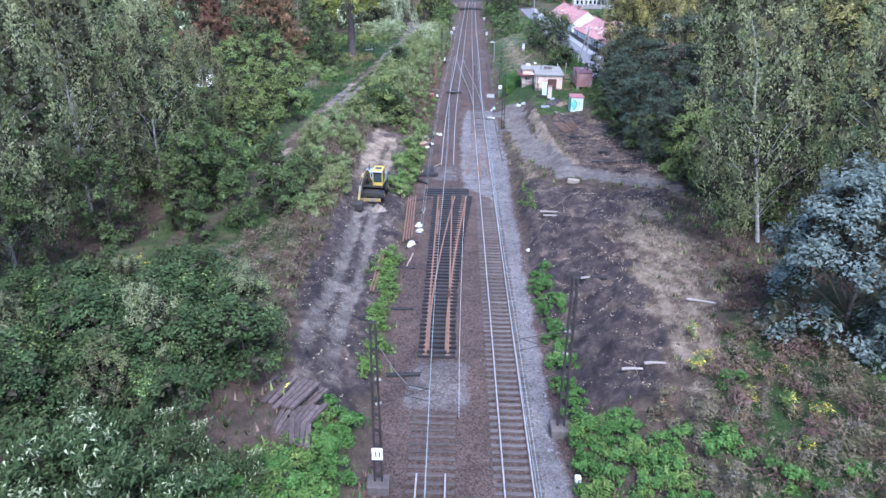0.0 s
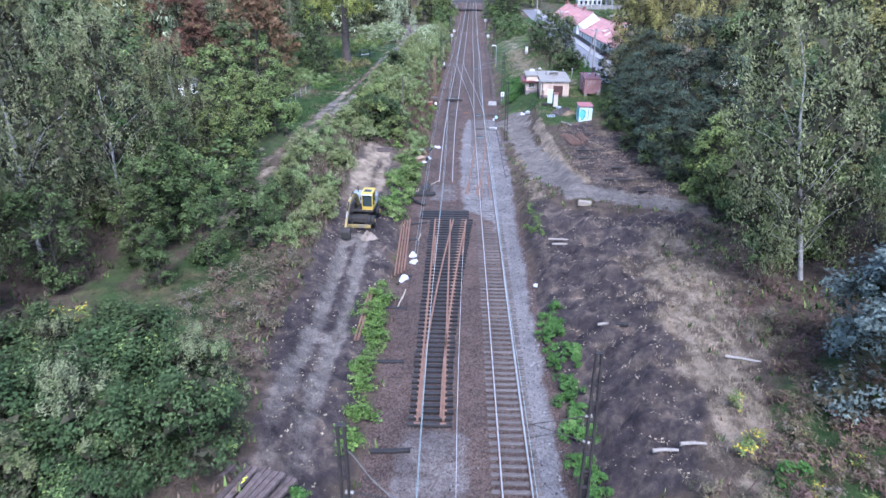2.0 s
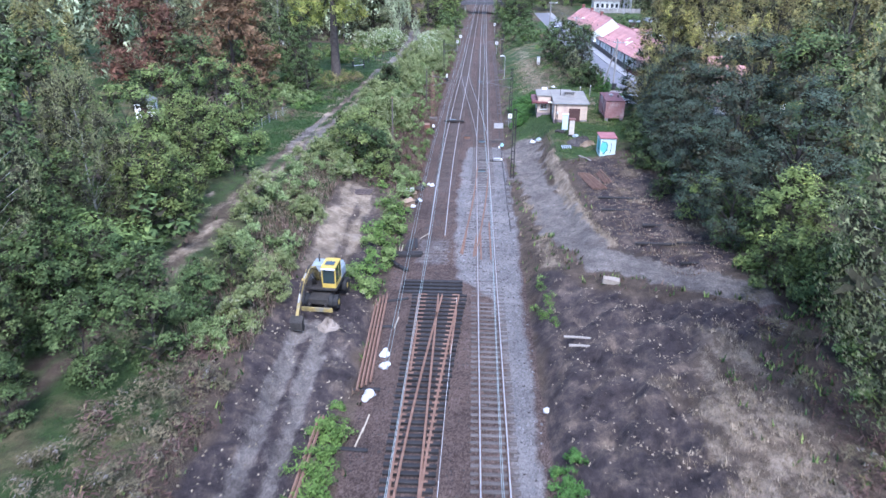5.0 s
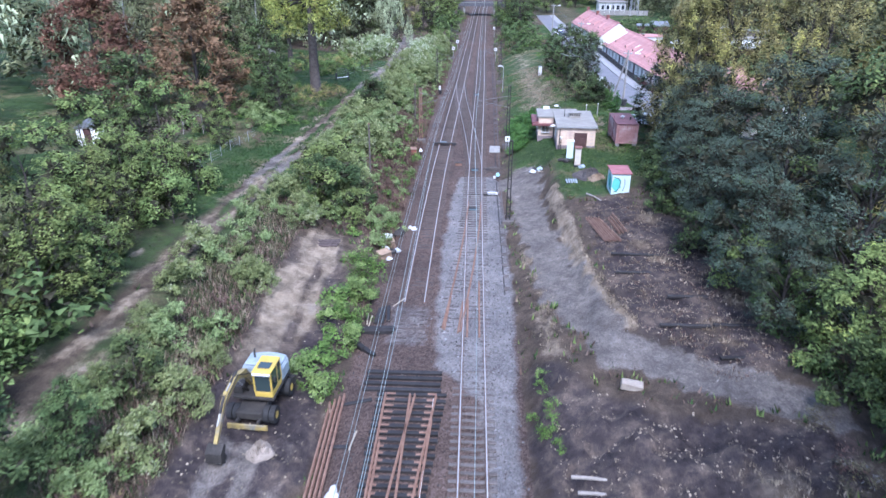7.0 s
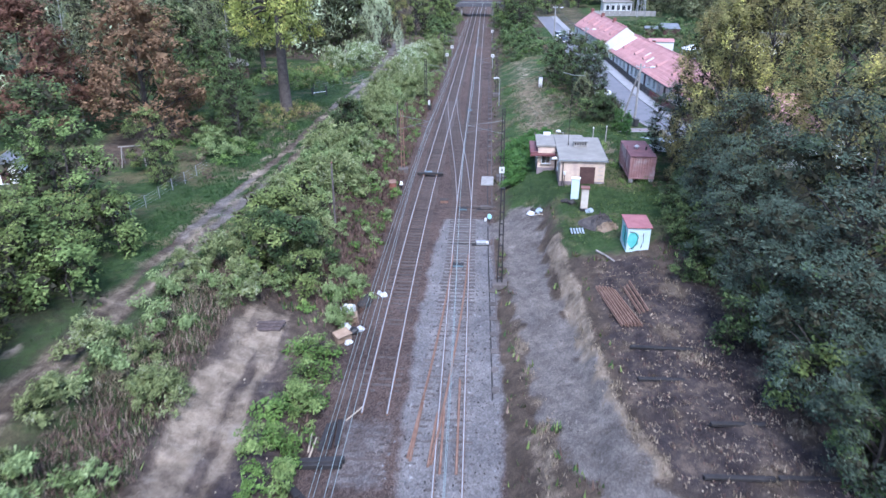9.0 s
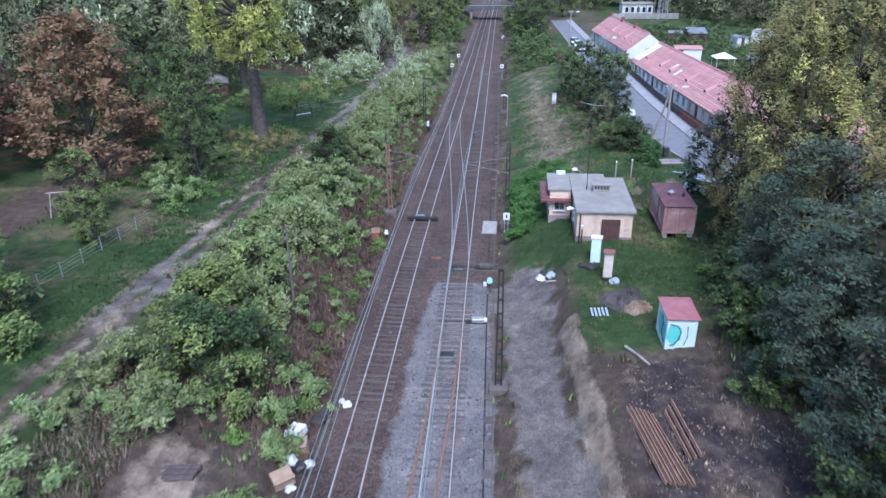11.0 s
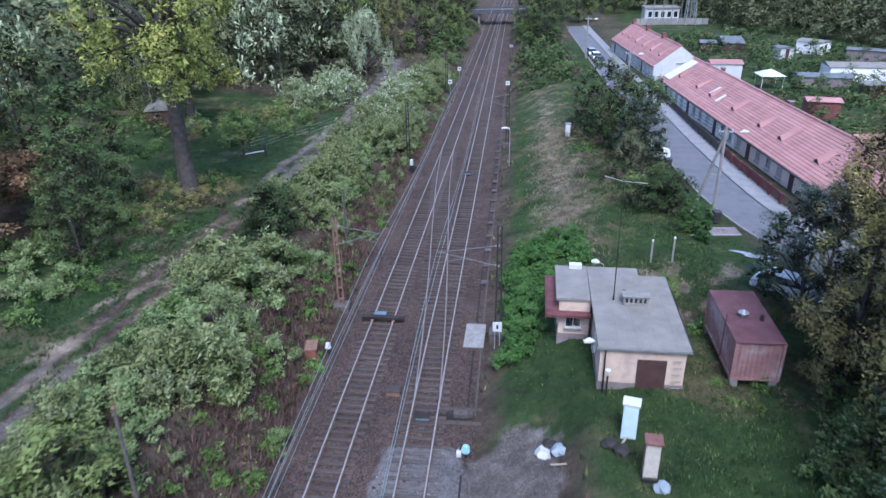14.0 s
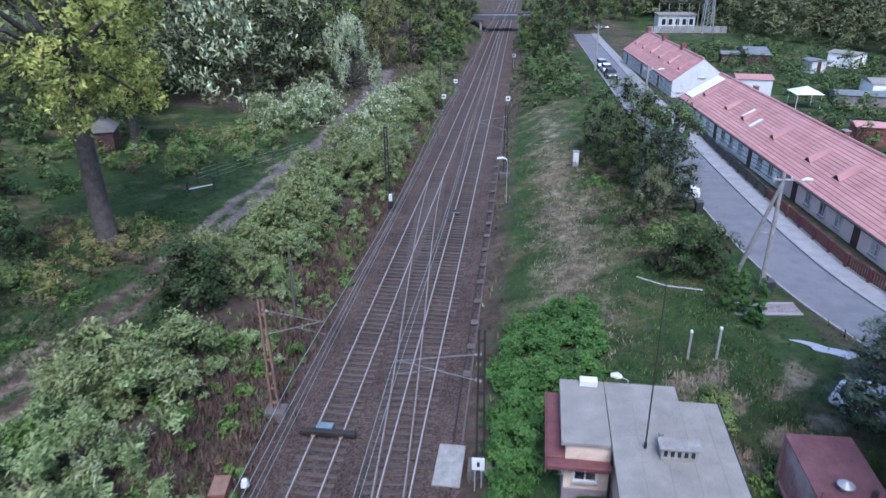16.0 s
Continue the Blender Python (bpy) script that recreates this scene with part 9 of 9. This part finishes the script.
# ---- what nobody could count ----
def scatter_tufts(name, label, category, spots, size, mats, blades=6, flat=0.0, slim=0.22):
    """Upright blades at spots, one object."""
    n = len(spots)
    p = np.repeat(np.asarray(spots), blades, 0)
    k = len(p)
    a = RNG.random(k) * 6.283
    lean = 0.25 + 0.5 * RNG.random(k)
    h = size * (0.5 + RNG.random(k))
    d = np.stack([np.cos(a) * lean, np.sin(a) * lean, np.ones(k)], 1) * h[:, None]
    side = np.stack([-np.sin(a), np.cos(a), np.zeros(k)], 1) * (h * slim)[:, None]
    p = p + np.stack([RNG.normal(size=k) * size * 0.4, RNG.normal(size=k) * size * 0.4, np.full(k, -0.02)], 1)
    v = np.stack([p - side * 0.6, p + side * 0.6, p + d], 1)
    me = quick_mesh(name, v.reshape(-1, 3), np.arange(3 * k).reshape(-1, 3), mats, RNG.integers(0, len(mats), k) if len(mats) > 1 else None)
    return tagged(new(name, me), label, category, kind="stuff")


def spots_where(weight, x0, x1, y0, y1, count, cut=0.4):
    """Random places on the sheet where a map of surface kinds is strong."""
    out = []
    xs, ys = RNG.uniform(x0, x1, count), RNG.uniform(y0, y1, count)
    ii = np.clip(np.searchsorted(gx, xs) - 1, 0, nx - 1)
    jj = np.clip(np.searchsorted(gy, ys) - 1, 0, ny - 1)
    keep = weight[jj, ii] > cut + 0.4 * RNG.random(count)
    return np.stack([xs[keep], ys[keep], GZ[jj, ii][keep]], 1)


on_street = (GX > np.interp(GY, [p[1] for p in STREET_LEFT], [p[0] for p in STREET_LEFT]) - 0.4) & (GY > 119)
free = (1 - on_street) * (1 - np.clip(ballast_w, 0, 1)) * (1 - np.clip(gravel_w, 0, 1)) * (1 - np.clip(fresh_w, 0, 1))
scatter_tufts("grass", "short uneven grass on the slopes and meadow", "grass", spots_where(grass_w * free, -34, 30, 36, 240, 32000), 0.16, [GRASS_BLADE], 5)
scatter_tufts("dry_grass", "straw-coloured dry grass on the slope", "dry grass", spots_where(straw_w * free, 8, 24, 26, 180, 46000, 0.22), 0.2, [STRAW_BLADE], 5)
wild = free * (1 - np.clip(grass_w + earth_w + straw_w, 0, 1))
scatter_tufts("undergrowth", "rank grass and weeds on rough ground", "weeds", spots_where(wild, -34, 30, 12, 240, 26000), 0.34, [GRASS_BLADE, LEAF_GREEN, DRY_STEM], 5, slim=0.3)


def scatter_stones(name, label, spots, size, mat, category="stones"):
    n = len(spots)
    base = np.array([(-1, -1, 0), (1, -1, 0), (1, 1, 0), (-1, 1, 0), (-0.6, -0.6, 1), (0.6, -0.6, 1), (0.6, 0.6, 1), (-0.6, 0.6, 1)], float)
    quads = np.array([(4, 5, 6, 7), (0, 1, 5, 4), (1, 2, 6, 5), (2, 3, 7, 6), (3, 0, 4, 7)])
    a, s = RNG.random(n) * 6.283, size * (0.4 + RNG.random(n) ** 2 * 1.4)
    loc = base[None] * s[:, None, None] * np.array([1, 0.7, 0.7]) * (1 + 0.3 * RNG.normal(size=(n, 8, 1)))
    c, t = np.cos(a)[:, None], np.sin(a)[:, None]
    v = np.stack([loc[..., 0] * c - loc[..., 1] * t, loc[..., 0] * t + loc[..., 1] * c, loc[..., 2] - 0.01], -1) + np.asarray(spots)[:, None, :]
    f = quads[None] + 8 * np.arange(n)[:, None, None]
    return tagged(new(name, quick_mesh(name, v.reshape(-1, 3), f.reshape(-1, 4), mat)), label, category, kind="stuff")


CHIP = leafy("pale_chip", (0.12, 0.10, 0.075), (0.30, 0.255, 0.18), (0.52, 0.45, 0.32), vary=0.0)
scatter_stones("rubble", "pale stone chips strewn over dug earth", spots_where(np.maximum(earth_w, 0.8 * straw_w), 7.4, 24, 28, 100, 22000), 0.036, CHIP)
scatter_stones("rubble", "stone chips and clods on churned earth", spots_where(earth_w, -12, -4, 22, 92, 3000), 0.04, CHIP)
BALLAST_STONE = leafy("ballast_stone", (0.035, 0.03, 0.028), (0.09, 0.077, 0.072), (0.17, 0.15, 0.14), vary=0.0)
scatter_stones("ballast", "loose ballast stones between the lines", spots_where(ballast_w, -4, 8, 14, 120, 8000, 0.3), 0.045, BALLAST_STONE, "ballast")
PALE_STONE = leafy("pale_ballast_stone", (0.075, 0.073, 0.074), (0.19, 0.187, 0.188), (0.36, 0.355, 0.35), vary=0.0)
scatter_stones("ballast", "fresh pale ballast stones along the right line", spots_where(fresh_w, 0, 8, 26, 116, 9000, 0.3), 0.05, PALE_STONE, "ballast")
GRAVEL_STONE = leafy("tan_gravel_stone", (0.1, 0.09, 0.08), (0.2, 0.182, 0.162), (0.36, 0.335, 0.3), vary=0.0)
scatter_stones("gravel", "loose gravel on the haul road", spots_where(gravel_w, 7, 22, 60, 116, 14000, 0.3), 0.035, GRAVEL_STONE, "gravel")
lawn = grass_w * free * (1 - straw_w) * inside([(8, 100), (8.6, 122), (9.4, 180), (24, 180), (24, 128), (22, 104), (14, 100)], GX, GY, 0.5)
scatter_tufts("grass", "thick green grass round the signal house", "grass", spots_where(lawn, 8, 24, 98, 180, 30000), 0.14, [GRASS_BLADE, GRASS_BLADE, LEAF_GREEN], 5)
lane = grass_w * free * inside([(-24, 96), (-12, 92), (-11, 150), (-22, 150)], GX, GY, 0.5)
scatter_tufts("grass", "mown meadow grass beside the path", "grass", spots_where(lane, -24, -10, 92, 150, 16000), 0.18, [GRASS_BLADE], 4)
stalks = inside([(-3.6, 92), (-7.4, 92), (-8.4, 110), (-8.2, 130), (-6.8, 150), (-5.4, 172), (-4.2, 200), (-2.4, 210), (-2.4, 172), (-3.2, 150), (-3.5, 120)], GX, GY, 0.6)
scatter_tufts("dead_stalks", "tangle of red-brown dead stalks beside the line", "dead stalks", spots_where(stalks, -10, -1, 90, 210, 24000), 0.4, [DRY_STEM], 4, slim=0.12)
bank = inside([(-16.2, 57), (-11.4, 58), (-11.6, 95), (-16.2, 97)], GX, GY, 0.6)
scatter_tufts("dead_stalks", "pale dead stalks among the brambles", "dead stalks", spots_where(bank, -17, -11, 55, 98, 9000), 0.4, [DRY_STEM, STRAW_BLADE, GRASS_BLADE], 4, slim=0.1)
yard = inside(YARD_RIGHT, GX + wob, GY, 1.2)
scatter_tufts("wood_debris", "bark, straw and splinters trodden into the yard", "debris", spots_where(yard, 12, 25, 66, 100, 9000), 0.13, [DRY_STEM, STRAW_BLADE], 3, slim=0.3)
